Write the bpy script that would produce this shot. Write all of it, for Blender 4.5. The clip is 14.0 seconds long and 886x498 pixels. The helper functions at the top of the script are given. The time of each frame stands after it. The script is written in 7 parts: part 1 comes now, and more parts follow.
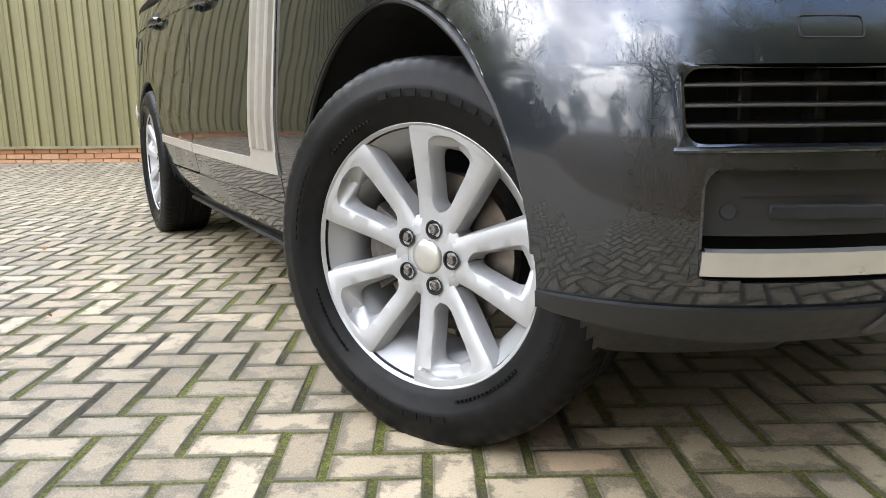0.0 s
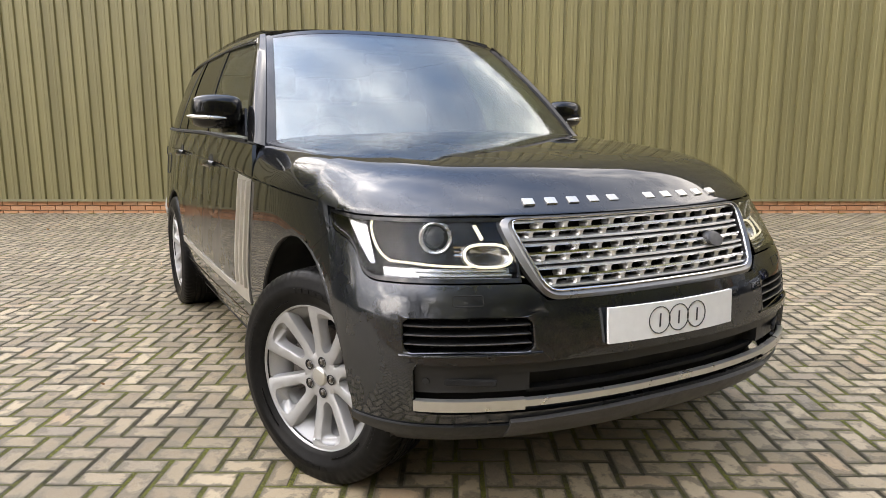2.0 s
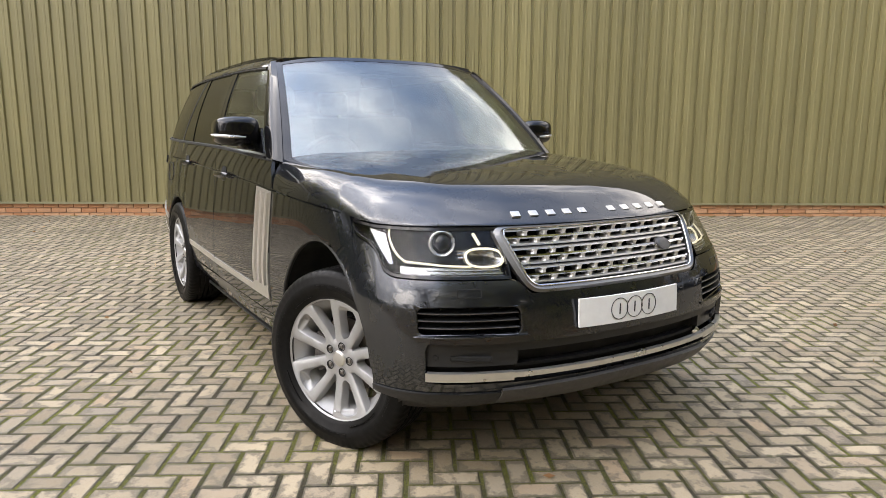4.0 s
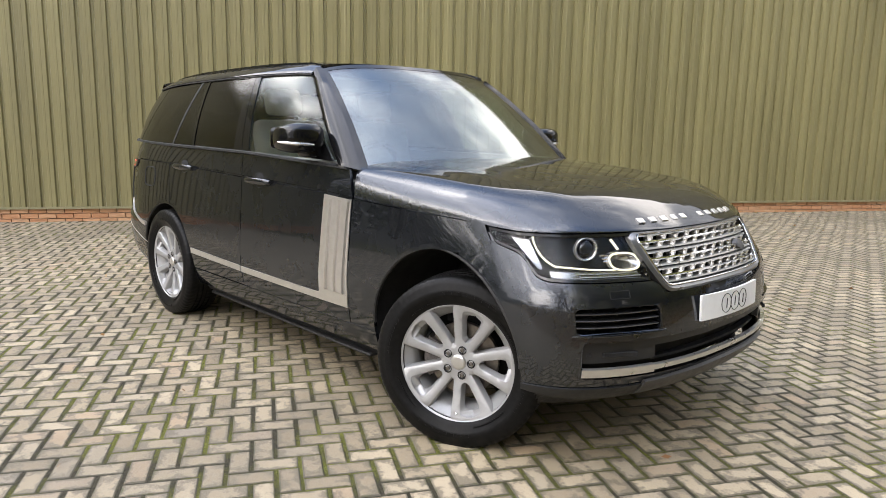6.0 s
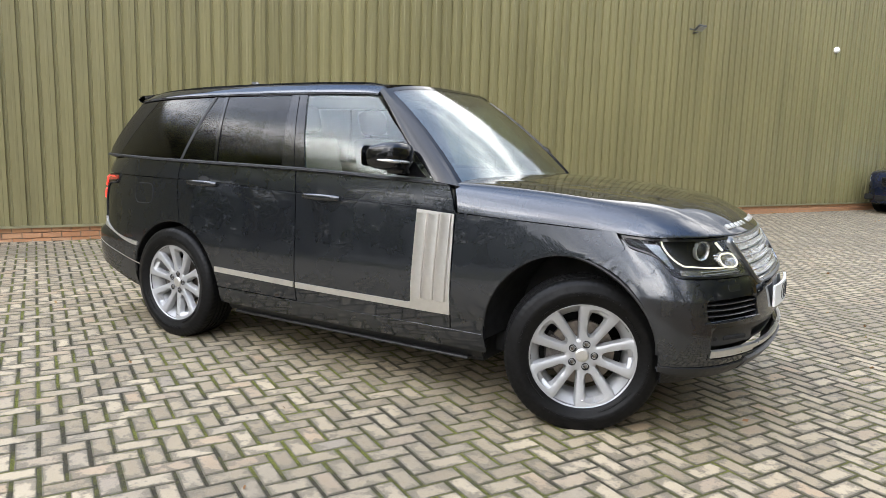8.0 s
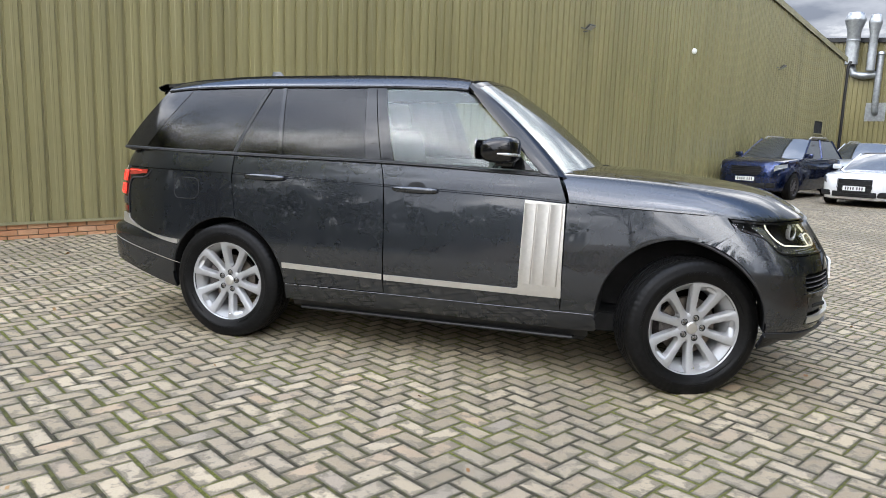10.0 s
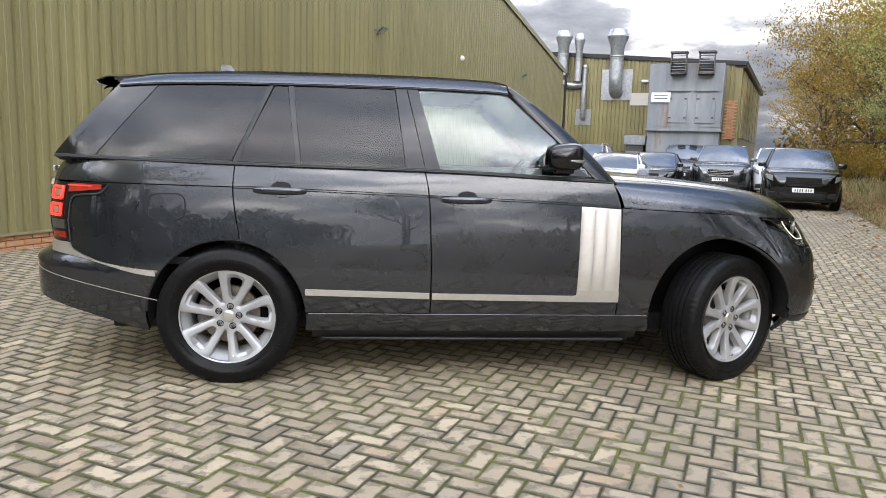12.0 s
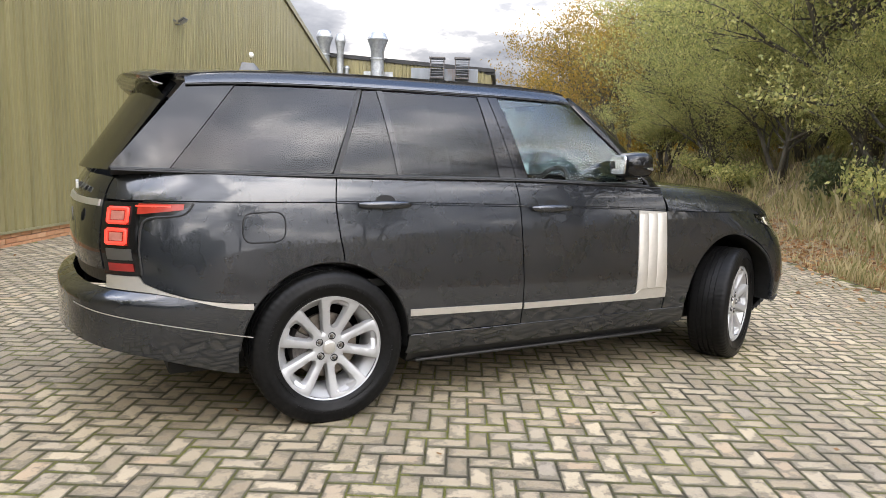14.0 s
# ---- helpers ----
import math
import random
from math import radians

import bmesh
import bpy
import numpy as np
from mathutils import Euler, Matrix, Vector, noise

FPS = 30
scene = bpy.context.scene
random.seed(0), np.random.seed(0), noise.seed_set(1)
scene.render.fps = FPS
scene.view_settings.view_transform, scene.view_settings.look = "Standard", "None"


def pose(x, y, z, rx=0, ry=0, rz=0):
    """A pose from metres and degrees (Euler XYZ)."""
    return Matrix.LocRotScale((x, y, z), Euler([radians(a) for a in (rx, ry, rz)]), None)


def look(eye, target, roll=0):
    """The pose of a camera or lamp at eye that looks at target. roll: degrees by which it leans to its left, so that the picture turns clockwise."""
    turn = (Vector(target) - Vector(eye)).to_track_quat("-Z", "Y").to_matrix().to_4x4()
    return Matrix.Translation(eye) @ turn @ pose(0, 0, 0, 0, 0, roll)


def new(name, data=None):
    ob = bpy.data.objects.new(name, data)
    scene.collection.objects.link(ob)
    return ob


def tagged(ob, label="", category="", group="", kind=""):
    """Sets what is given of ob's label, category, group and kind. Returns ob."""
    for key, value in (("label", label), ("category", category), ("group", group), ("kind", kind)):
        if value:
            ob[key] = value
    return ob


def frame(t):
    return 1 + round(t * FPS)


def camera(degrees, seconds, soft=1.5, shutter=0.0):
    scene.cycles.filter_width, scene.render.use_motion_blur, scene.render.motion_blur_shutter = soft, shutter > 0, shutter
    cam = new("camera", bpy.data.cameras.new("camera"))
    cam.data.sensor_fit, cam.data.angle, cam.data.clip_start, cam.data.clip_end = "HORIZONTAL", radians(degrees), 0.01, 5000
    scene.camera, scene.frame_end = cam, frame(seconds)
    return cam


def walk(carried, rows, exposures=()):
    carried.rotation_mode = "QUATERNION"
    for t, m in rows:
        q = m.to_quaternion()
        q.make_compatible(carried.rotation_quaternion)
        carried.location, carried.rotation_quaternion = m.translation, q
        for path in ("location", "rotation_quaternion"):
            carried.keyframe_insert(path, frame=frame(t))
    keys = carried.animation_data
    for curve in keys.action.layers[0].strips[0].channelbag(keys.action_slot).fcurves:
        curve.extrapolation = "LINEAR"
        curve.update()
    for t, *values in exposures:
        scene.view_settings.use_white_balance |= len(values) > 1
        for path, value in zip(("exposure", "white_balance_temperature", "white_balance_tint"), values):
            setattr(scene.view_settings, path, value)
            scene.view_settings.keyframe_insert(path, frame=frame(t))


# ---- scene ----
cam = camera(64.9, 14.0, soft=0.6)
PATH = [
    (0, (4.191, -1.559, 0.672), (2.499, -0.57, 0.271), -0.5),
    (0.5, (4.352, -1.526, 0.783), (2.636, -0.573, 0.398), -0.4),
    (1, (4.638, -1.495, 0.945), (2.896, -0.58, 0.588), -0.4),
    (1.5, (4.97, -1.524, 1.103), (3.227, -0.606, 0.754), -0.3),
    (2, (5.304, -1.63, 1.256), (3.567, -0.7, 0.911), -0.1),
    (2.5, (5.604, -1.747, 1.364), (3.872, -0.81, 1.019), -0.0),
    (2.7, (5.704, -1.771, 1.374), (3.972, -0.833, 1.031), -0.0),
    (4.8, (5.552, -2.279, 1.345), (3.941, -1.148, 0.995), 0.8),
    (5, (5.462, -2.374, 1.357), (3.874, -1.21, 1.006), 0.9),
    (5.5, (5.277, -2.665, 1.382), (3.748, -1.423, 1.035), 0.9),
    (6, (5.084, -2.982, 1.397), (3.654, -1.627, 1.054), 1.1),
    (6.5, (4.8, -3.242, 1.418), (3.48, -1.779, 1.071), 1.1),
    (7, (4.559, -3.587, 1.438), (3.358, -2.024, 1.098), 1.2),
    (7.5, (4.309, -3.884, 1.443), (3.224, -2.238, 1.109), 1.3),
    (7.7, (4.23, -3.99, 1.411), (3.173, -2.321, 1.1), 1.5),
    (9.8, (2.968, -4.942, 1.379), (2.335, -3.071, 1.065), 2.0),
    (10, (2.79, -4.951, 1.382), (2.198, -3.067, 1.069), 1.9),
    (10.5, (2.325, -4.999, 1.395), (1.873, -3.075, 1.088), 2.0),
    (11, (1.839, -4.966, 1.382), (1.598, -3.003, 1.079), 1.9),
    (11.5, (1.32, -4.969, 1.38), (1.297, -2.991, 1.088), 2.0),
    (12, (0.824, -4.881, 1.355), (1.02, -2.912, 1.069), 1.8),
    (12.5, (0.326, -4.766, 1.344), (0.719, -2.825, 1.065), 1.7),
    (13, (-0.165, -4.639, 1.34), (0.404, -2.741, 1.064), 1.7),
    (13.5, (-0.625, -4.43, 1.349), (0.111, -2.591, 1.075), 1.7),
    (14, (-1.08, -4.224, 1.352), (-0.159, -2.469, 1.086), 1.6),
]
walk(cam, [(t, look(eye, target, roll)) for t, eye, target, roll in PATH], [(0, 0.84, 6300, 11), (1, 0.66, 6500, 12), (2, 0.36, 7000, 14), (5, 0.34, 6850, 14), (7, 0.40, 6500, 12), (10, 0.30, 6180, 11), (11, 0.28, 6230, 11), (12.5, 0.32, 6500, 13), (14, 0.50, 6620, 13)])

# ------------------------------------------------------------------ world and light
SUN_AZ, SUN_EL = radians(-102), radians(38)
SUN_DIR = Vector((math.cos(SUN_EL) * math.cos(SUN_AZ), math.cos(SUN_EL) * math.sin(SUN_AZ), math.sin(SUN_EL)))

world = bpy.data.worlds.new("sky")
scene.world = world
world.use_nodes = True
wn, wl = world.node_tree.nodes, world.node_tree.links
wn.clear()
w_out = wn.new("ShaderNodeOutputWorld")
w_bg = wn.new("ShaderNodeBackground")
w_sky = wn.new("ShaderNodeTexSky")
w_sky.sky_type, w_sky.sun_disc = "NISHITA", False
w_sky.sun_elevation, w_sky.sun_rotation = SUN_EL, math.pi / 2 - SUN_AZ
w_co = wn.new("ShaderNodeTexCoord")
w_sep = wn.new("ShaderNodeSeparateXYZ")
wl.new(w_co.outputs["Generated"], w_sep.inputs[0])
w_z = wn.new("ShaderNodeMath"); w_z.operation = "MAXIMUM"; w_z.inputs[1].default_value = 0.0
wl.new(w_sep.outputs["Z"], w_z.inputs[0])
w_za = wn.new("ShaderNodeMath"); w_za.operation = "ADD"; w_za.inputs[1].default_value = 0.22
wl.new(w_z.outputs[0], w_za.inputs[0])
w_div = wn.new("ShaderNodeVectorMath"); w_div.operation = "DIVIDE"
w_cmb = wn.new("ShaderNodeCombineXYZ")
for k in range(3):
    wl.new(w_za.outputs[0], w_cmb.inputs[k])
wl.new(w_co.outputs["Generated"], w_div.inputs[0])
wl.new(w_cmb.outputs[0], w_div.inputs[1])
w_n = wn.new("ShaderNodeTexNoise")
w_n.inputs["Scale"].default_value, w_n.inputs["Detail"].default_value, w_n.inputs["Roughness"].default_value = 1.5, 8, 0.56
wl.new(w_div.outputs[0], w_n.inputs["Vector"])
w_r = wn.new("ShaderNodeValToRGB")
w_r.color_ramp.elements[0].position, w_r.color_ramp.elements[0].color = 0.40, (0.31, 0.34, 0.40, 1)
w_r.color_ramp.elements[1].position, w_r.color_ramp.elements[1].color = 0.62, (1.9, 1.86, 1.79, 1)
e = w_r.color_ramp.elements.new(0.52); e.color = (0.62, 0.645, 0.69, 1)
wl.new(w_n.outputs["Fac"], w_r.inputs["Fac"])
w_blue = wn.new("ShaderNodeTexNoise")
w_blue.inputs["Scale"].default_value, w_blue.inputs["Detail"].default_value = 0.7, 4
w_off = wn.new("ShaderNodeVectorMath"); w_off.operation = "ADD"; w_off.inputs[1].default_value = (4.1, 2.7, 1.3)
wl.new(w_div.outputs[0], w_off.inputs[0]); wl.new(w_off.outputs[0], w_blue.inputs["Vector"])
w_br = wn.new("ShaderNodeMapRange"); w_br.inputs["From Min"].default_value, w_br.inputs["From Max"].default_value = 0.38, 0.57
w_br.inputs["To Max"].default_value = 0.92
wl.new(w_blue.outputs["Fac"], w_br.inputs["Value"])
w_sc = wn.new("ShaderNodeVectorMath"); w_sc.operation = "SCALE"; w_sc.inputs["Scale"].default_value = 0.13
wl.new(w_sky.outputs[0], w_sc.inputs[0])
# the gaps of blue lie high up
w_hi = wn.new("ShaderNodeMapRange")
w_hi.inputs["From Min"].default_value, w_hi.inputs["From Max"].default_value = 0.35, 0.75
wl.new(w_sep.outputs["Z"], w_hi.inputs["Value"])
w_bm = wn.new("ShaderNodeMath"); w_bm.operation = "MULTIPLY"
wl.new(w_br.outputs[0], w_bm.inputs[0]); wl.new(w_hi.outputs[0], w_bm.inputs[1])
w_mix = wn.new("ShaderNodeMix"); w_mix.data_type = "RGBA"
wl.new(w_bm.outputs[0], w_mix.inputs["Factor"])
wl.new(w_r.outputs["Color"], w_mix.inputs["A"]); wl.new(w_sc.outputs[0], w_mix.inputs["B"])
# a cloudy sky is about three times as bright overhead as at the horizon
w_gr = wn.new("ShaderNodeMapRange")
for k, v in (("From Min", 0.05), ("From Max", 0.9), ("To Min", 0.46), ("To Max", 3.0)):
    w_gr.inputs[k].default_value = v
wl.new(w_sep.outputs["Z"], w_gr.inputs["Value"])
w_up = wn.new("ShaderNodeVectorMath"); w_up.operation = "SCALE"
wl.new(w_mix.outputs["Result"], w_up.inputs[0]); wl.new(w_gr.outputs[0], w_up.inputs["Scale"])
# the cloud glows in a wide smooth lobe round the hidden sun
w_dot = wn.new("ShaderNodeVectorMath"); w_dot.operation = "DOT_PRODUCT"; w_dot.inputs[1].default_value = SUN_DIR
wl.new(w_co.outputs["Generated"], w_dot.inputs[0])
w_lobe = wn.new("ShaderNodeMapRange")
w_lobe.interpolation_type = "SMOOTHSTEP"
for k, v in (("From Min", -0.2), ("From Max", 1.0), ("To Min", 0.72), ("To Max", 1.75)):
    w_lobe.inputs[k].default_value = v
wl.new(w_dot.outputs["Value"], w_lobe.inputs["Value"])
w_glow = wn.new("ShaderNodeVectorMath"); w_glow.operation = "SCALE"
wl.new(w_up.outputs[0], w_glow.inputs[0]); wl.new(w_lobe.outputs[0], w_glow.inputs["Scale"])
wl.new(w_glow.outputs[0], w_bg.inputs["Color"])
w_bg.inputs["Strength"].default_value = 1.46
wl.new(w_bg.outputs[0], w_out.inputs[0])

sun = new("sun", bpy.data.lights.new("sun", "SUN"))
sun.data.energy, sun.data.angle, sun.data.color = 0.9, radians(90), (1.0, 0.97, 0.92)
sun.matrix_world = look(SUN_DIR * 60, (0, 0, 0))

# ------------------------------------------------------------------ materials
class Nodes:
    """A material and short ways to add nodes to it."""

    def __init__(self, name):
        self.m = bpy.data.materials.new(name)
        self.m.use_nodes = True
        self.t = self.m.node_tree
        self.b = self.t.nodes["Principled BSDF"]
        self.out = self.t.nodes["Material Output"]

    def node(self, kind, **values):
        n = self.t.nodes.new(kind)
        for k, v in values.items():
            n.inputs[k.replace("_", " ")].default_value = v
        return n

    def link(self, a, b):
        self.t.links.new(a, b)

    def set(self, **values):
        for k, v in values.items():
            key = k.replace("_", " ")
            if key == "Base Color" and len(v) == 3:
                v = (*v, 1)
            self.b.inputs[key].default_value = v
        return self

    def coords(self, kind="Object"):
        return self.t.nodes.new("ShaderNodeTexCoord").outputs[kind]

    def noise(self, scale, detail=4, rough=0.55, where=None, stretch=None):
        n = self.node("ShaderNodeTexNoise", Scale=scale, Detail=detail, Roughness=rough)
        where = where or self.coords()
        if stretch:
            mp = self.node("ShaderNodeMapping", Scale=stretch)
            self.link(where, mp.inputs["Vector"])
            where = mp.outputs[0]
        self.link(where, n.inputs["Vector"])
        return n.outputs["Fac"]

    def ramp(self, fac, *stops):
        r = self.t.nodes.new("ShaderNodeValToRGB")
        els = r.color_ramp.elements
        while len(els) < len(stops):
            els.new(0.5)
        for el, (p, c) in zip(els, stops):
            el.position, el.color = p, (*c, 1) if len(c) == 3 else c
        self.link(fac, r.inputs["Fac"])
        return r.outputs["Color"]

    def range(self, fac, a, b, lo, hi):
        n = self.node("ShaderNodeMapRange")
        for k, v in (("From Min", a), ("From Max", b), ("To Min", lo), ("To Max", hi)):
            n.inputs[k].default_value = v
        self.link(fac, n.inputs["Value"])
        return n.outputs[0]

    def mix(self, fac, a, b, how="MIX"):
        n = self.t.nodes.new("ShaderNodeMix")
        n.data_type, n.blend_type = "RGBA", how
        for v, key in ((fac, "Factor"), (a, "A"), (b, "B")):
            if isinstance(v, (int, float)):
                n.inputs[key].default_value = v
            elif isinstance(v, tuple):
                n.inputs[key].default_value = (*v, 1)
            else:
                self.link(v, n.inputs[key])
        return n.outputs["Result"]

    def color(self, c):
        self.link(c, self.b.inputs["Base Color"])
        return self

    def rough(self, c):
        self.link(c, self.b.inputs["Roughness"])
        return self

    def bump(self, h, strength=0.3, distance=0.01):
        n = self.node("ShaderNodeBump", Strength=strength, Distance=distance)
        self.link(h, n.inputs["Height"])
        self.link(n.outputs[0], self.b.inputs["Normal"])
        return self


def plain(name, color, rough=0.5, metal=0.0, coat=0.0, vary=0.12, scale=30, bump=0.0):
    """A material of one colour with a little grain and smudging."""
    n = Nodes(name)
    n.set(Metallic=metal, Coat_Weight=coat, Coat_Roughness=0.05)
    f = n.noise(scale, 5)
    lo, hi = tuple(c * (1 - vary) for c in color), tuple(min(1, c * (1 + vary)) for c in color)
    n.color(n.ramp(f, (0.3, lo), (0.7, hi)))
    n.rough(n.range(n.noise(scale * 0.3), 0.3, 0.7, max(0.02, rough * 0.85), min(1, rough * 1.15)))
    if bump:
        n.bump(f, bump, 0.002)
    return n.m


def make_paint(name, color, dust=0.5):
    n = Nodes(name)
    n.set(Metallic=0.85, Specular_Tint=(0.2, 0.2, 0.2, 1), Coat_Weight=1.0, Coat_Roughness=0.022, Coat_IOR=1.58)
    fl = n.noise(900, 2)
    n.color(n.ramp(fl, (0.35, tuple(c * 0.8 for c in color)), (0.68, tuple(c * 1.35 for c in color))))
    n.rough(n.range(n.noise(6, 4), 0.3, 0.7, 0.24, 0.31))
    return n.m


def make_glass(name, color, f0=0.04):
    """Flat glass: straight through with a tint, mirrored at each face more strongly towards grazing."""
    n = Nodes(name)
    clear = n.node("ShaderNodeBsdfTransparent", Color=(*color, 1))
    gloss = n.node("ShaderNodeBsdfGlossy", Roughness=0.08)
    facing = n.node("ShaderNodeLayerWeight", Blend=0.5).outputs["Facing"]
    power = n.t.nodes.new("ShaderNodeMath")
    power.operation = "POWER"
    power.inputs[1].default_value = 4.0
    n.link(facing, power.inputs[0])
    mx = n.node("ShaderNodeMixShader")
    n.link(n.range(power.outputs[0], 0.0, 1.0, f0, 0.92), mx.inputs[0])
    n.link(clear.outputs[0], mx.inputs[1]); n.link(gloss.outputs[0], mx.inputs[2])
    n.link(mx.outputs[0], n.out.inputs["Surface"])
    return n.m


PAINT = make_paint("charcoal_paint", (0.0345, 0.038, 0.0445))
GLOSS_BLACK = plain("gloss_black", (0.005, 0.005, 0.0055), 0.07, vary=0.05)
TRIM_BLACK = plain("black_plastic", (0.007, 0.007, 0.0075), 0.46, bump=0.06, scale=220)
RUBBER = plain("seal_rubber", (0.010, 0.010, 0.010), 0.55, bump=0.05, scale=120)
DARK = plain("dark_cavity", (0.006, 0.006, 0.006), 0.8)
GREY_FIN = plain("grey_fin", (0.06, 0.063, 0.066), 0.35, coat=0.4)
LIP_GREY = plain("satin_dark_plastic", (0.012, 0.0125, 0.0135), 0.42, bump=0.05, scale=200)
SILVER = plain("satin_silver", (0.62, 0.61, 0.58), 0.30, metal=0.85, vary=0.05)
CHAMPAGNE = plain("satin_champagne_trim", (0.60, 0.575, 0.53), 0.33, metal=0.8, vary=0.04)
LAMP_GREY = plain("lamp_grey", (0.34, 0.34, 0.33), 0.4, metal=0.6, vary=0.05)
LAMP_WHITE = plain("lamp_white", (0.30, 0.30, 0.30), 0.2, metal=0.9, coat=0.5, vary=0.05)
SURROUND = plain("satin_grey_surround", (0.17, 0.17, 0.168), 0.32, metal=0.85, vary=0.04)
CHROME = plain("chrome", (0.80, 0.81, 0.83), 0.10, metal=1.0, vary=0.03)
WHEEL = plain("wheel_silver", (0.37, 0.37, 0.366), 0.46, metal=0.45, coat=0.12, vary=0.02, scale=300)
STEEL = plain("brake_steel", (0.20, 0.175, 0.15), 0.42, metal=0.9, vary=0.25, scale=40)
CAST = plain("cast_iron", (0.10, 0.09, 0.085), 0.6, metal=0.5, vary=0.35, scale=60)
GREY_TRIM = plain("grey_skid", (0.075, 0.072, 0.070), 0.42, metal=0.4, scale=90)
PLATE_WHITE = plain("plate_white", (0.80, 0.80, 0.78), 0.35, vary=0.03)
INK = plain("plate_ink", (0.02, 0.02, 0.022), 0.5)
LEATHER = plain("cream_leather", (0.27, 0.265, 0.24), 0.5, bump=0.1, scale=140)
DASH = plain("dash_black", (0.02, 0.02, 0.02), 0.55)
HEADLINER = plain("headliner", (0.55, 0.54, 0.50), 0.85)
GLASS = make_glass("clear_glass", (0.88, 0.93, 0.91), 0.06)
SCREEN = make_glass("windscreen_glass", (0.62, 0.72, 0.71), 0.20)
TINT = make_glass("privacy_glass", (0.13, 0.132, 0.137), 0.042)
LENS = make_glass("lamp_lens", (0.98, 0.985, 0.985), 0.012)
RED_LENS = plain("red_lens", (0.20, 0.008, 0.007), 0.08, coat=1.0)
LAMP_CLEAR = plain("pale_lamp_core", (0.34, 0.13, 0.10), 0.15, coat=0.8)
AMBER_LENS = plain("smoked_red_lens", (0.27, 0.022, 0.014), 0.1, coat=1.0)


def make_glow(name, color, strength):
    n = Nodes(name)
    n.set(Base_Color=tuple(c * 0.35 for c in color), Emission_Color=(*color, 1), Emission_Strength=strength, Roughness=0.3)
    return n.m


DRL = make_glow("daytime_light", (1.0, 0.93, 0.70), 0.85)
RED_GLOW = make_glow("tail_light_glow", (1.0, 0.06, 0.035), 1.0)


def make_tyre():
    n = Nodes("tyre_rubber")
    f = n.noise(50, 6)
    n.color(n.ramp(f, (0.3, (0.004, 0.004, 0.004)), (0.72, (0.0085, 0.0082, 0.008))))
    n.set(Specular_IOR_Level=0.13)
    n.rough(n.range(n.noise(14), 0.3, 0.7, 0.32, 0.50))
    n.bump(n.noise(260, 3), 0.12, 0.001)
    return n.m


TYRE = make_tyre()


def make_cladding(name, color):
    n = Nodes(name)
    streak = n.noise(1.2, 5, 0.6, stretch=(2.6, 2.6, 0.12))
    dirt = n.noise(0.5, 5)
    dark = tuple(c * 0.80 for c in color)
    light = tuple(c * 1.18 for c in color)
    c = n.ramp(streak, (0.3, dark), (0.7, light))
    n.color(n.mix(n.range(dirt, 0.35, 0.75, 0.0, 0.35), c, tuple(v * 0.72 for v in color)))
    n.set(Specular_IOR_Level=0.5)
    n.rough(n.range(n.noise(5, 4), 0.3, 0.7, 0.30, 0.42))
    n.bump(n.noise(30, 3), 0.04, 0.004)
    return n.m


CLAD = make_cladding("olive_cladding", (0.205, 0.180, 0.082))
CLAD_FAR = make_cladding("yellowed_cladding", (0.205, 0.178, 0.078))
FLASHING = make_cladding("olive_flashing", (0.225, 0.205, 0.112))


def make_brick():
    n = Nodes("red_brick")
    rnd = n.t.nodes.new("ShaderNodeObjectInfo").outputs["Random"]
    base = n.ramp(rnd, (0.0, (0.40, 0.185, 0.085)), (0.5, (0.47, 0.24, 0.12)), (1.0, (0.50, 0.29, 0.16)))
    n.color(n.mix(n.range(n.noise(18, 6), 0.4, 0.75, 0, 0.55), base, (0.30, 0.19, 0.11)))
    n.set(Roughness=0.88)
    n.bump(n.noise(90, 5), 0.35, 0.004)
    return n.m


BRICK = make_brick()
MORTAR = plain("mortar", (0.30, 0.24, 0.18), 0.95, bump=0.4, scale=60)


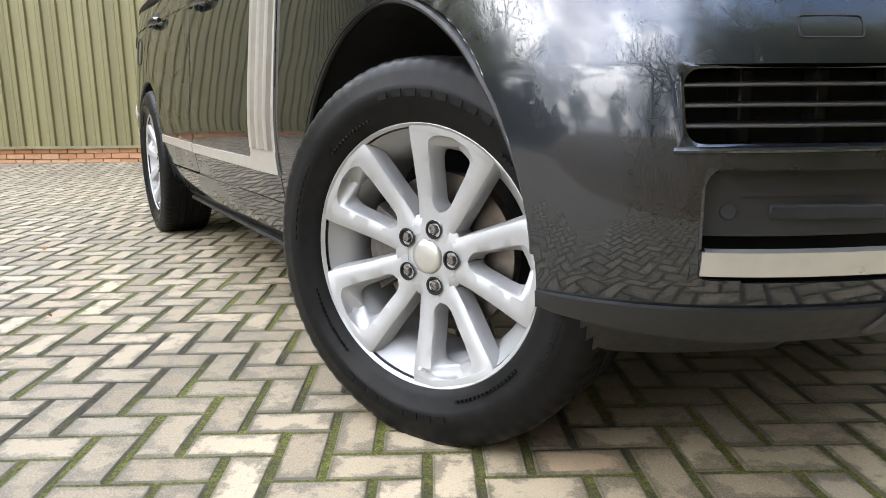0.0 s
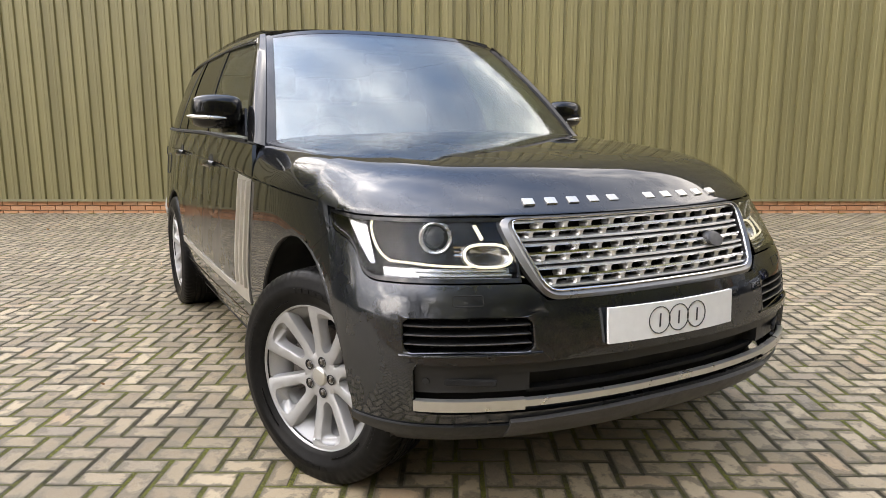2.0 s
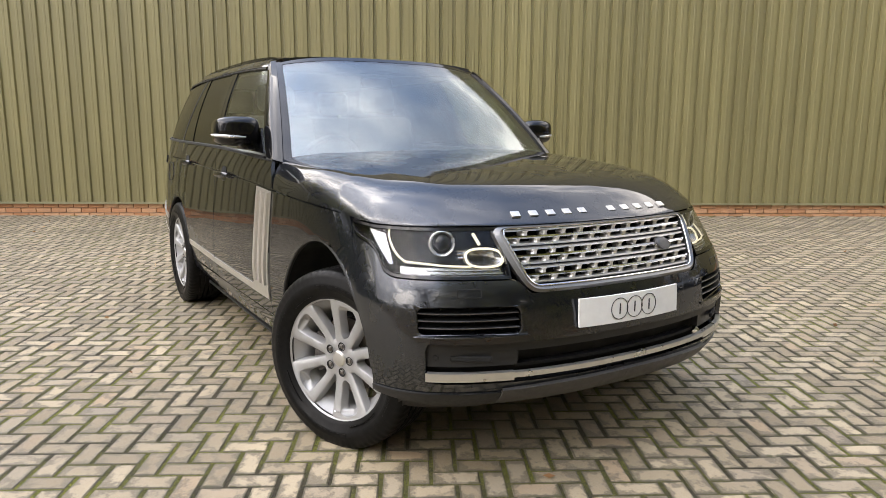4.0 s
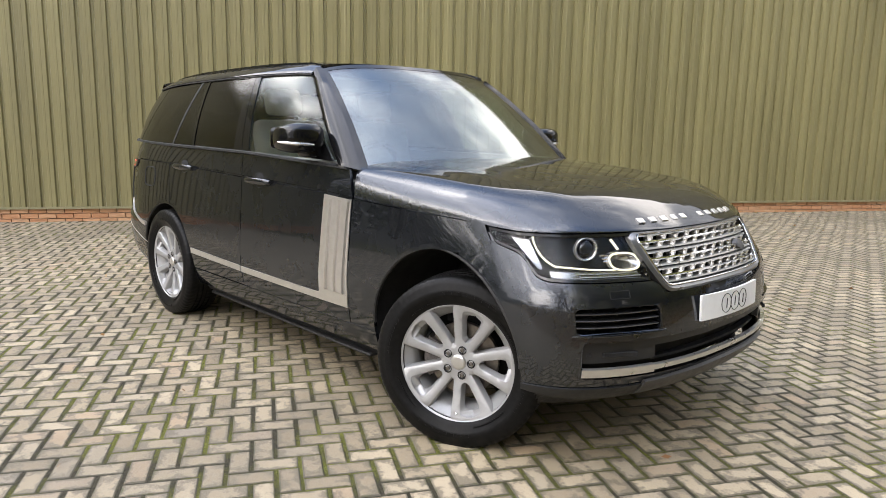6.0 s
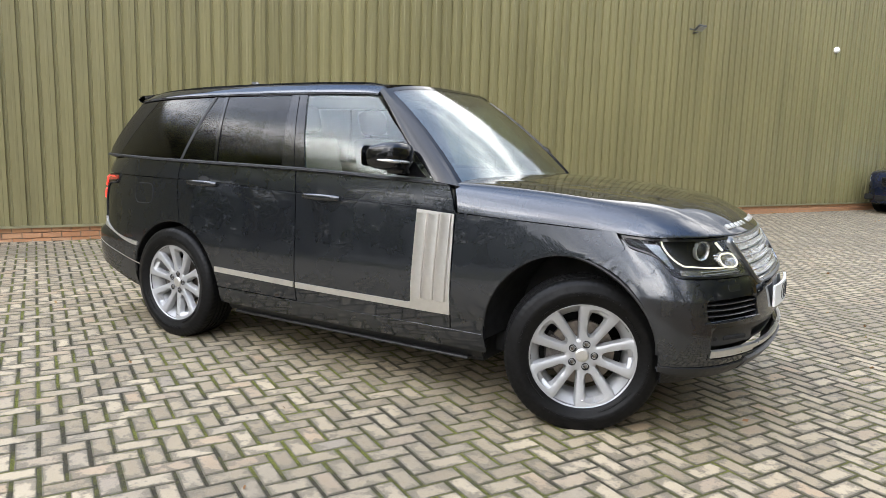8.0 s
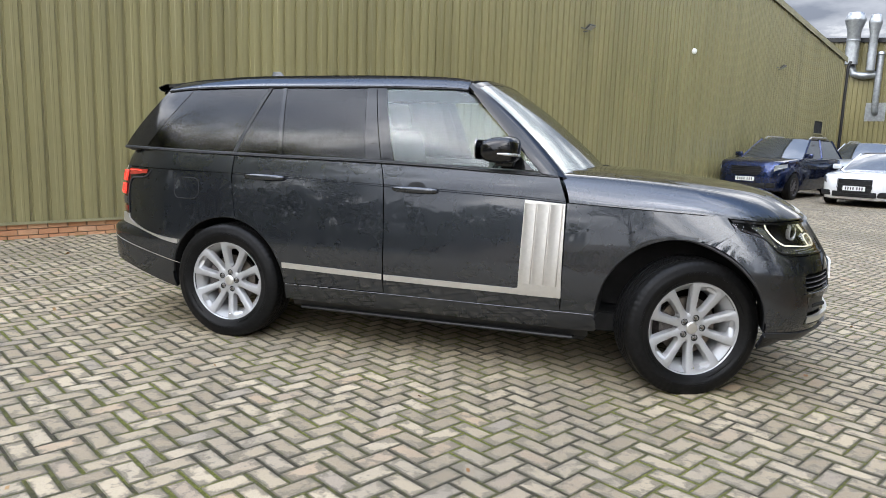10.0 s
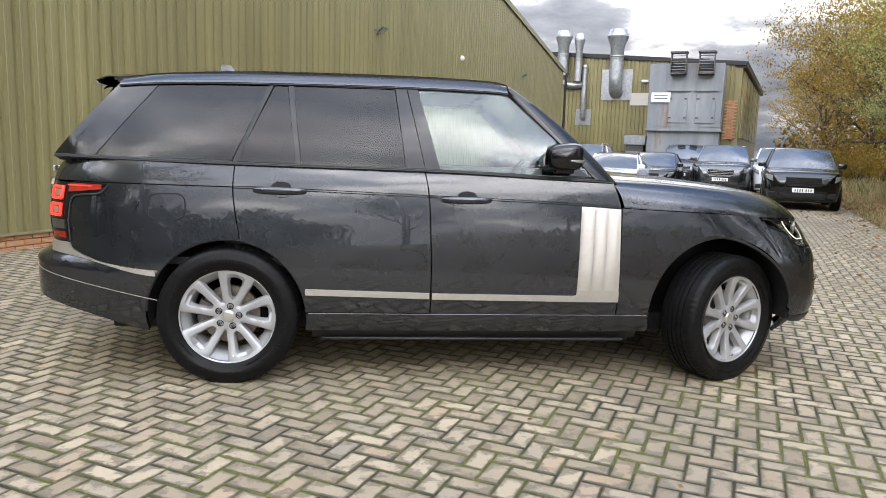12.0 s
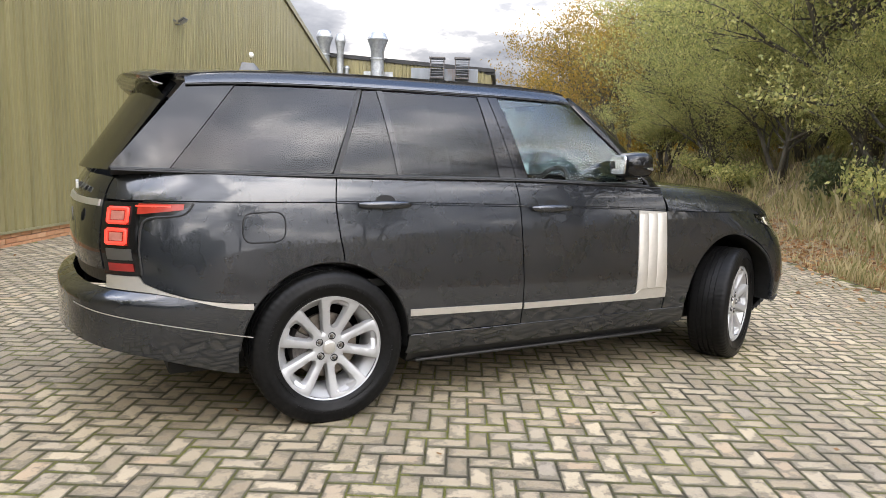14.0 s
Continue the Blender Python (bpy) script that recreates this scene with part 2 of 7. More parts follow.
def make_paver(name, random_from):
    n = Nodes(name)
    if random_from == "object":
        rnd = n.t.nodes.new("ShaderNodeObjectInfo").outputs["Random"]
    else:
        rnd = n.t.nodes.new("ShaderNodeNewGeometry").outputs["Random Per Island"]
    where = n.t.nodes.new("ShaderNodeNewGeometry").outputs["Position"]
    base = n.ramp(rnd, (0.0, (0.236, 0.182, 0.112)), (0.30, (0.330, 0.262, 0.166)), (0.60, (0.450, 0.362, 0.236)),
                  (0.80, (0.312, 0.256, 0.176)), (0.88, (0.385, 0.274, 0.165)), (0.94, (0.262, 0.217, 0.160)), (1.0, (0.475, 0.38, 0.246)))
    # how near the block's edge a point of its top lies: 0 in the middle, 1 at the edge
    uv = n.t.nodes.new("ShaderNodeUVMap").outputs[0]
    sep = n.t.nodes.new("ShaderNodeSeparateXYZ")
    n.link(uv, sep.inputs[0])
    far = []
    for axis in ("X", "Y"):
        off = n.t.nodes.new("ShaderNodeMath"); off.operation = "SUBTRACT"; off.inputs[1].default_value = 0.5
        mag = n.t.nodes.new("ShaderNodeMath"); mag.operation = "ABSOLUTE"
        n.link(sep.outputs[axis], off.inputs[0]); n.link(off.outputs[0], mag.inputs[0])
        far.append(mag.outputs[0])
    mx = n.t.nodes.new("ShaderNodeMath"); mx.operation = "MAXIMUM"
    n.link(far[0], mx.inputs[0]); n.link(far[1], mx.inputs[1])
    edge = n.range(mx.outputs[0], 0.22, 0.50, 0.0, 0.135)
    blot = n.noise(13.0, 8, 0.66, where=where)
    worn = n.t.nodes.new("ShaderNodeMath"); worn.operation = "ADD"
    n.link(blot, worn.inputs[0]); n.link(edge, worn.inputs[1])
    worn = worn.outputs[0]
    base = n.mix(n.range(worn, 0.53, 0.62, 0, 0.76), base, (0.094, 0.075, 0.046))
    big = n.noise(0.55, 5, 0.55, where=where)
    base = n.mix(n.range(big, 0.47, 0.66, 0, 0.62), base, (0.124, 0.100, 0.064))
    grit = n.noise(210, 5, 0.75, where=where)
    base = n.mix(n.range(grit, 0.46, 0.70, 0.0, 0.42), base, (0.49, 0.44, 0.345))
    base = n.mix(n.range(n.noise(420, 2, 0.5, where=where), 0.58, 0.70, 0.0, 0.55), base, (0.07, 0.062, 0.05))
    moss = n.noise(26, 6, 0.6, where=where)
    moss_at = n.t.nodes.new("ShaderNodeMath"); moss_at.operation = "MULTIPLY"
    n.link(n.range(mx.outputs[0], 0.44, 0.50, 0.0, 1.0), moss_at.inputs[0])
    n.link(n.range(moss, 0.50, 0.60, 0.0, 0.85), moss_at.inputs[1])
    base = n.mix(moss_at.outputs[0], base, (0.085, 0.090, 0.016))
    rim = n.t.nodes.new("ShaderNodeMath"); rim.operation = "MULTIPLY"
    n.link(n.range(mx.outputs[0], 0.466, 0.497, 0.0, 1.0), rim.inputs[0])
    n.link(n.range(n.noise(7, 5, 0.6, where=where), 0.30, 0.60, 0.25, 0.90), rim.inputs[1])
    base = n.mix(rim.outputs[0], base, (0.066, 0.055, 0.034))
    n.color(base)
    n.rough(n.range(worn, 0.4, 0.65, 0.86, 0.62))
    n.bump(grit, 0.5, 0.0035)
    return n.m


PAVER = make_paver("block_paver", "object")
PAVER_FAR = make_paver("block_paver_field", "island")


def make_joint():
    n = Nodes("mossy_joint")
    where = n.t.nodes.new("ShaderNodeNewGeometry").outputs["Position"]
    sand = n.ramp(n.noise(60, 5, where=where), (0.3, (0.018, 0.015, 0.009)), (0.7, (0.066, 0.053, 0.033)))
    moss = n.ramp(n.noise(150, 5, 0.7, where=where), (0.32, (0.040, 0.046, 0.006)), (0.5, (0.115, 0.120, 0.014)), (0.70, (0.25, 0.245, 0.036)))
    n.color(n.mix(n.range(n.noise(1.9, 7, 0.66, where=where), 0.43, 0.58, 0.06, 0.95), sand, moss))
    n.set(Roughness=0.95)
    n.bump(n.noise(260, 5, 0.7, where=where), 1.0, 0.010)
    return n.m


JOINT = make_joint()

# ------------------------------------------------------------------ mesh helpers
def spline(*pts):
    """A smooth curve through (t, value) pairs without overshoot."""
    xs = np.array([p[0] for p in pts], float)
    ys = np.array([p[1] for p in pts], float)
    h = np.diff(xs)
    d = np.diff(ys) / h
    m = np.zeros(len(xs))
    m[0], m[-1] = d[0], d[-1]
    for i in range(1, len(xs) - 1):
        if d[i - 1] * d[i] > 0:
            w1, w2 = 2 * h[i] + h[i - 1], h[i] + 2 * h[i - 1]
            m[i] = (w1 + w2) / (w1 / d[i - 1] + w2 / d[i])

    def at(t):
        t = min(max(t, xs[0]), xs[-1])
        i = min(max(int(np.searchsorted(xs, t)) - 1, 0), len(xs) - 2)
        k = (t - xs[i]) / h[i]
        a, b = k * k * (3 - 2 * k), k * (1 - k)
        return float(ys[i] * (1 - a) + ys[i + 1] * a + h[i] * (m[i] * b * (1 - k) - m[i + 1] * b * k))

    return at


def lerp(a, b, k):
    return a + (b - a) * k


def mesh_of(name, bm, material, smooth=40):
    bmesh.ops.recalc_face_normals(bm, faces=bm.faces[:])
    me = bpy.data.meshes.new(name)
    bm.to_mesh(me)
    bm.free()
    me.materials.append(material)
    if smooth:
        for p in me.polygons:
            p.use_smooth = True
        me.set_sharp_from_angle(angle=radians(smooth))
    return me


def part(name, bm, material, parent=None, label="", smooth=40):
    ob = new(name, mesh_of(name, bm, material, smooth))
    if parent is not None:
        ob.parent = parent
    if label:
        ob["label"] = label
    return ob


def thing(name, label, category, group="", kind="", at=None):
    ob = new(name)
    ob.empty_display_size = 0.1
    if at is not None:
        ob.matrix_world = at
    return tagged(ob, label, category, group, kind)


def box(bm, lo, hi, m=None, bevel=0.0, seg=2):
    c = [(a + b) / 2 for a, b in zip(lo, hi)]
    s = [abs(b - a) for a, b in zip(lo, hi)]
    r = bmesh.ops.create_cube(bm, size=1, matrix=Matrix.LocRotScale(c, None, s))
    if bevel:
        es = list({e for v in r["verts"] for e in v.link_edges})
        r = bmesh.ops.bevel(bm, geom=es, offset=bevel, segments=seg, profile=0.5, affect="EDGES")
    if m is not None:
        seen = {v for f in (r.get("faces") or []) for v in f.verts} if bevel else set(r["verts"])
        bmesh.ops.transform(bm, matrix=m, verts=list(seen))
    return bm


def boxes(items, bevel=0.0, m=None, seg=1):
    """One bmesh of boxes given as (lo, hi)."""
    bm = bmesh.new()
    for lo, hi in items:
        one = bmesh.new()
        box(one, lo, hi)
        if bevel:
            bmesh.ops.bevel(one, geom=one.edges[:], offset=bevel, segments=seg, profile=0.5, affect="EDGES")
        join(bm, one)
    if m is not None:
        bm.transform(m)
    return bm


def join(bm, other):
    """Adds the bmesh other to bm, and frees it."""
    vs = [bm.verts.new(v.co) for v in other.verts]
    other.verts.index_update()
    for f in other.faces:
        try:
            bm.faces.new([vs[v.index] for v in f.verts])
        except ValueError:
            pass
    other.free()
    return bm


def grid_bm(rows, close_u=False, close_v=False, skip=None):
    """A bmesh from rows of points; skip(i, j): leave that cell out."""
    bm = bmesh.new()
    vs = [[bm.verts.new(p) for p in row] for row in rows]
    n, m = len(rows), len(rows[0])
    for i in range(n if close_u else n - 1):
        for j in range(m if close_v else m - 1):
            if skip and skip(i, j):
                continue
            q = [vs[i][j], vs[(i + 1) % n][j], vs[(i + 1) % n][(j + 1) % m], vs[i][(j + 1) % m]]
            if len({tuple(round(c, 6) for c in v.co) for v in q}) < 3:
                continue
            bm.faces.new(q)
    loose = [v for v in bm.verts if not v.link_faces]
    bmesh.ops.delete(bm, geom=loose, context="VERTS")
    return bm


def thicken(bm, t, centre=(1.3, 0, 0.75)):
    """Gives a sheet a thickness t towards centre."""
    bmesh.ops.recalc_face_normals(bm, faces=bm.faces[:])
    bm.normal_update()
    if sum(f.normal.dot(f.calc_center_median() - Vector(centre)) * f.calc_area() for f in bm.faces) < 0:
        bmesh.ops.reverse_faces(bm, faces=bm.faces[:])
        bm.normal_update()
    offset = {v: v.co - v.normal * t for v in bm.verts}
    edges = [e for e in bm.edges if len(e.link_faces) == 1]
    faces = bm.faces[:]
    low = {v: bm.verts.new(p) for v, p in offset.items()}
    for f in faces:
        bm.faces.new([low[v] for v in reversed(f.verts)])
    for e in edges:
        a, b = e.verts
        l = e.link_loops[0]
        if l.vert is b:
            a, b = b, a
        bm.faces.new([b, a, low[a], low[b]])
    return bm


def mirrored(bm):
    """A copy of bm on the other side of the car."""
    other = bm.copy()
    bmesh.ops.scale(other, vec=(1, -1, 1), verts=other.verts[:])
    bmesh.ops.reverse_faces(other, faces=other.faces[:])
    return other


def both(bm):
    o = mirrored(bm)
    return join(bm, o)


def tube(points, radius, sides=10, closed=False, cap=True):
    """A round bar along points; radius may be a list."""
    pts = [Vector(p) for p in points]
    n = len(pts)
    rad = radius if isinstance(radius, (list, tuple)) else [radius] * n
    rows = []
    up = Vector((0, 0, 1))
    last = None
    for i, p in enumerate(pts):
        if closed:
            d = pts[(i + 1) % n] - pts[i - 1]
        else:
            d = pts[min(i + 1, n - 1)] - pts[max(i - 1, 0)]
        d.normalize()
        a = last if last is not None else (up if abs(d.z) < 0.9 else Vector((1, 0, 0)))
        a = (a - d * a.dot(d)).normalized()
        last = a
        b = d.cross(a)
        rows.append([p + rad[i] * (a * math.cos(2 * math.pi * k / sides) + b * math.sin(2 * math.pi * k / sides)) for k in range(sides)])
    bm = grid_bm(rows, close_u=closed, close_v=True)
    if cap and not closed:
        bm.verts.ensure_lookup_table()
        vs = bm.verts[:]
        bm.faces.new(vs[:sides])
        bm.faces.new(list(reversed(vs[-sides:])))
    return bm


def revolve(profile, steps=64, axis="Y", bump=None):
    """A turned body: profile of (radius, along), round the y axis (or z). bump(i, k): added to the radius."""
    rows = []
    for k in range(steps):
        a = 2 * math.pi * k / steps
        row = []
        for i, (r, y) in enumerate(profile):
            rr = r + (bump(i, k) if bump else 0)
            row.append((rr * math.cos(a), y, rr * math.sin(a)) if axis == "Y" else (rr * math.cos(a), rr * math.sin(a), y))
        rows.append(row)
    return grid_bm(rows, close_u=True)


def disc(radius, y, steps=24, thick=0.01, axis="Y"):
    return revolve([(0.0005, y), (radius * 0.92, y), (radius, y + thick * 0.25), (radius, y + thick), (0.0005, y + thick)], steps, axis)


def rounded(points, radius, seg=4):
    """A polygon's corners rounded, in 2D."""
    out = []
    n = len(points)
    for i in range(n):
        p = Vector(points[i])
        a, b = Vector(points[i - 1]) - p, Vector(points[(i + 1) % n]) - p
        r = min(radius, a.length * 0.45, b.length * 0.45)
        a, b = p + a.normalized() * r, p + b.normalized() * r
        for k in range(seg + 1):
            t = k / seg
            out.append((1 - t) ** 2 * a + 2 * t * (1 - t) * p + t * t * b)
    return out

# ------------------------------------------------------------------ the yard: ground, paving, cladding wall
ANG = radians(61)
P0 = Vector((-5.1, 0.77, 0))
UU = Vector((math.cos(ANG), math.sin(ANG), 0))          # along the cladding wall
VV = Vector((math.sin(ANG), -math.cos(ANG), 0))         # out from the wall into the yard
SITE = Matrix(((UU.x, VV.x, 0, P0.x), (UU.y, VV.y, 0, P0.y), (0, 0, 1, 0), (0, 0, 0, 1)))   # (u, v, z) to the world
WALL_END, YARD_V = 29.2, 10.6


def site(u, v, z=0.0):
    return P0 + UU * u + VV * v + Vector((0, 0, z))


def make_soil():
    n = Nodes("soil_and_litter")
    where = n.t.nodes.new("ShaderNodeNewGeometry").outputs["Position"]
    a = n.ramp(n.noise(3.0, 7, 0.65, where=where), (0.3, (0.13, 0.095, 0.055)), (0.55, (0.24, 0.185, 0.105)), (0.75, (0.19, 0.20, 0.07)))
    b = n.ramp(n.noise(40, 5, 0.7, where=where), (0.3, (0.12, 0.085, 0.05)), (0.7, (0.36, 0.26, 0.14)))
    n.color(n.mix(n.range(n.noise(12, 5, where=where), 0.4, 0.6, 0.1, 0.7), a, b))
    n.set(Roughness=0.95)
    n.bump(n.noise(25, 6, 0.7, where=where), 0.9, 0.05)
    return n.m


SOIL = make_soil()


def make_far_ground():
    n = Nodes("damp_dark_ground")
    where = n.t.nodes.new("ShaderNodeNewGeometry").outputs["Position"]
    n.color(n.ramp(n.noise(0.35, 6, 0.6, where=where), (0.3, (0.045, 0.044, 0.038)), (0.55, (0.085, 0.082, 0.070)), (0.75, (0.070, 0.082, 0.042))))
    n.set(Roughness=0.9)
    n.bump(n.noise(8, 6, 0.7, where=where), 0.6, 0.04)
    return n.m


FAR_GROUND = make_far_ground()
bm = bmesh.new()
n_g = 40
rows = [[((i / n_g - 0.5) * 800, (j / n_g - 0.5) * 800, -0.03) for j in range(n_g + 1)] for i in range(n_g + 1)]
tagged(part("ground", grid_bm(rows), FAR_GROUND), "dark damp earth and rough grass reaching the horizon", "ground", kind="structure")

pavement = part("pavement", boxes([((-12, 0.0, -0.025), (44, YARD_V, -0.0026))], m=SITE), JOINT, smooth=0)
tagged(pavement, "herringbone block paving with mossy sandy joints", "paving", kind="structure")

CELL = 0.0985


def paver_verts(length, width, rng, low=-0.0115):
    """Corners of one block about its middle: chamfered top over a foot below the joint."""
    h = 0.0030 * (rng.random() - 0.5)
    c, t = 0.0050, 0.0035
    tilt_x, tilt_y = (rng.random() - 0.5) * 0.014, (rng.random() - 0.5) * 0.014
    out = []
    for k, z in ((0, low), (0, -t), (c, 0.0)):
        for sx, sy in ((-1, -1), (1, -1), (1, 1), (-1, 1)):
            x, y = sx * (length / 2 - k), sy * (width / 2 - k)
            out.append((x, y, z if z == low else z + h + x * tilt_x + y * tilt_y))
    return out


def top_uv(me):
    """A square of UV over each block's top; its sides lie on the square's edge."""
    layer = me.uv_layers.new(name="UVMap")
    one = [(0.0, 0.0)] * 32 + [(0, 0), (1, 0), (1, 1), (0, 1)]
    flat = np.tile(np.array(one, "f").ravel(), len(me.polygons) // 9)
    layer.data.foreach_set("uv", flat)


PAVER_FACES = [(0, 1, 5, 4), (1, 2, 6, 5), (2, 3, 7, 6), (3, 0, 4, 7), (4, 5, 9, 8), (5, 6, 10, 9), (6, 7, 11, 10), (7, 4, 8, 11), (8, 9, 10, 11)]
NEAR_X, NEAR_Y = (1.45, 3.75), (-3.2, -0.75)


def lay_paving():
    rng = random.Random(5)
    near, verts, faces = [], [], []
    for i in range(int(-9 / CELL), int(36 / CELL)):
        for j in range(0, int(YARD_V / CELL)):
            r = (i + j) % 4
            if r not in (0, 2):
                continue
            if r == 0:                      # a block along the wall
                u, v, along = (i + 1) * CELL, (j + 0.5) * CELL, True
            else:
                u, v, along = (i + 0.5) * CELL, (j + 1) * CELL, False
            du, dv = (2 * CELL - 0.0135, CELL - 0.0065) if along else (CELL - 0.0135, 2 * CELL - 0.0065)
            if v + dv / 2 > YARD_V:
                continue
            u += (rng.random() - 0.5) * 0.003
            v += (rng.random() - 0.5) * 0.002
            turn = (rng.random() - 0.5) * 0.012
            p = site(u, v)
            if NEAR_X[0] < p.x < NEAR_X[1] and NEAR_Y[0] < p.y < NEAR_Y[1] and len(near) < 300:
                near.append((p, ANG + turn, du, dv, along))
                continue
            base = len(verts)
            ct, st = math.cos(turn), math.sin(turn)
            for x, y, z in paver_verts(du, dv, rng):
                q = site(u + x * ct - y * st, v + x * st + y * ct, z)
                verts.append(q[:])
            faces += [tuple(base + k for k in f) for f in PAVER_FACES]
    me = bpy.data.meshes.new("paving_field")
    me.from_pydata(verts, [], faces)
    me.materials.append(PAVER_FAR)
    top_uv(me)
    ob = new("paving_field", me)
    ob.parent = pavement
    tagged(ob, "weathered grey concrete block pavers in herringbone", kind="stuff")
    meshes = {}
    for along in (True, False):
        for k in range(4):
            size = (2 * CELL - 0.0135, CELL - 0.0065) if along else (CELL - 0.0135, 2 * CELL - 0.0065)
            me = bpy.data.meshes.new("paver")
            me.from_pydata(paver_verts(*size, rng), [], PAVER_FACES)
            me.materials.append(PAVER)
            top_uv(me)
            meshes[along, k] = me
    for n, (p, turn, du, dv, along) in enumerate(near):
        ob = new("paver", meshes[along, n % 4])
        ob.parent = pavement
        # v runs clockwise from u, so the blocks are mirrored into the site's axes
        ob.matrix_world = Matrix.Translation(p) @ Matrix(((UU.x, VV.x, 0, 0), (UU.y, VV.y, 0, 0), (0, 0, 1, 0), (0, 0, 0, 1))) @ Matrix.Rotation(turn - ANG, 4, "Z")


RIB, SHEET, RIDGE_U = 0.195, 5, 12.55


def roof_at(u):
    return 5.02 + 0.166 * (28.8 - abs(u - RIDGE_U) - RIDGE_U)


def cladding_sheet(u0, ribs, z0, z_top, pitch=RIB, depth=0.032):
    """One trapezoidal steel sheet: broad flat pans between narrow troughs."""
    prof = []
    for k in range(ribs):
        a = u0 + k * pitch
        prof += [(a, depth), (a + 0.055, depth), (a + 0.060, depth + 0.004), (a + 0.085, depth + 0.004), (a + 0.090, depth), (a + 0.140, depth),
                 (a + 0.152, 0.0), (a + 0.183, 0.0)]
    prof.append((u0 + ribs * pitch, depth))
    rows = []
    for u, v in prof:
        top = z_top(u)
        rows.append([(u, v, z0), (u, v, lerp(z0, top, 0.5)), (u, v, top)])
    return thicken(grid_bm(rows), 0.002)


wall = part("wall_cladding_core", boxes([((-13, -0.25, 0.0), (WALL_END, -0.02, 3.3)), ((-3.0, -0.25, 3.3), (WALL_END, -0.02, 4.92))], m=SITE), MORTAR, smooth=0)
wall.name = "wall_north"
tagged(wall, "olive green ribbed steel warehouse wall on a brick plinth", "wall", kind="structure")
# gable above the core
bm = bmesh.new()
g = [(WALL_END, 5.02), (RIDGE_U, roof_at(RIDGE_U)), (-3.0, 5.02)]
front = [bm.verts.new(site(u, -0.02, z)) for u, z in g]
back = [bm.verts.new(site(u, -0.25, z)) for u, z in g]
bm.faces.new(front); bm.faces.new(list(reversed(back)))
for k in range(3):
    bm.faces.new([front[k], back[k], back[(k + 1) % 3], front[(k + 1) % 3]])
part("gable_core", bm, MORTAR, wall, smooth=0)
u = -13.0
while u < WALL_END - 0.05:
    ribs = min(SHEET, int((WALL_END - u) / RIB + 0.5))
    if ribs < 1:
        break
    bm = cladding_sheet(u, ribs, 0.205, lambda q: roof_at(q) - 0.02)
    bm.transform(SITE)
    part("cladding_sheet", bm, CLAD, wall, smooth=30)
    u += ribs * RIB
# drip flashing at the foot of the sheets and verge flashing under the roof
bm = boxes([((-13, -0.02, 0.190), (WALL_END, 0.050, 0.200)), ((-13, 0.046, 0.178), (WALL_END, 0.056, 0.212))], m=SITE)
part("drip_flashing", bm, FLASHING, wall, "olive steel drip flashing", smooth=0)
for a, b in ((RIDGE_U, WALL_END + 0.1), (-13, RIDGE_U)):
    bm = bmesh.new()
    ring = []
    for u in (a, b):
        z = roof_at(u)
        ring.append([bm.verts.new(site(u, v, z + dz)) for v, dz in ((-0.3, 0.06), (0.09, 0.06), (0.09, -0.13), (0.075, -0.13), (0.075, 0.045), (-0.3, 0.045))])
    for k in range(6):
        bm.faces.new([ring[0][k], ring[0][(k + 1) % 6], ring[1][(k + 1) % 6], ring[1][k]])
    bm.faces.new(ring[0]); bm.faces.new(list(reversed(ring[1])))
    part("verge_flashing", bm, FLASHING, wall, "olive verge flashing along the roof", smooth=0)
# fixings
bm = bmesh.new()
rng = random.Random(3)
for k in range(int(30 / RIB)):
    u = -9 + k * RIB
    for z in (0.30, 1.55, 3.1, 4.65):
        if rng.random() < (0.95 if z < 1 else 0.6) and u < WALL_END:
            r = bmesh.ops.create_cone(bm, cap_ends=True, segments=6, radius1=0.008, radius2=0.006, depth=0.008)
            um = math.floor((u + 13) / RIB) * RIB - 13 + 0.165
            bmesh.ops.transform(bm, matrix=SITE @ Matrix.Translation((um, 0.004, z)) @ Matrix.Rotation(math.pi / 2, 4, "X"), verts=r["verts"])
tagged(part("sheet_fixings", bm, STEEL, wall, smooth=0), "small steel sheet fixings", kind="stuff")
# brick plinth, two courses
me_b = mesh_of("brick", boxes([((-0.1075, -0.10, 0), (0.1075, 0.0, 0.065))], bevel=0.004), BRICK, 0)
bm_far = bmesh.new()
made = 0
for course in range(3):
    for k in range(int(41 / 0.225)):
        u = -13 + (k + 0.5 * (course % 2)) * 0.225 + 0.12
        m = SITE @ Matrix.Translation((u, 0.012 + rng.random() * 0.004, -0.03 + course * 0.074)) @ Matrix.Rotation((rng.random() - 0.5) * 0.01, 4, "Z")
        if -8.5 < u < 13 and made < 300:
            ob = new("brick", me_b)
            ob.parent = wall
            ob.matrix_world = m
            made += 1
        elif u < WALL_END - 0.15:
            one = boxes([((-0.1075, -0.10, 0), (0.1075, 0.0, 0.065))])
            one.transform(m)
            join(bm_far, one)
tagged(part("plinth_bricks", bm_far, BRICK, wall, smooth=0), "orange red brick plinth", kind="stuff")

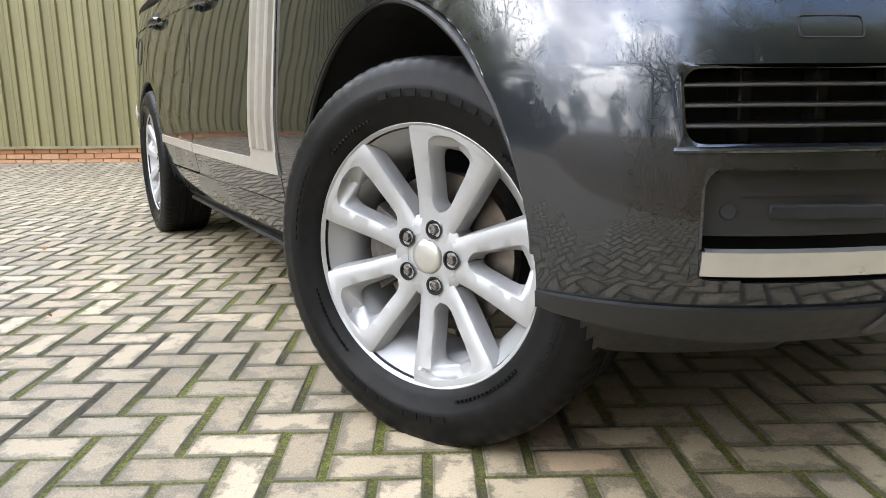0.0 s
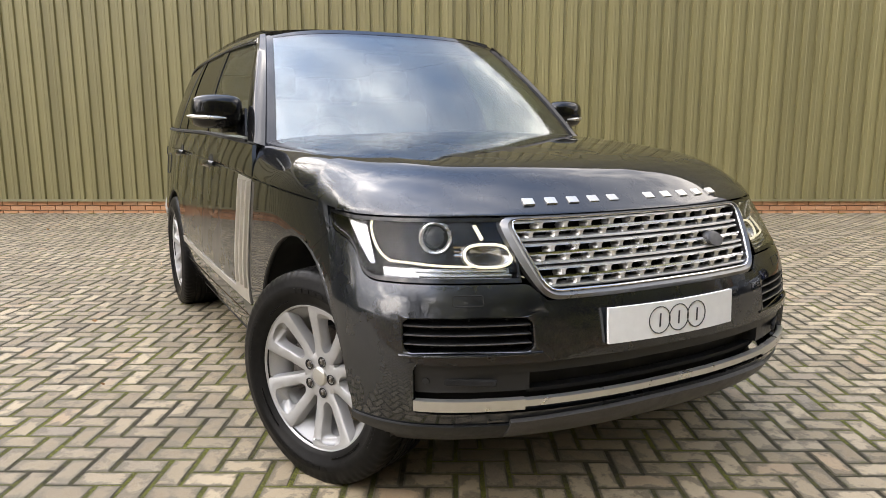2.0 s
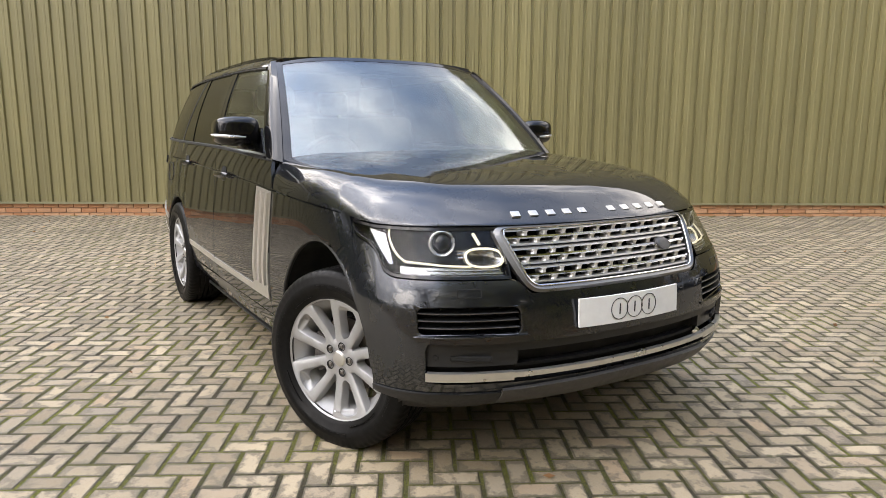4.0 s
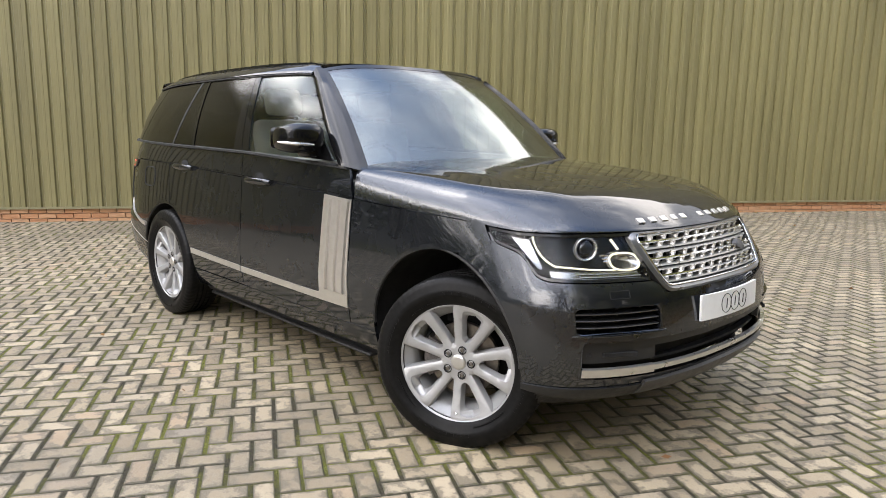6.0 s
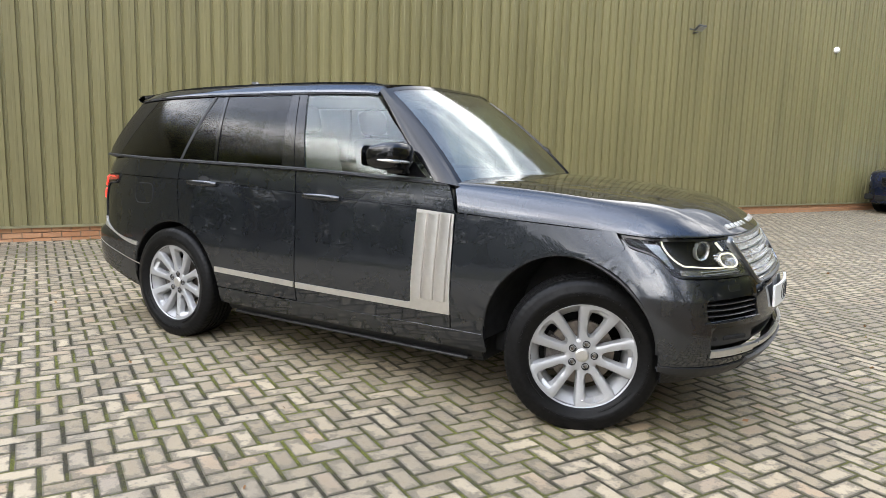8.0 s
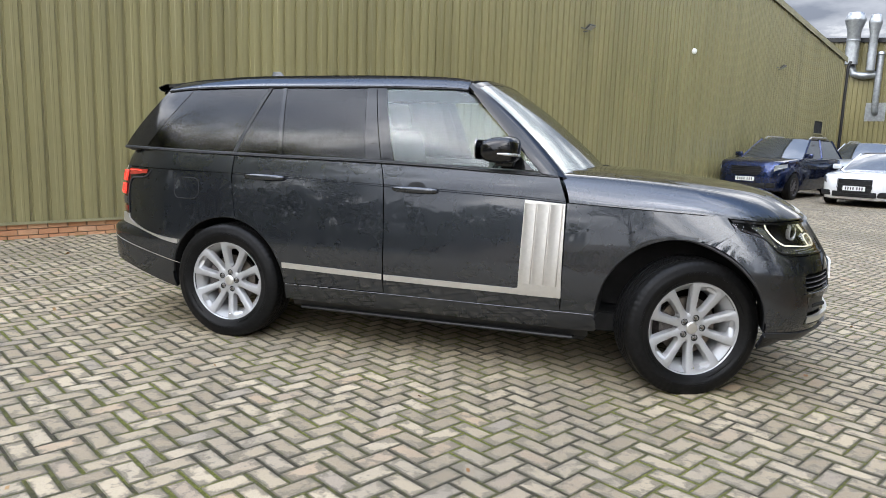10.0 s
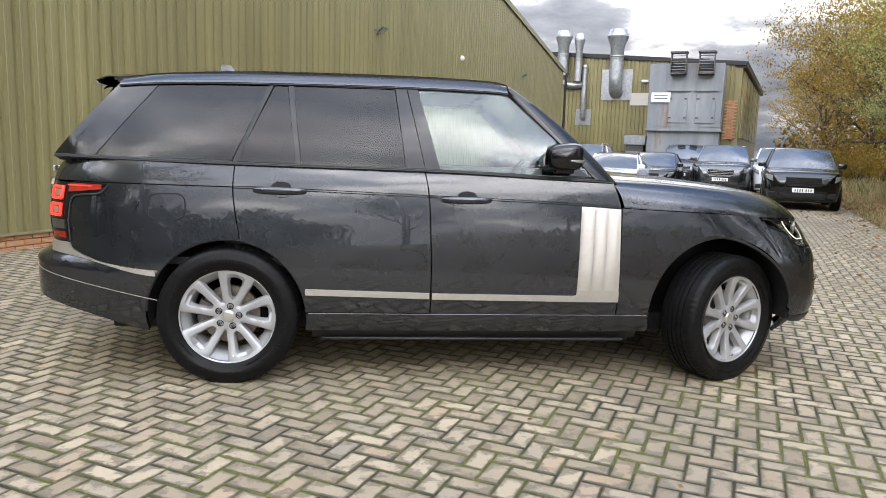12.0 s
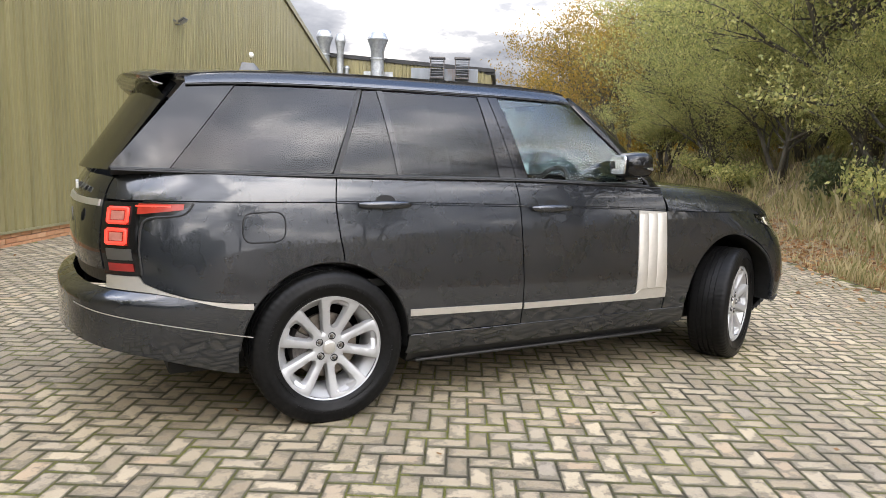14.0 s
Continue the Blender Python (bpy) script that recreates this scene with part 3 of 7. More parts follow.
# ------------------------------------------------------------------ the large car in the middle: x to its nose, y to its left
# plan of the body's widest line, from the middle of the nose round the right side to the middle of the tail
PLAN = [(3.79, 0), (3.787, 0.15), (3.774, 0.30), (3.745, 0.47), (3.697, 0.62), (3.632, 0.752), (3.572, 0.828), (3.494, 0.886), (3.405, 0.923),
        (3.28, 0.944), (3.10, 0.955), (2.80, 0.962), (2.30, 0.968), (1.50, 0.978), (0.60, 0.984), (0.0, 0.986), (-0.40, 0.980), (-0.70, 0.955), (-0.90, 0.91),
        (-1.02, 0.84), (-1.10, 0.72), (-1.15, 0.55), (-1.185, 0.30), (-1.20, 0)]
_run = [0.0]
for a, b in zip(PLAN, PLAN[1:]):
    _run.append(_run[-1] + math.hypot(b[0] - a[0], b[1] - a[1]))
PLAN_LEN = _run[-1]
plan_x = spline(*[(s, p[0]) for s, p in zip(_run, PLAN)])
plan_y = spline(*[(s, p[1]) for s, p in zip(_run, PLAN)])
_dense = [(plan_x(PLAN_LEN * k / 600), PLAN_LEN * k / 600) for k in range(601)]


def run_at(x):
    """How far along the plan line the body has come at x."""
    xs = [-d[0] for d in _dense]
    return float(np.interp(-x, xs, [d[1] for d in _dense]))


tuck = spline((0.22, 0.895), (0.30, 0.945), (0.36, 0.968), (0.45, 0.985), (0.53, 0.996), (0.62, 1.0), (0.75, 0.9925), (0.85, 0.9838), (0.95, 0.9745), (1.05, 0.9635), (1.12, 0.954), (1.20, 0.938), (1.27, 0.920))
nose = spline((0.26, -0.17), (0.33, -0.085), (0.39, -0.03), (0.46, -0.004), (0.53, 0.0), (0.60, -0.004), (0.68, -0.014), (0.76, -0.032), (0.85, -0.076), (0.93, -0.125), (1.0, -0.172), (1.1, -0.23))
tail = spline((0.26, 0.10), (0.36, 0.035), (0.45, 0.0), (0.668, 0.0), (0.690, 0.022), (0.713, 0.078), (0.775, 0.083), (0.90, 0.070), (1.05, 0.085), (1.15, 0.11), (1.25, 0.17))
crease_z = spline((-0.95, 1.116), (-0.75, 1.114), (0.04, 1.108), (1.135, 1.082), (2.01, 1.056), (2.27, 1.043), (3.1, 1.016))
belt_z = spline((-0.95, 1.252), (0.03, 1.236), (1.1, 1.226), (2.2, 1.188))


# top and foot of the bright strip along the rear bumper
strip_z = spline((-1.3, 0.779), (-0.940, 0.779), (-0.916, 0.745), (-0.365, 0.638), (0.1, 0.62))
strip_foot = spline((-1.3, 0.724), (-1.05, 0.722), (-0.93, 0.712), (-0.365, 0.609), (0.1, 0.59))


def skin(s, z, inset=0.0):
    """A point of the lower body's right side."""
    x, y = plan_x(s), plan_y(s)
    k = min(max((x - 2.55) / 1.0, 0), 1)
    k = k * k * (3 - 2 * k)
    r = min(max((-x - 0.35) / 0.6, 0), 1)
    r = r * r * (3 - 2 * r)
    e = 0.004
    tx, ty = plan_x(min(s + e, PLAN_LEN)) - plan_x(max(s - e, 0)), plan_y(min(s + e, PLAN_LEN)) - plan_y(max(s - e, 0))
    l = math.hypot(tx, ty)
    nx, ny = -ty / l, tx / l
    if nx * x + ny * y < 0:
        nx, ny = -nx, -ny
    w = tuck(z) * (1 - k * 0.5) + k * 0.5 - k * 0.16 * max(z - 0.72, 0)
    # the bumper's ledge follows the strip down towards the arch
    zt = z + (0.714 - strip_foot(x)) if r > 0 else z
    px, py = x + nose(z) * k + tail(zt) * r, y * w
    return Vector((px - nx * inset, -(py - ny * inset), z))


def skin_x(x, z, inset=0.0):
    return skin(run_at(x), z, inset)


ARCHES = ((0.006, 0.378, 0.440), (2.915, 0.420, 0.456))      # x, z, radius


def cut_arches(bm, grow=0.0):
    """Cuts the round wheel openings into a side panel."""
    for ax, az, ar in ARCHES:
        ar += grow
        gone = []
        for v in bm.verts:
            d = math.hypot(v.co.x - ax, v.co.z - az)
            if abs(d - ar) < 0.013 and v.co.z > az - 0.25:
                f = ar / d
                v.co.x, v.co.z = ax + (v.co.x - ax) * f, az + (v.co.z - az) * f
        for f in bm.faces:
            mid = f.calc_center_median()
            if math.hypot(mid.x - ax, mid.z - az) < ar - 0.0005 or all(math.hypot(v.co.x - ax, v.co.z - az) < ar + 0.0005 for v in f.verts):
                gone.append(f)
        bmesh.ops.delete(bm, geom=gone, context="FACES")
        for v in bm.verts:
            d = math.hypot(v.co.x - ax, v.co.z - az)
            if v.link_faces and 0.3 < d < ar and v.co.z > az - 0.25:
                v.co.x, v.co.z = ax + (v.co.x - ax) * ar / d, az + (v.co.z - az) * ar / d
        rim = [v for v in bm.verts if abs(math.hypot(v.co.x - ax, v.co.z - az) - ar) < 0.004]
        bmesh.ops.remove_doubles(bm, verts=rim, dist=0.0045)
    bmesh.ops.dissolve_degenerate(bm, dist=0.0004, edges=bm.edges[:])
    bmesh.ops.delete(bm, geom=[v for v in bm.verts if not v.link_faces], context="VERTS")
    return bm


def side_panel(x0, x1, z0, z1, nx=40, nz=24, arches=False, groove=False, inset=0.0, thick=0.018):
    """A panel of the right side between x0(z), x1(z), z0(x) and z1(x)."""
    rows = []
    for i in range(nx + 1):
        row = []
        vs = [j / nz for j in range(nz + 1)]
        xm = lerp(x0(0.8), x1(0.8), i / nx)
        if groove:
            c = (crease_z(xm) - z0(xm)) / (z1(xm) - z0(xm))
            nb = int(nz * 0.82)
            vs = [(c - 0.010) * j / nb for j in range(nb)] + [c - 0.010, c - 0.004, c + 0.004, c + 0.010]
            vs += [c + 0.010 + (0.990 - c) * j / (nz - nb) for j in range(1, nz - nb + 1)]
        for v in vs:
            z = lerp(z0(xm), z1(xm), v)
            x = lerp(x0(z), x1(z), i / nx)
            z = lerp(z0(x), z1(x), v)
            g = inset
            if groove and abs(z - crease_z(x)) < 0.0045:
                g += 0.006
            row.append(skin_x(x, z, g))
        rows.append(row)
    n = min(len(r) for r in rows)
    bm = grid_bm([r[:n] for r in rows])
    if arches:
        cut_arches(bm)
    return thicken(bm, thick)


def const(v):
    return lambda _: v


car = thing("estate_car", "charcoal grey large luxury off-road car parked with its front wheels turned", "car")


def pair(name, bm, material, label="", smooth=40):
    """A part on each side of the car."""
    other = mirrored(bm)
    a = part(name, bm, material, car, label, smooth)
    b = part(name, other, material, car, label, smooth)
    return a, b


# --- doors, wings and quarters
seam_b = spline((0.33, 1.150), (0.60, 1.150), (0.92, 1.140), (1.114, 1.125), (1.24, 1.098))
seam_rear = spline((0.40, 0.085), (0.83, 0.078), (0.945, 0.059), (1.108, 0.042), (1.25, 0.052))
seam_a = spline((0.33, 2.255), (0.50, 2.262), (1.02, 2.262), (1.10, 2.242), (1.178, 2.212), (1.25, 2.19))
lamp_seam = spline((0.38, 3.04), (0.80, 3.04), (0.86, 3.125), (0.945, 3.285), (0.985, 3.275), (1.03, 3.270))
GAP = 0.0035

front_doors = pair("front_door", side_panel(lambda z: seam_b(z) + GAP, lambda z: seam_a(z) - GAP, const(0.405), lambda x: belt_z(x) - 0.006, 44, 30, groove=True), PAINT)
rear_doors = pair("rear_door", side_panel(lambda z: seam_rear(z) + GAP, lambda z: seam_b(z) - GAP, const(0.410), lambda x: belt_z(x) - 0.006, 84, 56, arches=True, groove=True), PAINT)
front_wings = pair("front_wing", side_panel(lambda z: seam_a(z) + GAP, lambda z: lamp_seam(z) - GAP, const(0.385), lambda x: crease_z(x) - 0.005, 84, 56, arches=True), PAINT)
rear_quarters = pair("rear_quarter", side_panel(const(-0.927), lambda z: seam_rear(z) - GAP, lambda x: strip_z(x) + 0.004, lambda x: crease_z(x) - 0.003, 84, 50, arches=True), PAINT)
pair("rear_shoulder", side_panel(const(-1.072), lambda z: seam_rear(z) - GAP, lambda x: crease_z(x) + 0.003, lambda x: belt_z(x) - 0.004, 60, 10), PAINT)
# small crease wing corner under the mirror, behind the bonnet
# --- sills: painted upper line, black lower edge, and the side step
pair("sill", side_panel(const(0.44), const(2.44), const(0.297), const(0.3985), 60, 6, arches=True), PAINT)
pair("sill_cladding", side_panel(const(0.47), const(2.42), const(0.245), const(0.294), 60, 5, inset=0.030), TRIM_BLACK, "black plastic sill cladding")
pair("front_wing_foot", side_panel(lambda z: 2.262 + GAP, const(2.46), const(0.297), const(0.3815), 12, 5, arches=True), PAINT)
bm = boxes([((0.52, -0.885, 0.226), (2.34, -0.79, 0.246))], bevel=0.010, seg=2)
pair("side_step", bm, RUBBER, "black running board")

pair("sill_crease", tube([skin_x(lerp(0.455, 2.45, k / 60), 0.4015, 0.0005) for k in range(61)], 0.0034, 8), PAINT)

# --- arch liners and the dark floor
for ax, az, ar in ARCHES:
    rows = []
    for k in range(33):
        a = radians(-6 + 192 * k / 32)
        rows.append([(ax + (ar + 0.004) * math.cos(a), y, az + (ar + 0.004) * math.sin(a)) for y in (-0.955, -0.90, -0.70, -0.45)])
    bm = grid_bm(rows)
    cap = [(ax + (ar + 0.003) * math.cos(radians(-6 + 192 * k / 32)), -0.45, az + (ar + 0.003) * math.sin(radians(-6 + 192 * k / 32))) for k in range(33)]
    bm.faces.new([bm.verts.new(p) for p in cap])
    # trim the liner to the body's side
    for v in bm.verts:
        if v.co.y < -0.93 and v.co.z > 0.2:
            p = skin_x(v.co.x, max(v.co.z, 0.3))
            v.co.y = max(v.co.y, p.y + 0.004)
    pair("arch_liner", bm, DARK, "black wheel arch liner")
    # rolled lip round the opening, coloured black to merge with the arch's shade
    pts = []
    for k in range(49):
        a = radians(4 + 172 * k / 48)
        x, z = ax + (ar + 0.002) * math.cos(a), az + (ar + 0.002) * math.sin(a)
        pts.append(skin_x(x, max(z, 0.3), 0.010))
    pair("arch_lip", tube(pts, 0.009, 8), RUBBER)
bm = boxes([((-0.72, -0.66, 0.24), (3.30, 0.66, 0.36)), ((0.50, -0.80, 0.205), (2.40, 0.80, 0.34))], bevel=0.01)
part("underbody", bm, DARK, car, "black underbody")
# inner shell: near-black sheets added so the seams read as shaded gaps
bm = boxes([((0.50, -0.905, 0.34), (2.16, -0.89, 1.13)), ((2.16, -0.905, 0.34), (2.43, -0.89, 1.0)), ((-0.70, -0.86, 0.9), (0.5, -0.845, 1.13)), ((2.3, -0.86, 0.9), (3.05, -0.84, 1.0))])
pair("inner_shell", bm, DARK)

# --- bonnet: a clamshell that rolls over its edges
bonnet_top = spline((2.1, 1.248), (2.6, 1.222), (2.95, 1.192), (3.25, 1.154), (3.45, 1.114), (3.60, 1.060), (3.70, 1.0))
S_COWL = run_at(2.275)


def bonnet_edge(s):
    x = plan_x(s)
    return crease_z(x) if x < 3.1 else lerp(1.016, 0.994, min((x - 3.1) / 0.35, 1))


def bonnet_point(s, r, lift=0.0):
    e = skin(s, bonnet_edge(s))
    k = s / S_COWL
    sp = Vector((lerp(2.95, 2.44, k ** 0.8), 0, 0))
    # the perimeter's pull inwards
    p = Vector((lerp(e.x, sp.x, r), lerp(e.y, sp.y, r), 0))
    p.x -= 0.085 * max(0.0, (k - 0.75) / 0.25) ** 2 * min(r / 0.08, 1) * (1 - r) ** 0.7
    d = math.hypot(p.x - e.x, p.y - e.y)
    front = min(max((e.x - 3.0) / 0.5, 0), 1)
    reach = lerp(0.16, 0.30, front)
    q = min(d / reach, 1)
    f = (1 - (1 - q) ** 2.4) ** 0.72
    top = bonnet_top(p.x) - 0.050 * (abs(p.y) / 0.9) ** 2.2
    # low ridges that run along both sides
    ridge = 0.005 * math.exp(-((abs(p.y) - lerp(0.60, 0.66, k)) / 0.08) ** 2) * q
    return Vector((p.x, p.y, lerp(e.z, top, f) + ridge + lift))


def bonnet_sheet():
    ns, nr = 90, 40
    rows = []
    for i in range(ns + 1):
        s = S_COWL * i / ns
        row = [bonnet_point(s, (j / nr) ** 1.8) for j in range(nr + 1)]
        e = skin(s, bonnet_edge(s) + 0.004)
        rows.append(row)
    bm = grid_bm(rows)
    both(bm)
    bmesh.ops.remove_doubles(bm, verts=bm.verts[:], dist=0.0015)
    return thicken(bm, 0.012)


bonnet = part("bonnet", bonnet_sheet(), PAINT, car)
# upper corner of the door and wing beside the bonnet, under the mirror
bm = boxes([((2.05, -0.76, 1.08), (2.46, 0.76, 1.145))], bevel=0.02)
part("cowl", bm, TRIM_BLACK, car, "black plastic cowl under the windscreen")

# --- greenhouse
base_w = spline((-1.05, 0.70), (-0.93, 0.80), (-0.70, 0.868), (-0.40, 0.905), (0.0, 0.922), (1.0, 0.925), (1.8, 0.915), (2.25, 0.895))
top_w = spline((-1.0, 0.56), (-0.60, 0.665), (-0.30, 0.705), (0.2, 0.730), (1.0, 0.735), (1.5, 0.715), (1.7, 0.69), (2.2, 0.66))


def cabin(x, z, out=0.0):
    """A point of the right side above the belt line."""
    q = (z - 1.21) / 0.50
    y = lerp(base_w(x), top_w(x), q) + 0.022 * 4 * q * (1 - q)
    return Vector((x, -(y + out), z + out * 0.3))


def quad_patch(a, b, c, d, nx=14, nz=12, out=0.0, thick=0.005):
    """A pane or pillar between four (x, z) corners: a, b along the foot, c, d along the head."""
    rows = []
    for i in range(nx + 1):
        k = i / nx
        f = (lerp(a[0], b[0], k), lerp(a[1], b[1], k))
        h = (lerp(d[0], c[0], k), lerp(d[1], c[1], k))
        rows.append([cabin(lerp(f[0], h[0], j / nz), lerp(f[1], h[1], j / nz), out) for j in range(nz + 1)])
    return thicken(grid_bm(rows), thick)


def side_pane(parent_pair, name, corners, material, label, out=0.0):
    bm = quad_patch(*corners, out=out)
    other = mirrored(bm)
    for door, b in zip(parent_pair, (bm, other)):
        ob = part(name, b, material, door, label)
        ob.visible_shadow = False


side_pane(front_doors, "window", ((1.190, 1.236), (2.085, 1.216), (1.575, 1.684), (1.052, 1.684)), GLASS, "clear side window")
side_pane(rear_doors, "window", ((0.412, 1.246), (0.995, 1.238), (0.925, 1.684), (0.352, 1.680)), TINT, "dark tinted side window")
side_pane(rear_doors, "quarter_light", ((0.062, 1.250), (0.378, 1.246), (0.318, 1.680), (0.250, 1.680)), TINT, "dark tinted fixed pane")
side_pane(rear_quarters, "quarter_window", ((-0.712, 1.258), (0.030, 1.250), (0.220, 1.690), (-0.385, 1.672)), TINT, "dark tinted quarter window")
pair("d_pillar", quad_patch((-0.962, 1.258), (-0.716, 1.258), (-0.389, 1.674), (-0.625, 1.660), out=0.001, thick=0.02), GLOSS_BLACK, "gloss black rear pillar")
b1 = quad_patch((1.108, 1.226), (1.188, 1.226), (1.056, 1.700), (0.995, 1.700), out=0.004, thick=0.02)
b2 = quad_patch((0.998, 1.230), (1.102, 1.230), (0.989, 1.700), (0.928, 1.700), out=0.004, thick=0.02)
pair("b_pillar", b1, GLOSS_BLACK, "gloss black door pillar")
pair("b_pillar", b2, GLOSS_BLACK, "gloss black door pillar")
pair("window_bar", quad_patch((0.380, 1.240), (0.410, 1.240), (0.350, 1.690), (0.320, 1.690), nx=3, out=0.004, thick=0.015), GLOSS_BLACK, "gloss black window divider")
pair("c_pillar_seal", quad_patch((0.034, 1.240), (0.060, 1.240), (0.248, 1.700), (0.222, 1.700), nx=3, out=0.002, thick=0.015), RUBBER)
# frame over the panes, and the belt seal
pair("window_header", quad_patch((-0.385, 1.676), (1.575, 1.686), (1.60, 1.702), (-0.42, 1.692), nx=50, nz=4, out=0.005, thick=0.02), GLOSS_BLACK, "gloss black window frame")
rows_pts = [cabin(lerp(-0.95, 2.10, k / 60), belt_z(lerp(-0.95, 2.10, k / 60)) + 0.002, 0.008) for k in range(61)]
pair("belt_seal", tube(rows_pts, 0.0075, 8), RUBBER, "black belt line seal")
# shoulder between belt seal and inside
rows = [[cabin(lerp(-0.95, 2.2, k / 40), belt_z(lerp(-0.95, 2.2, k / 40)) - 0.004, o) for o in (0.022, -0.06)] for k in range(41)]
pair("shoulder_cap", thicken(grid_bm(rows), 0.006), RUBBER)

# --- windscreen, A pillars, roof
def screen_point(k, h, out=0.0):
    """k: across, -1 right to 1 left; h: 0 foot to 1 head."""
    foot = Vector((lerp(2.395, 2.235, abs(k) ** 2.1), 0.868 * k, lerp(1.200, 1.165, k * k)))
    head = Vector((lerp(1.672, 1.600, abs(k) ** 2.2), 0.682 * k, lerp(1.764, 1.716, abs(k) ** 3.6)))
    p = foot.lerp(head, h)
    b = 0.03 * 4 * h * (1 - h)
    return p + Vector((0.5, 0, 0.85)) * (b + out)


rows = [[screen_point(i / 24 * 2 - 1, j / 20) for j in range(21)] for i in range(25)]
ws = part("windscreen", thicken(grid_bm(rows), 0.006), SCREEN, car, "clear laminated windscreen")
ws.visible_shadow = False
# black border printed round the glass
rows = [[screen_point(k, j / 30, 0.0015) for j in range(31)] for k in (-1.0, -0.97, -0.945)]
bm = both(grid_bm(rows))
rows = [[screen_point(i / 30 * 2 - 1, h, 0.0015) for h in (0.955, 1.0)] for i in range(31)]
join(bm, grid_bm(rows))
rows = [[screen_point(i / 30 * 2 - 1, h, 0.0015) for h in (0.0, 0.03)] for i in range(31)]
join(bm, grid_bm(rows))
part("screen_border", thicken(bm, 0.001), GLOSS_BLACK, ws)
rows = [[screen_point(i / 8 * 0.30 - 0.15, lerp(0.86, 0.97, j / 4), -0.008) for j in range(5)] for i in range(9)]
part("sensor_cover", thicken(grid_bm(rows), 0.012), GLOSS_BLACK, ws, "black sensor housing behind the glass")

rows = []
for j in range(25):
    h = j / 24
    a = screen_point(-1, h)
    q = cabin(lerp(2.105, 1.590, h), lerp(1.200, 1.692, h))
    mid = a.lerp(q, 0.5) + Vector((0.35, -0.8, 0.4)).normalized() * 0.020
    rows.append([a + Vector((0.012, 0, 0.012)), a.lerp(mid, 0.5) + Vector((0.15, -0.35, 0.3)) * 0.03, mid, mid.lerp(q, 0.5) + Vector((0, -0.6, 0.1)) * 0.012, q + Vector((0, -0.004, 0))])
pair("a_pillar", thicken(grid_bm(rows), 0.03), GLOSS_BLACK, "gloss black windscreen pillar")

roof_mid = spline((-0.98, 1.700), (-0.70, 1.744), (-0.2, 1.774), (0.3, 1.785), (0.8, 1.788), (1.2, 1.783), (1.46, 1.775), (1.672, 1.764))
roof_side = spline((-0.98, 1.650), (-0.66, 1.700), (-0.35, 1.736), (0.2, 1.759), (1.0, 1.768), (1.5, 1.758), (1.6, 1.742))


def roof_point(u, k, lift=0.0):
    """u: 0 tail to 1 screen; k: 0 middle to 1 right edge."""
    across = math.sin(k * math.pi / 2) ** 0.92 if k > 0 else 0
    front = lerp(1.672, 1.600, across ** 2.2)
    back = lerp(-0.74, -0.66, k)
    x = lerp(back, front, u)
    w = top_w(min(max(x, -0.8), 1.6)) + lerp(0.016, -0.046, min(max((x + 0.66) / 0.12, 0), 1))
    z = lerp(roof_side(x), roof_mid(x), 1 - across ** 3.6)
    return Vector((x, -w * math.sin(k * math.pi / 2) ** 0.92 if k > 0 else 0, z + lift))


rows = [[roof_point(i / 60, j / 26) for j in range(27)] for i in range(61)]
bm = both(grid_bm(rows))
bmesh.ops.remove_doubles(bm, verts=bm.verts[:], dist=0.001)
roof = part("roof", thicken(bm, 0.02), PAINT, car)
gutter = spline((-0.98, 1.611), (-0.66, 1.645), (-0.35, 1.669), (0.2, 1.684), (1.0, 1.692), (1.5, 1.687), (1.6, 1.680))
# painted rail that rolls from the window frames up into the roof
rows = []
for k in range(61):
    x = lerp(-0.62, 1.592, k / 60)
    foot, head = gutter(x), roof_side(x) + 0.004
    rows.append([cabin(x, lerp(foot, head, h), o) for h, o in ((0.0, 0.004), (0.05, 0.0115), (0.12, 0.0125), (0.35, 0.005), (0.60, -0.0055), (0.85, -0.018), (0.95, -0.025), (0.99, -0.036), (1.0, -0.062))])
pair("roof_rail", thicken(grid_bm(rows), 0.008), PAINT, "painted rail along the roof edge")
# dark glass roof panel and the long joints beside it
rows = [[roof_point(lerp(0.22, 0.90, i / 30), lerp(0, 0.60, j / 10), 0.003) for j in range(11)] for i in range(31)]
bm = both(grid_bm(rows))
bmesh.ops.remove_doubles(bm, verts=bm.verts[:], dist=0.001)
part("glass_roof", thicken(bm, 0.002), GLOSS_BLACK, roof, "dark glass roof panel")
pair("roof_rail_seal", tube([cabin(lerp(-0.62, 1.59, i / 60), gutter(lerp(-0.62, 1.59, i / 60)) - 0.002, 0.007) for i in range(61)], 0.0042, 8), RUBBER)
# shark fin aerial
fin = bmesh.new()
rings = []
for k in range(9):
    h = k / 8
    ln = lerp(0.20, 0.07, h ** 0.8)
    x0 = -0.12 - 0.045 * h
    w = lerp(0.024, 0.004, h)
    rings.append([(x0 + ln * (0.5 * math.cos(2 * math.pi * t / 16)) - ln * 0.2, w * math.sin(2 * math.pi * t / 16), 1.770 + 0.086 * h) for t in range(16)])
fin = grid_bm(rings, close_v=True)
fin.verts.ensure_lookup_table()
fin.faces.new(fin.verts[-16:])
part("aerial_fin", fin, GREY_FIN, roof, "small grey shark fin aerial")

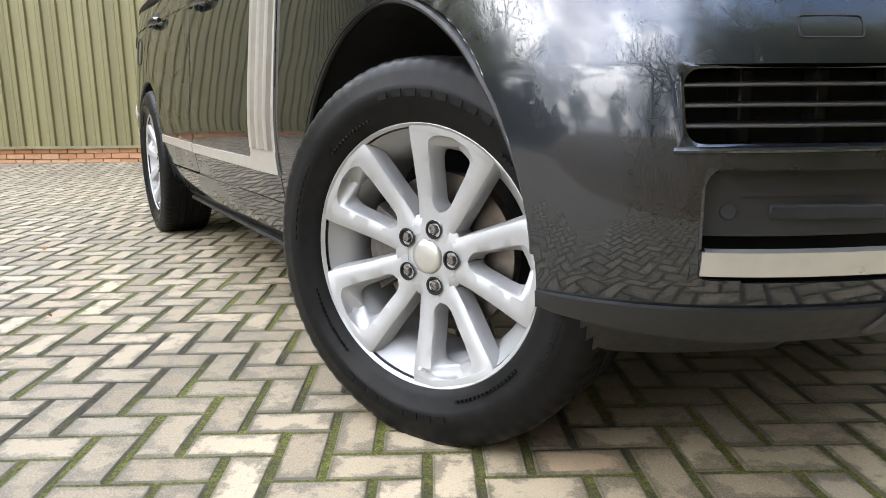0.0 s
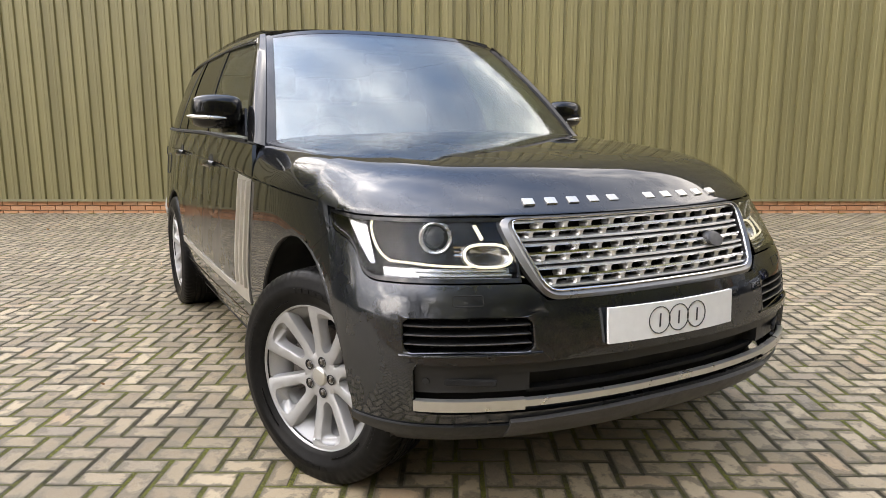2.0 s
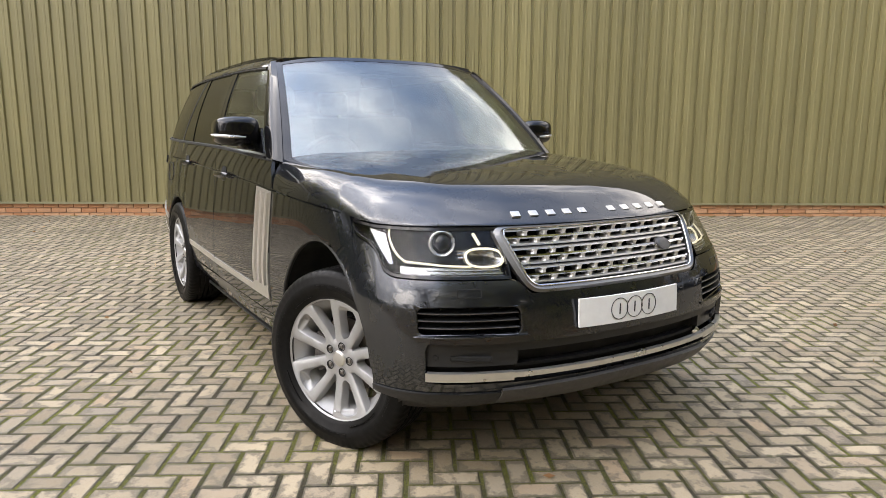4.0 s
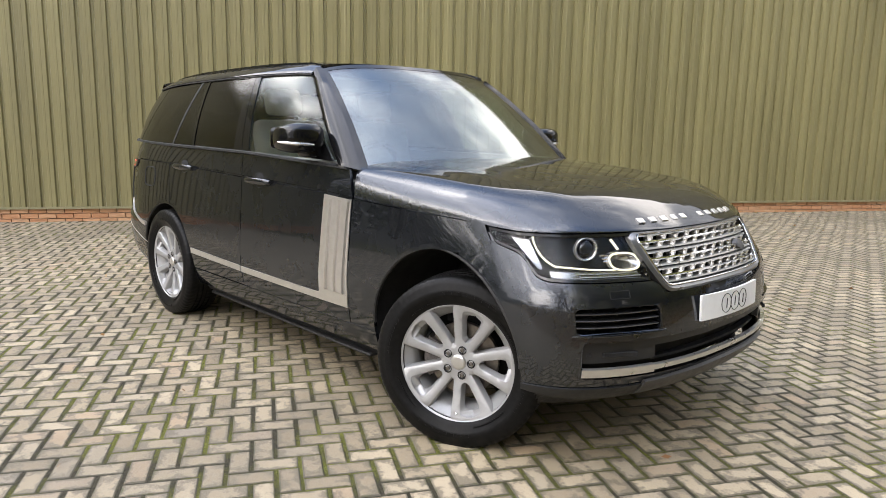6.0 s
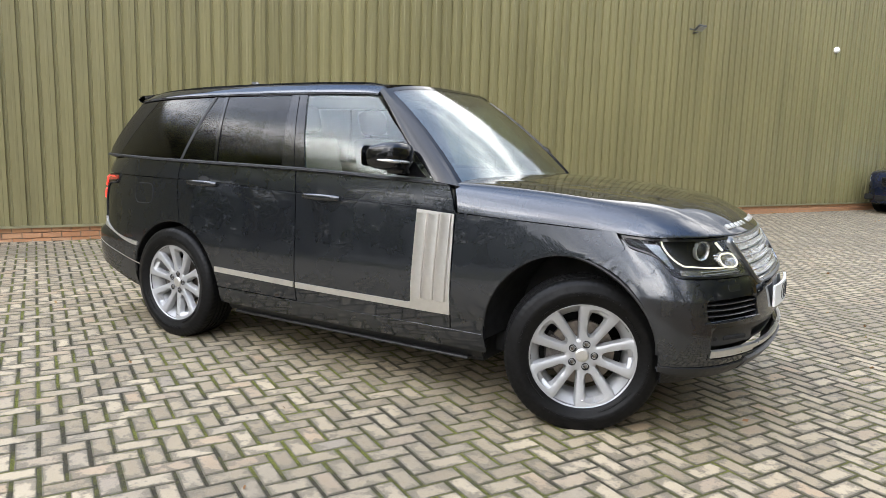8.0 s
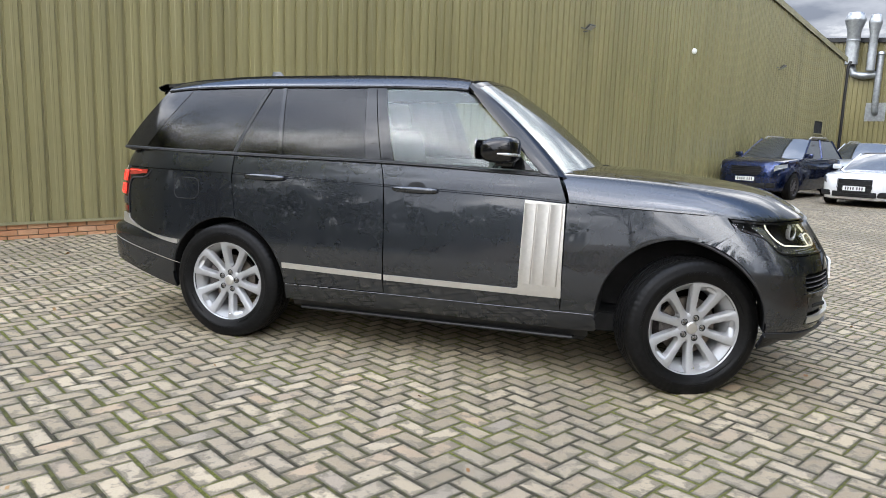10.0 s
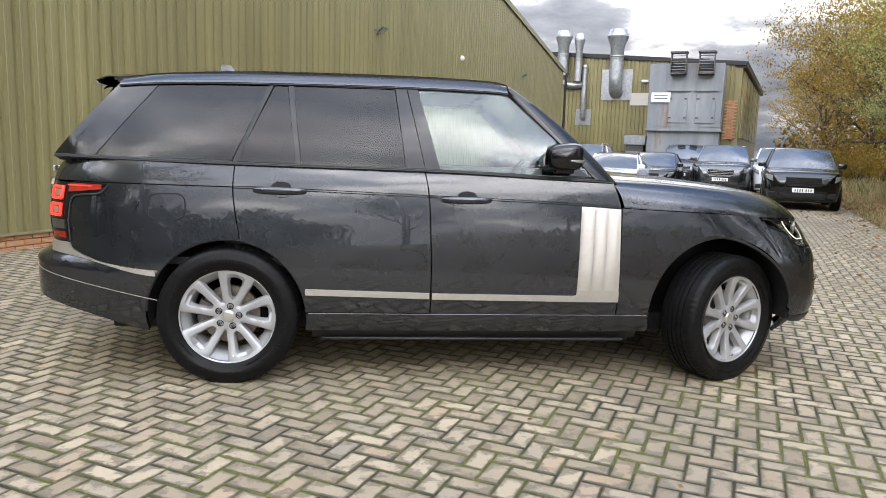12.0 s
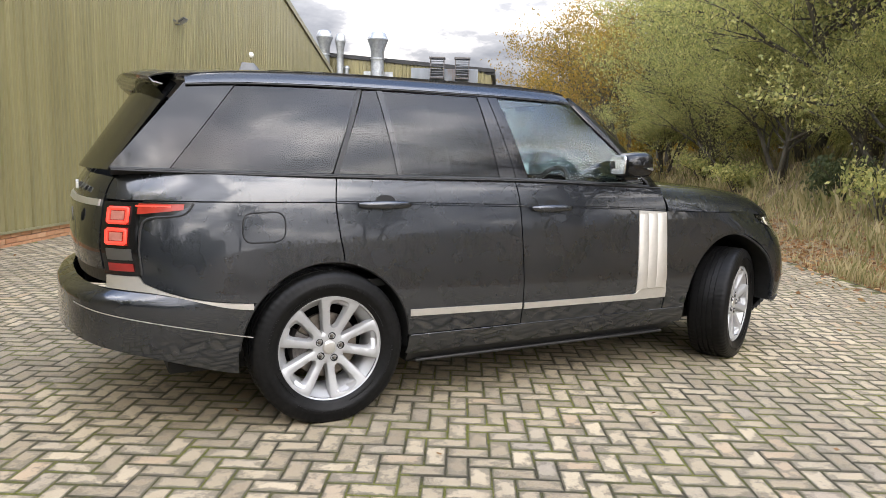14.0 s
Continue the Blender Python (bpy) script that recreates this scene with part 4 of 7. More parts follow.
# --- tailgate, rear glass, spoiler
def rear_point(k, h, out=0.0):
    """The sloping back: k -1 right to 1 left, h 0 foot to 1 head."""
    foot = Vector((lerp(-1.075, -0.962, abs(k) ** 2.2), 0.765 * k, 1.250))
    head = Vector((lerp(-0.745, -0.655, abs(k) ** 2.2), 0.640 * k, lerp(1.735, 1.660, abs(k) ** 2.5)))
    return foot.lerp(head, h) + Vector((-0.8, 0, 0.5)) * out


rows = [[rear_point(i / 20 * 2 - 1, j / 16) for j in range(17)] for i in range(21)]
rg = part("rear_window", thicken(grid_bm(rows), 0.006), TINT, car, "dark tinted rear window")
rg.visible_shadow = False
pair("rear_glass_trim", thicken(grid_bm([[rear_point(-1, j / 16, 0.002), rear_point(-0.93, j / 16, 0.003)] for j in range(17)]), 0.01), GLOSS_BLACK)
rows = []
for i in range(25):
    k = i / 24 * 2 - 1
    a = roof_point(0.0, abs(k) ** 0.9)
    a = Vector((a.x + 0.02, a.y * (1 if k < 0 else -1), a.z + 0.002))
    tip = Vector((lerp(-0.872, -0.775, abs(k) ** 3), 0.64 * k, lerp(1.722, 1.678, abs(k) ** 2.5)))
    rows.append([a, a.lerp(tip, 0.4) + Vector((0, 0, 0.012)), a.lerp(tip, 0.8) + Vector((0, 0, 0.008)), tip, tip + Vector((0.02, 0, -0.022)),
                 tip + Vector((0.06, 0, -0.030)), Vector((-0.74, 0.62 * k, tip.z - 0.045))])
part("spoiler", thicken(grid_bm(rows), 0.006), PAINT, car)
s_lamp = run_at(-0.927)


def round_panel(s0, s1, z0, z1, ns=40, nz=16, inset=0.0, thick=0.02, skip=None, zrows=None, srows=None):
    """A panel that follows the plan line round a corner."""
    ss = srows or [lerp(s0, s1, i / ns) for i in range(ns + 1)]
    rows = []
    for s in ss:
        a, b = z0(s), z1(s)
        zs = [lerp(a, b, v) for v in (zrows or [j / nz for j in range(nz + 1)])]
        rows.append([skin(s, z, inset) for z in zs])
    bm = grid_bm(rows, skip=skip)
    return bm if thick is None else thicken(bm, thick)


s_gate = run_at(-1.078)
bm = round_panel(s_gate, PLAN_LEN, const(0.80), const(1.252), 24, 20, thick=None)
both(bm)
bmesh.ops.remove_doubles(bm, verts=bm.verts[:], dist=0.001)
gate = part("tailgate", thicken(bm, 0.02), PAINT, car)
bm = round_panel(s_gate + 0.02, PLAN_LEN, const(1.085), const(1.115), 20, 3, inset=-0.010, thick=None)
both(bm)
part("tailgate_trim", thicken(bm, 0.012), CHAMPAGNE, gate, "satin silver strip across the tailgate")
# plain raised marks where the name and badge stand
for k in range(5):
    y = -0.50 + k * 0.062
    p = skin(run_at(-1.16), 1.17)
    part("letter_block", boxes([((-1.092, y, 1.150), (-1.078, y + 0.042, 1.182))], bevel=0.002), SILVER, gate)
bd = disc(0.032, 0, 20, 0.006, "Y")
bd.transform(Matrix.Translation((-1.107, -0.46, 1.03)) @ Matrix.Rotation(math.pi / 2, 4, "Z"))
part("badge", bd, GREY_TRIM, gate, "small oval badge")

# rear lamps: a tall block round the corner with a horizontal tongue
bm = round_panel(s_lamp + 0.004, s_gate - 0.004, lambda s: 0.782, lambda s: 1.108, 18, 16, inset=0.004)
rl = pair("rear_lamp", bm, GLOSS_BLACK, "smoked red rear lamp, lit")
bm = side_panel(lambda z: -0.921, lambda z: lerp(-0.79, -0.690, min(max((z - 1.05) / 0.055, 0), 1)), const(1.045), lambda x: crease_z(x) - 0.006, 20, 6, inset=-0.003, thick=0.012)
tongue = pair("lamp_tongue", bm, GLOSS_BLACK)
for side, (lamp, tg) in enumerate(zip(rl, tongue)):
    def on(bm):
        return bm if side == 0 else mirrored(bm)
    tg.parent = lamp
    for z0, z1 in ((1.008, 1.090), (0.915, 0.995)):
        bm = round_panel(s_lamp + 0.045, s_lamp + 0.158, const(z0), const(z1), 8, 6, inset=-0.002, thick=0.006)
        part("light_block", on(bm), RED_LENS, lamp, "glowing red lamp block")
        ring_s, ring_z = (s_lamp + 0.053, s_lamp + 0.150), (z0 + 0.010, z1 - 0.010)
        pts = [skin(s, z, -0.006) for s, z in ((ring_s[0], ring_z[0]), (ring_s[1], ring_z[0]), (ring_s[1], ring_z[1]), (ring_s[0], ring_z[1]))]
        path = []
        for a, b in zip(pts, pts[1:] + pts[:1]):
            path += [a.lerp(b, t) for t in (0.06, 0.3, 0.5, 0.7, 0.94)]
        part("light_ring", on(tube(path, 0.0085, 8, closed=True)), RED_GLOW, lamp, "lit red ring")
        part("light_core", on(round_panel(s_lamp + 0.068, s_lamp + 0.135, const(z0 + 0.022), const(z1 - 0.022), 4, 4, inset=-0.005, thick=0.004)), LAMP_CLEAR, lamp)
    part("reflector", on(round_panel(s_lamp + 0.03, s_lamp + 0.160, const(0.80), const(0.835), 6, 3, inset=-0.002, thick=0.006)), RED_LENS, lamp)
    part("reverse_lens", on(round_panel(s_lamp + 0.03, s_lamp + 0.160, const(0.850), const(0.900), 6, 4, inset=-0.002, thick=0.006)), SURROUND, lamp, "clear ribbed reversing lens")
    bm = side_panel(const(-0.94), const(-0.735), lambda x: lerp(1.056, 1.076, min(max((x + 0.94) / 0.2, 0), 1)), lambda x: crease_z(x) - 0.012, 14, 3, inset=-0.006, thick=0.006)
    part("tongue_lens", on(bm), AMBER_LENS, lamp, "red tongue lens")
    edge = [skin_x(x, z, -0.005) for x, z in ((-0.688, 1.106), (-0.702, 1.080), (-0.722, 1.060), (-0.752, 1.050), (-0.80, 1.046), (-0.86, 1.043), (-0.895, 1.036), (-0.912, 1.020), (-0.918, 0.99), (-0.921, 0.90), (-0.924, 0.785))]
    part("lamp_seal", on(tube(edge, 0.0055, 6)), RUBBER, lamp, "black seal round the lamp")
    bm = side_panel(const(-0.95), const(-0.80), lambda x: crease_z(x) - 0.025, lambda x: crease_z(x) - 0.019, 14, 2, inset=-0.0085, thick=0.004)
    part("tongue_glow", on(bm), RED_GLOW, lamp, "lit red strip")

# rear bumper with its satin strip
s_rb = run_at(-0.372)
rb_foot = spline((-1.21, 0.47), (-1.14, 0.485), (-1.0, 0.455), (-0.8, 0.40), (-0.52, 0.312), (-0.37, 0.270))
bm = round_panel(s_rb, PLAN_LEN, lambda s: rb_foot(plan_x(s)), lambda s: strip_foot(plan_x(s)) - 0.002, 70, 16, thick=None)
cut_arches(bm, 0.004)
for v in bm.verts:
    v.co.y = min(v.co.y, 0.0)
both(bm)
bmesh.ops.remove_doubles(bm, verts=bm.verts[:], dist=0.001)
rb = part("rear_bumper", thicken(bm, 0.03), PAINT, car)
for side in (0, 1):
    bm = round_panel(s_rb, run_at(-1.06), lambda s: strip_foot(plan_x(s)), lambda s: strip_z(plan_x(s)), 70, 3, inset=-0.008, thick=0.015)
    part("bumper_strip", bm if side == 0 else mirrored(bm), CHAMPAGNE, rb, "satin silver strip")
    bm = round_panel(s_rb, run_at(-1.12), lambda s: lerp(0.470, 0.640, (-0.37 - plan_x(s)) / 0.75), lambda s: lerp(0.474, 0.644, (-0.37 - plan_x(s)) / 0.75), 40, 1, inset=-0.001, thick=0.004)
    part("bumper_line", bm if side == 0 else mirrored(bm), CHAMPAGNE, rb, "thin pale line")
bm = round_panel(run_at(-0.95), PLAN_LEN, const(0.74), const(0.80), 20, 3, inset=0.02, thick=None)
both(bm)
part("bumper_ledge", thicken(bm, 0.03), TRIM_BLACK, rb)

# --- nose: bumper, grille, lamps
def s_at_y(y):
    """Along the plan line of the nose at half width y."""
    return float(np.interp(y, [plan_y(0.001 * k) for k in range(1150)], [0.001 * k for k in range(1150)]))


def s_where(x, z):
    """Along the plan line where the body stands at x at the height z."""
    return float(np.interp(-x, [-skin(0.005 * k, z).x for k in range(320)], [0.005 * k for k in range(320)]))


S_LAMP0, S_LAMP1 = s_at_y(0.512), s_where(3.158, 0.985)
lens_foot = spline((s_at_y(0.40), 0.812), (s_at_y(0.66), 0.815), (s_where(3.455, 0.82), 0.816), (s_where(3.405, 0.83), 0.828), (s_where(3.370, 0.86), 0.856), (s_where(3.340, 0.89), 0.890),
                   (s_where(3.300, 0.91), 0.915), (s_where(3.245, 0.93), 0.929), (s_where(3.190, 0.95), 0.947), (S_LAMP1, 0.982))


def nose_top(s):
    y = plan_y(s)
    if y < 0.440:
        return 0.760
    if y < 0.500:
        return lerp(0.760, 0.811, (y - 0.440) / 0.060)
    return lens_foot(min(s, S_LAMP1)) - 0.005


VENT_S = (s_at_y(0.485), s_at_y(0.832))
VENT_Z = (0.617, 0.722)
SLOT_S = s_at_y(0.816)
S_END = run_at(3.04)
ss = sorted(set([round(lerp(0, S_END, k / 110), 4) for k in range(111)] + [round(v, 4) for v in (*VENT_S, SLOT_S)]))
zs_fixed = [0.395, 0.41, 0.425, 0.437, 0.481, 0.52, 0.55, 0.575, 0.588, 0.60, 0.617, 0.64, 0.66, 0.68, 0.70, 0.722]
rows = []
for s in ss:
    top = nose_top(s)
    row = []
    s0 = run_at(3.42)

    def lean(z):
        return s if s < s0 else s + (run_at(lamp_seam(z) + GAP) - S_END) * (s - s0) / (S_END - s0)
    for z in zs_fixed:
        row.append(skin(s, z))
    for _ in range(6):
        top = nose_top(lean(top))
    for k in range(1, 13):
        z = lerp(0.722, top, k / 12)
        row.append(skin(lean(z), z))
    # the front seam against the wing leans
    rows.append(row)


def nose_skip(i, j):
    if j >= len(zs_fixed) - 1:
        return False
    s = (ss[i] + ss[i + 1]) / 2
    z0, z1 = zs_fixed[j], zs_fixed[j + 1]
    if VENT_S[0] < s < VENT_S[1] and z0 > 0.6169 and z1 < 0.7221:
        return True
    if s < SLOT_S and z0 >= 0.4809 and z1 <= 0.5881:
        return True
    if s < SLOT_S - 0.01 and z0 >= 0.4369 and z1 <= 0.4811:
        return True
    return False


bm = grid_bm(rows, skip=nose_skip)
cut_arches(bm)
both(bm)
bmesh.ops.remove_doubles(bm, verts=bm.verts[:], dist=0.0008)
nose_bumper = part("front_bumper", thicken(bm, 0.03), PAINT, car)
# sharp chin that runs along the foot of the bumper
bm = round_panel(0, run_at(3.33), lambda s: lerp(0.333, 0.378, min(max((s - 0.75) / 0.4, 0), 1)), const(0.3945), 60, 5, inset=-0.008, thick=None)
cut_arches(bm, 0.002)
both(bm)
part("bumper_chin", thicken(bm, 0.03), LIP_GREY, nose_bumper, "satin dark grey plastic lip")
bm = round_panel(s_at_y(0.56), run_at(3.45), lambda s: 0.270, lambda s: lerp(0.34, 0.385, min(max((s - 0.75) / 0.4, 0), 1)), 40, 4, inset=0.055, thick=None)
cut_arches(bm, 0.01)
bm = thicken(bm, 0.02)
other = mirrored(bm)
for b in (bm, other):
    part("air_deflector", b, TRIM_BLACK, nose_bumper, "black rubber air deflector")
bm = round_panel(0, s_at_y(0.555), lambda s: 0.345, lambda s: 0.418 - 0.012 * (s / 0.6) ** 2, 30, 5, inset=-0.016, thick=None)
both(bm)
part("skid_plate", thicken(bm, 0.02), GREY_TRIM, nose_bumper, "grey satin skid plate")
# bright strip, deeper at its ends
for y0, y1, zb, zt in ((0.0, 0.520, 0.457, 0.477), (0.520, 0.812, 0.447, 0.480)):
    bm = thicken(round_panel(s_at_y(y0), s_at_y(y1), const(zb), const(zt), 30, 4, inset=-0.004, thick=None), 0.02)
    other = mirrored(bm)
    for b in (bm, other):
        part("bumper_blade", b, SILVER, nose_bumper, "satin silver bumper blade")
# dark slot with its inner trim
bm = round_panel(0, s_at_y(0.85), const(0.43), const(0.61), 40, 4, inset=0.085, thick=None)
both(bm)
part("lower_intake", thicken(bm, 0.01), DARK, nose_bumper, "black lower air intake")
for y0, y1, z0, z1, ins in ((0.0, 0.812, 0.552, 0.589, 0.022), (0.50, 0.812, 0.498, 0.553, 0.025), (0.0, 0.5, 0.482, 0.494, 0.045)):
    bm = thicken(round_panel(s_at_y(y0), s_at_y(y1), const(z0), const(z1), 30, 4, inset=ins, thick=None), 0.03)
    other = mirrored(bm)
    for b in (bm, other):
        part("intake_trim", b, LIP_GREY, nose_bumper)
for side in (1, -1):
    bm = boxes([((-0.002, -0.075, -0.010), (0.01, 0.075, 0.010))], bevel=0.003)
    p = skin(s_at_y(0.67), 0.531, 0.026)
    bm.transform(Matrix.Translation((p.x + 0.003, p.y * side, p.z)) @ Matrix.Rotation(radians(-33) * side, 4, "Z"))
    part("tow_slot", bm, DARK, nose_bumper)
    p = skin(s_at_y(0.785), 0.532, 0.026)
    bm = disc(0.011, -0.003, 16, 0.006)
    bm.transform(Matrix.Translation((p.x + 0.001, p.y * side, p.z)) @ Matrix.Rotation(radians(45) * side if side == 1 else radians(135), 4, "Z"))
    part("parking_sensor", bm, DARK, nose_bumper)
    # corner vent: dark pocket and four blades
    def on(b):
        return b if side == 1 else mirrored(b)
    bm = round_panel(VENT_S[0] - 0.03, VENT_S[1] + 0.03, const(0.595), const(0.742), 24, 4, inset=0.07, thick=0.01)
    vent = part("corner_vent", on(bm), DARK, nose_bumper, "black corner vent with bright blades")
    for z in (0.644, 0.670, 0.696):
        rows = []
        for k in range(21):
            s = lerp(VENT_S[0] + 0.012, VENT_S[1] - 0.002, k / 20)
            a, b = skin(s, z, 0.010), skin(s, z + 0.002, 0.055)
            rows.append([a + Vector((0, 0, -0.003)), a + Vector((0, 0, 0.003)), b + Vector((0, 0, 0.004)), b + Vector((0, 0, -0.002))])
        part("vent_blade", on(grid_bm(rows, close_v=True)), TRIM_BLACK, vent)
        part("blade_edge", on(tube([skin(lerp(VENT_S[0] + 0.012, VENT_S[1] - 0.002, k / 20), z, 0.008) for k in range(21)], 0.0022, 6)), SURROUND, vent)
    part("vent_lip", on(tube([skin(lerp(VENT_S[0] - 0.02, VENT_S[1] + 0.01, k / 20), 0.616 - 0.003 * (k / 20), -0.001) for k in range(21)], 0.0045, 8)), PAINT, vent)
    for k in range(3):
        p = skin(lerp(VENT_S[0], VENT_S[1], (k + 0.6) / 3.4), 0.669, 0.062)
        b = boxes([((-0.012, -0.012, -0.05), (0.012, 0.012, 0.05))], bevel=0.003)
        b.transform(Matrix.Translation(p))
        part("vent_post", on(b), TRIM_BLACK, vent)
    # rounded rims of the vent and of the slot's outer end
    def dense2(poly, n=120):
        pts = [Vector(p) for p in poly]
        ls = [0.0]
        for a, b in zip(pts, pts[1:] + pts[:1]):
            ls.append(ls[-1] + (b - a).length)
        return [(float(np.interp(x, ls, [p.x for p in pts] + [pts[0].x])), float(np.interp(x, ls, [p.y for p in pts] + [pts[0].y]))) for x in np.linspace(0, ls[-1], n, endpoint=False)]
    va, vb, za, zb = VENT_S[0], VENT_S[1], VENT_Z[0], VENT_Z[1]
    outer_v = rounded([(va - 0.006, za - 0.006), (vb + 0.006, za - 0.006), (vb + 0.006, zb + 0.006), (va - 0.006, zb + 0.006)], 0.004, 7)
    inner_v = rounded([(va + 0.006, za + 0.004), (vb - 0.006, za + 0.004), (vb - 0.006, zb - 0.005), (va + 0.006, zb - 0.005)], 0.026, 7)
    rows = []
    for p, q in zip(outer_v, inner_v):
        rows.append([skin(p.x, p.y, 0.004), skin(p.x, p.y, -0.0012), skin(lerp(p.x, q.x, 0.7), lerp(p.y, q.y, 0.7), -0.0012), skin(q.x, q.y, 0.003), skin(q.x, q.y, 0.05)])
    part("vent_rim", on(grid_bm(rows, close_u=True)), PAINT, vent)
    path = [(SLOT_S - 0.14, 0.588), (SLOT_S - 0.05, 0.588)]
    path += [(SLOT_S - 0.032 + 0.026 * math.sin(t), 0.562 + 0.026 * math.cos(t)) for t in np.linspace(0, math.pi / 2, 7)]
    path += [(SLOT_S - 0.022 + 0.016 * math.cos(t), 0.456 - 0.014 * math.sin(t)) for t in np.linspace(0, math.pi / 2, 6)] + [(SLOT_S - 0.06, 0.442)]
    edge = [(SLOT_S - 0.14, 0.594), (SLOT_S - 0.05, 0.594)] + [(lerp(SLOT_S - 0.032, SLOT_S + 0.008, t), 0.594) for t in np.linspace(0, 1, 4)] + [(SLOT_S + 0.008, z) for z in (0.588, 0.578, 0.562)] + [(SLOT_S + 0.008, 0.456), (SLOT_S + 0.008, 0.446), (SLOT_S + 0.008, 0.438), (SLOT_S - 0.004, 0.436), (SLOT_S - 0.014, 0.436), (SLOT_S - 0.022, 0.436), (SLOT_S - 0.06, 0.436)]
    rows = [[skin(b[0], b[1], -0.0012), skin(lerp(a[0], b[0], 0.3), lerp(a[1], b[1], 0.3), -0.0012), skin(a[0], a[1], 0.003), skin(a[0], a[1], 0.045)] for a, b in zip(path, edge)]
    part("slot_rim", on(grid_bm(rows)), PAINT, nose_bumper)
    # headlamp washer cover: a thin outline
    cs, cz = s_at_y(0.668), 0.768
    ring = [skin(cs + a, cz + b, -0.0002) for a, b in [(q.x, q.y) for q in rounded([(-0.044, -0.014), (0.044, -0.014), (0.044, 0.014), (-0.044, 0.014)], 0.008)]]
    part("washer_cover", on(tube(ring, 0.0016, 5, closed=True)), DARK, nose_bumper)

# number plate: white plate carrying three plain rings
plate_rows = [[Vector((3.806 - 0.02 * (y / 0.26) ** 2 + (0.676 - z) * 0.05, y, z)) for z in (0.622, 0.64, 0.676, 0.71, 0.730)] for y in np.linspace(-0.262, 0.262, 13)]
number_plate = part("number_plate", thicken(grid_bm(plate_rows), 0.012), PLATE_WHITE, car, "white show plate with three plain ringed marks")
for k in range(3):
    y = (k - 1) * 0.078 + 0.0
    ring = [Vector((3.8075 - 0.02 * (yy / 0.26) ** 2 + (0.676 - zz) * 0.05, yy, zz)) for yy, zz in [(y + 0.041 * math.cos(2 * math.pi * t / 32), 0.676 + 0.041 * math.sin(2 * math.pi * t / 32)) for t in range(32)]]
    part("plate_ring", tube(ring, 0.0016, 5, closed=True), INK, number_plate)
    part("plate_mark", boxes([((3.8065, y - 0.0025, 0.655), (3.8085, y + 0.0025, 0.697))]), INK, number_plate)

# grille: surround, dark well, three louvres of slotted bars
def grille_point(y, z, inset=0.0):
    p = skin(s_at_y(abs(y)), z, inset)
    return Vector((p.x, y, z))


def grille_edge(z):
    return lerp(0.432, 0.484, (z - 0.785) / 0.205)


rows = [[grille_point(lerp(-1, 1, i / 30) * (grille_edge(z) + 0.01), z, 0.070) for z in np.linspace(0.765, 0.992, 8)] for i in range(31)]
grille = part("grille", thicken(grid_bm(rows), 0.01), DARK, car, "satin silver slotted grille")
outer = rounded([(-0.442, 0.760), (0.442, 0.760), (0.494, 0.862), (0.524, 0.990), (-0.524, 0.990), (-0.494, 0.862)], 0.05, 6)
inner = rounded([(-0.428, 0.786), (0.428, 0.786), (0.460, 0.880), (0.488, 0.984), (-0.488, 0.984), (-0.460, 0.880)], 0.035, 6)


def dense(poly, n=160):
    pts = [Vector(p) for p in poly]
    ls = [0.0]
    for a, b in zip(pts, pts[1:] + pts[:1]):
        ls.append(ls[-1] + (b - a).length)
    xs = np.linspace(0, ls[-1], n, endpoint=False)
    return [(float(np.interp(x, ls, [p.x for p in pts] + [pts[0].x])), float(np.interp(x, ls, [p.y for p in pts] + [pts[0].y]))) for x in xs]


rows = []
for (ay, az), (by, bz) in zip(dense(outer), dense(inner)):
    my, mz = (ay + by) / 2, (az + bz) / 2
    rows.append([grille_point(ay, az, 0.030), grille_point(ay, az, 0.002), grille_point(my, mz, -0.007), grille_point(by, bz, 0.004), grille_point(by, bz, 0.060)])
part("grille_surround", grid_bm(rows, close_u=True), SURROUND, grille, "satin silver grille surround")


def bar_strip(z, y0, y1, h=0.0045, ins=0.012, deep=0.03, n=40):
    rows = []
    for i in range(n + 1):
        y = lerp(y0, y1, i / n)
        a, b = grille_point(y, z, ins), grille_point(y, z + 0.004, ins + deep)
        rows.append([a + Vector((0, 0, -h)), a + Vector((0.002, 0, 0)), a + Vector((0, 0, h)), b + Vector((0, 0, h * 0.8)), b + Vector((0, 0, -h * 0.8))])
    return grid_bm(rows, close_v=True)


# inner bright bead of the surround
part("surround_bead", tube([grille_point(y, z, 0.001) for y, z in dense(inner, 120)], 0.0036, 8, closed=True), CHROME, grille)


def slot_block(h, deep=0.034):
    """The web between two slots: narrow at its waist, flared into the rails."""
    poly = [(-0.0165, -h), (-0.0095, -h * 0.35), (-0.0095, h * 0.35), (-0.0165, h), (0.0165, h), (0.0095, h * 0.35), (0.0095, -h * 0.35), (0.0165, -h)]
    rows = []
    for y, z in poly:
        rows.append([(-deep, y * 0.9, z), (-0.006, y * 1.0, z), (0.0, y * 0.82, z)])
    b = grid_bm(rows, close_u=True)
    b.verts.ensure_lookup_table()
    b.faces.new([b.verts[3 * k + 2] for k in range(8)])
    return b


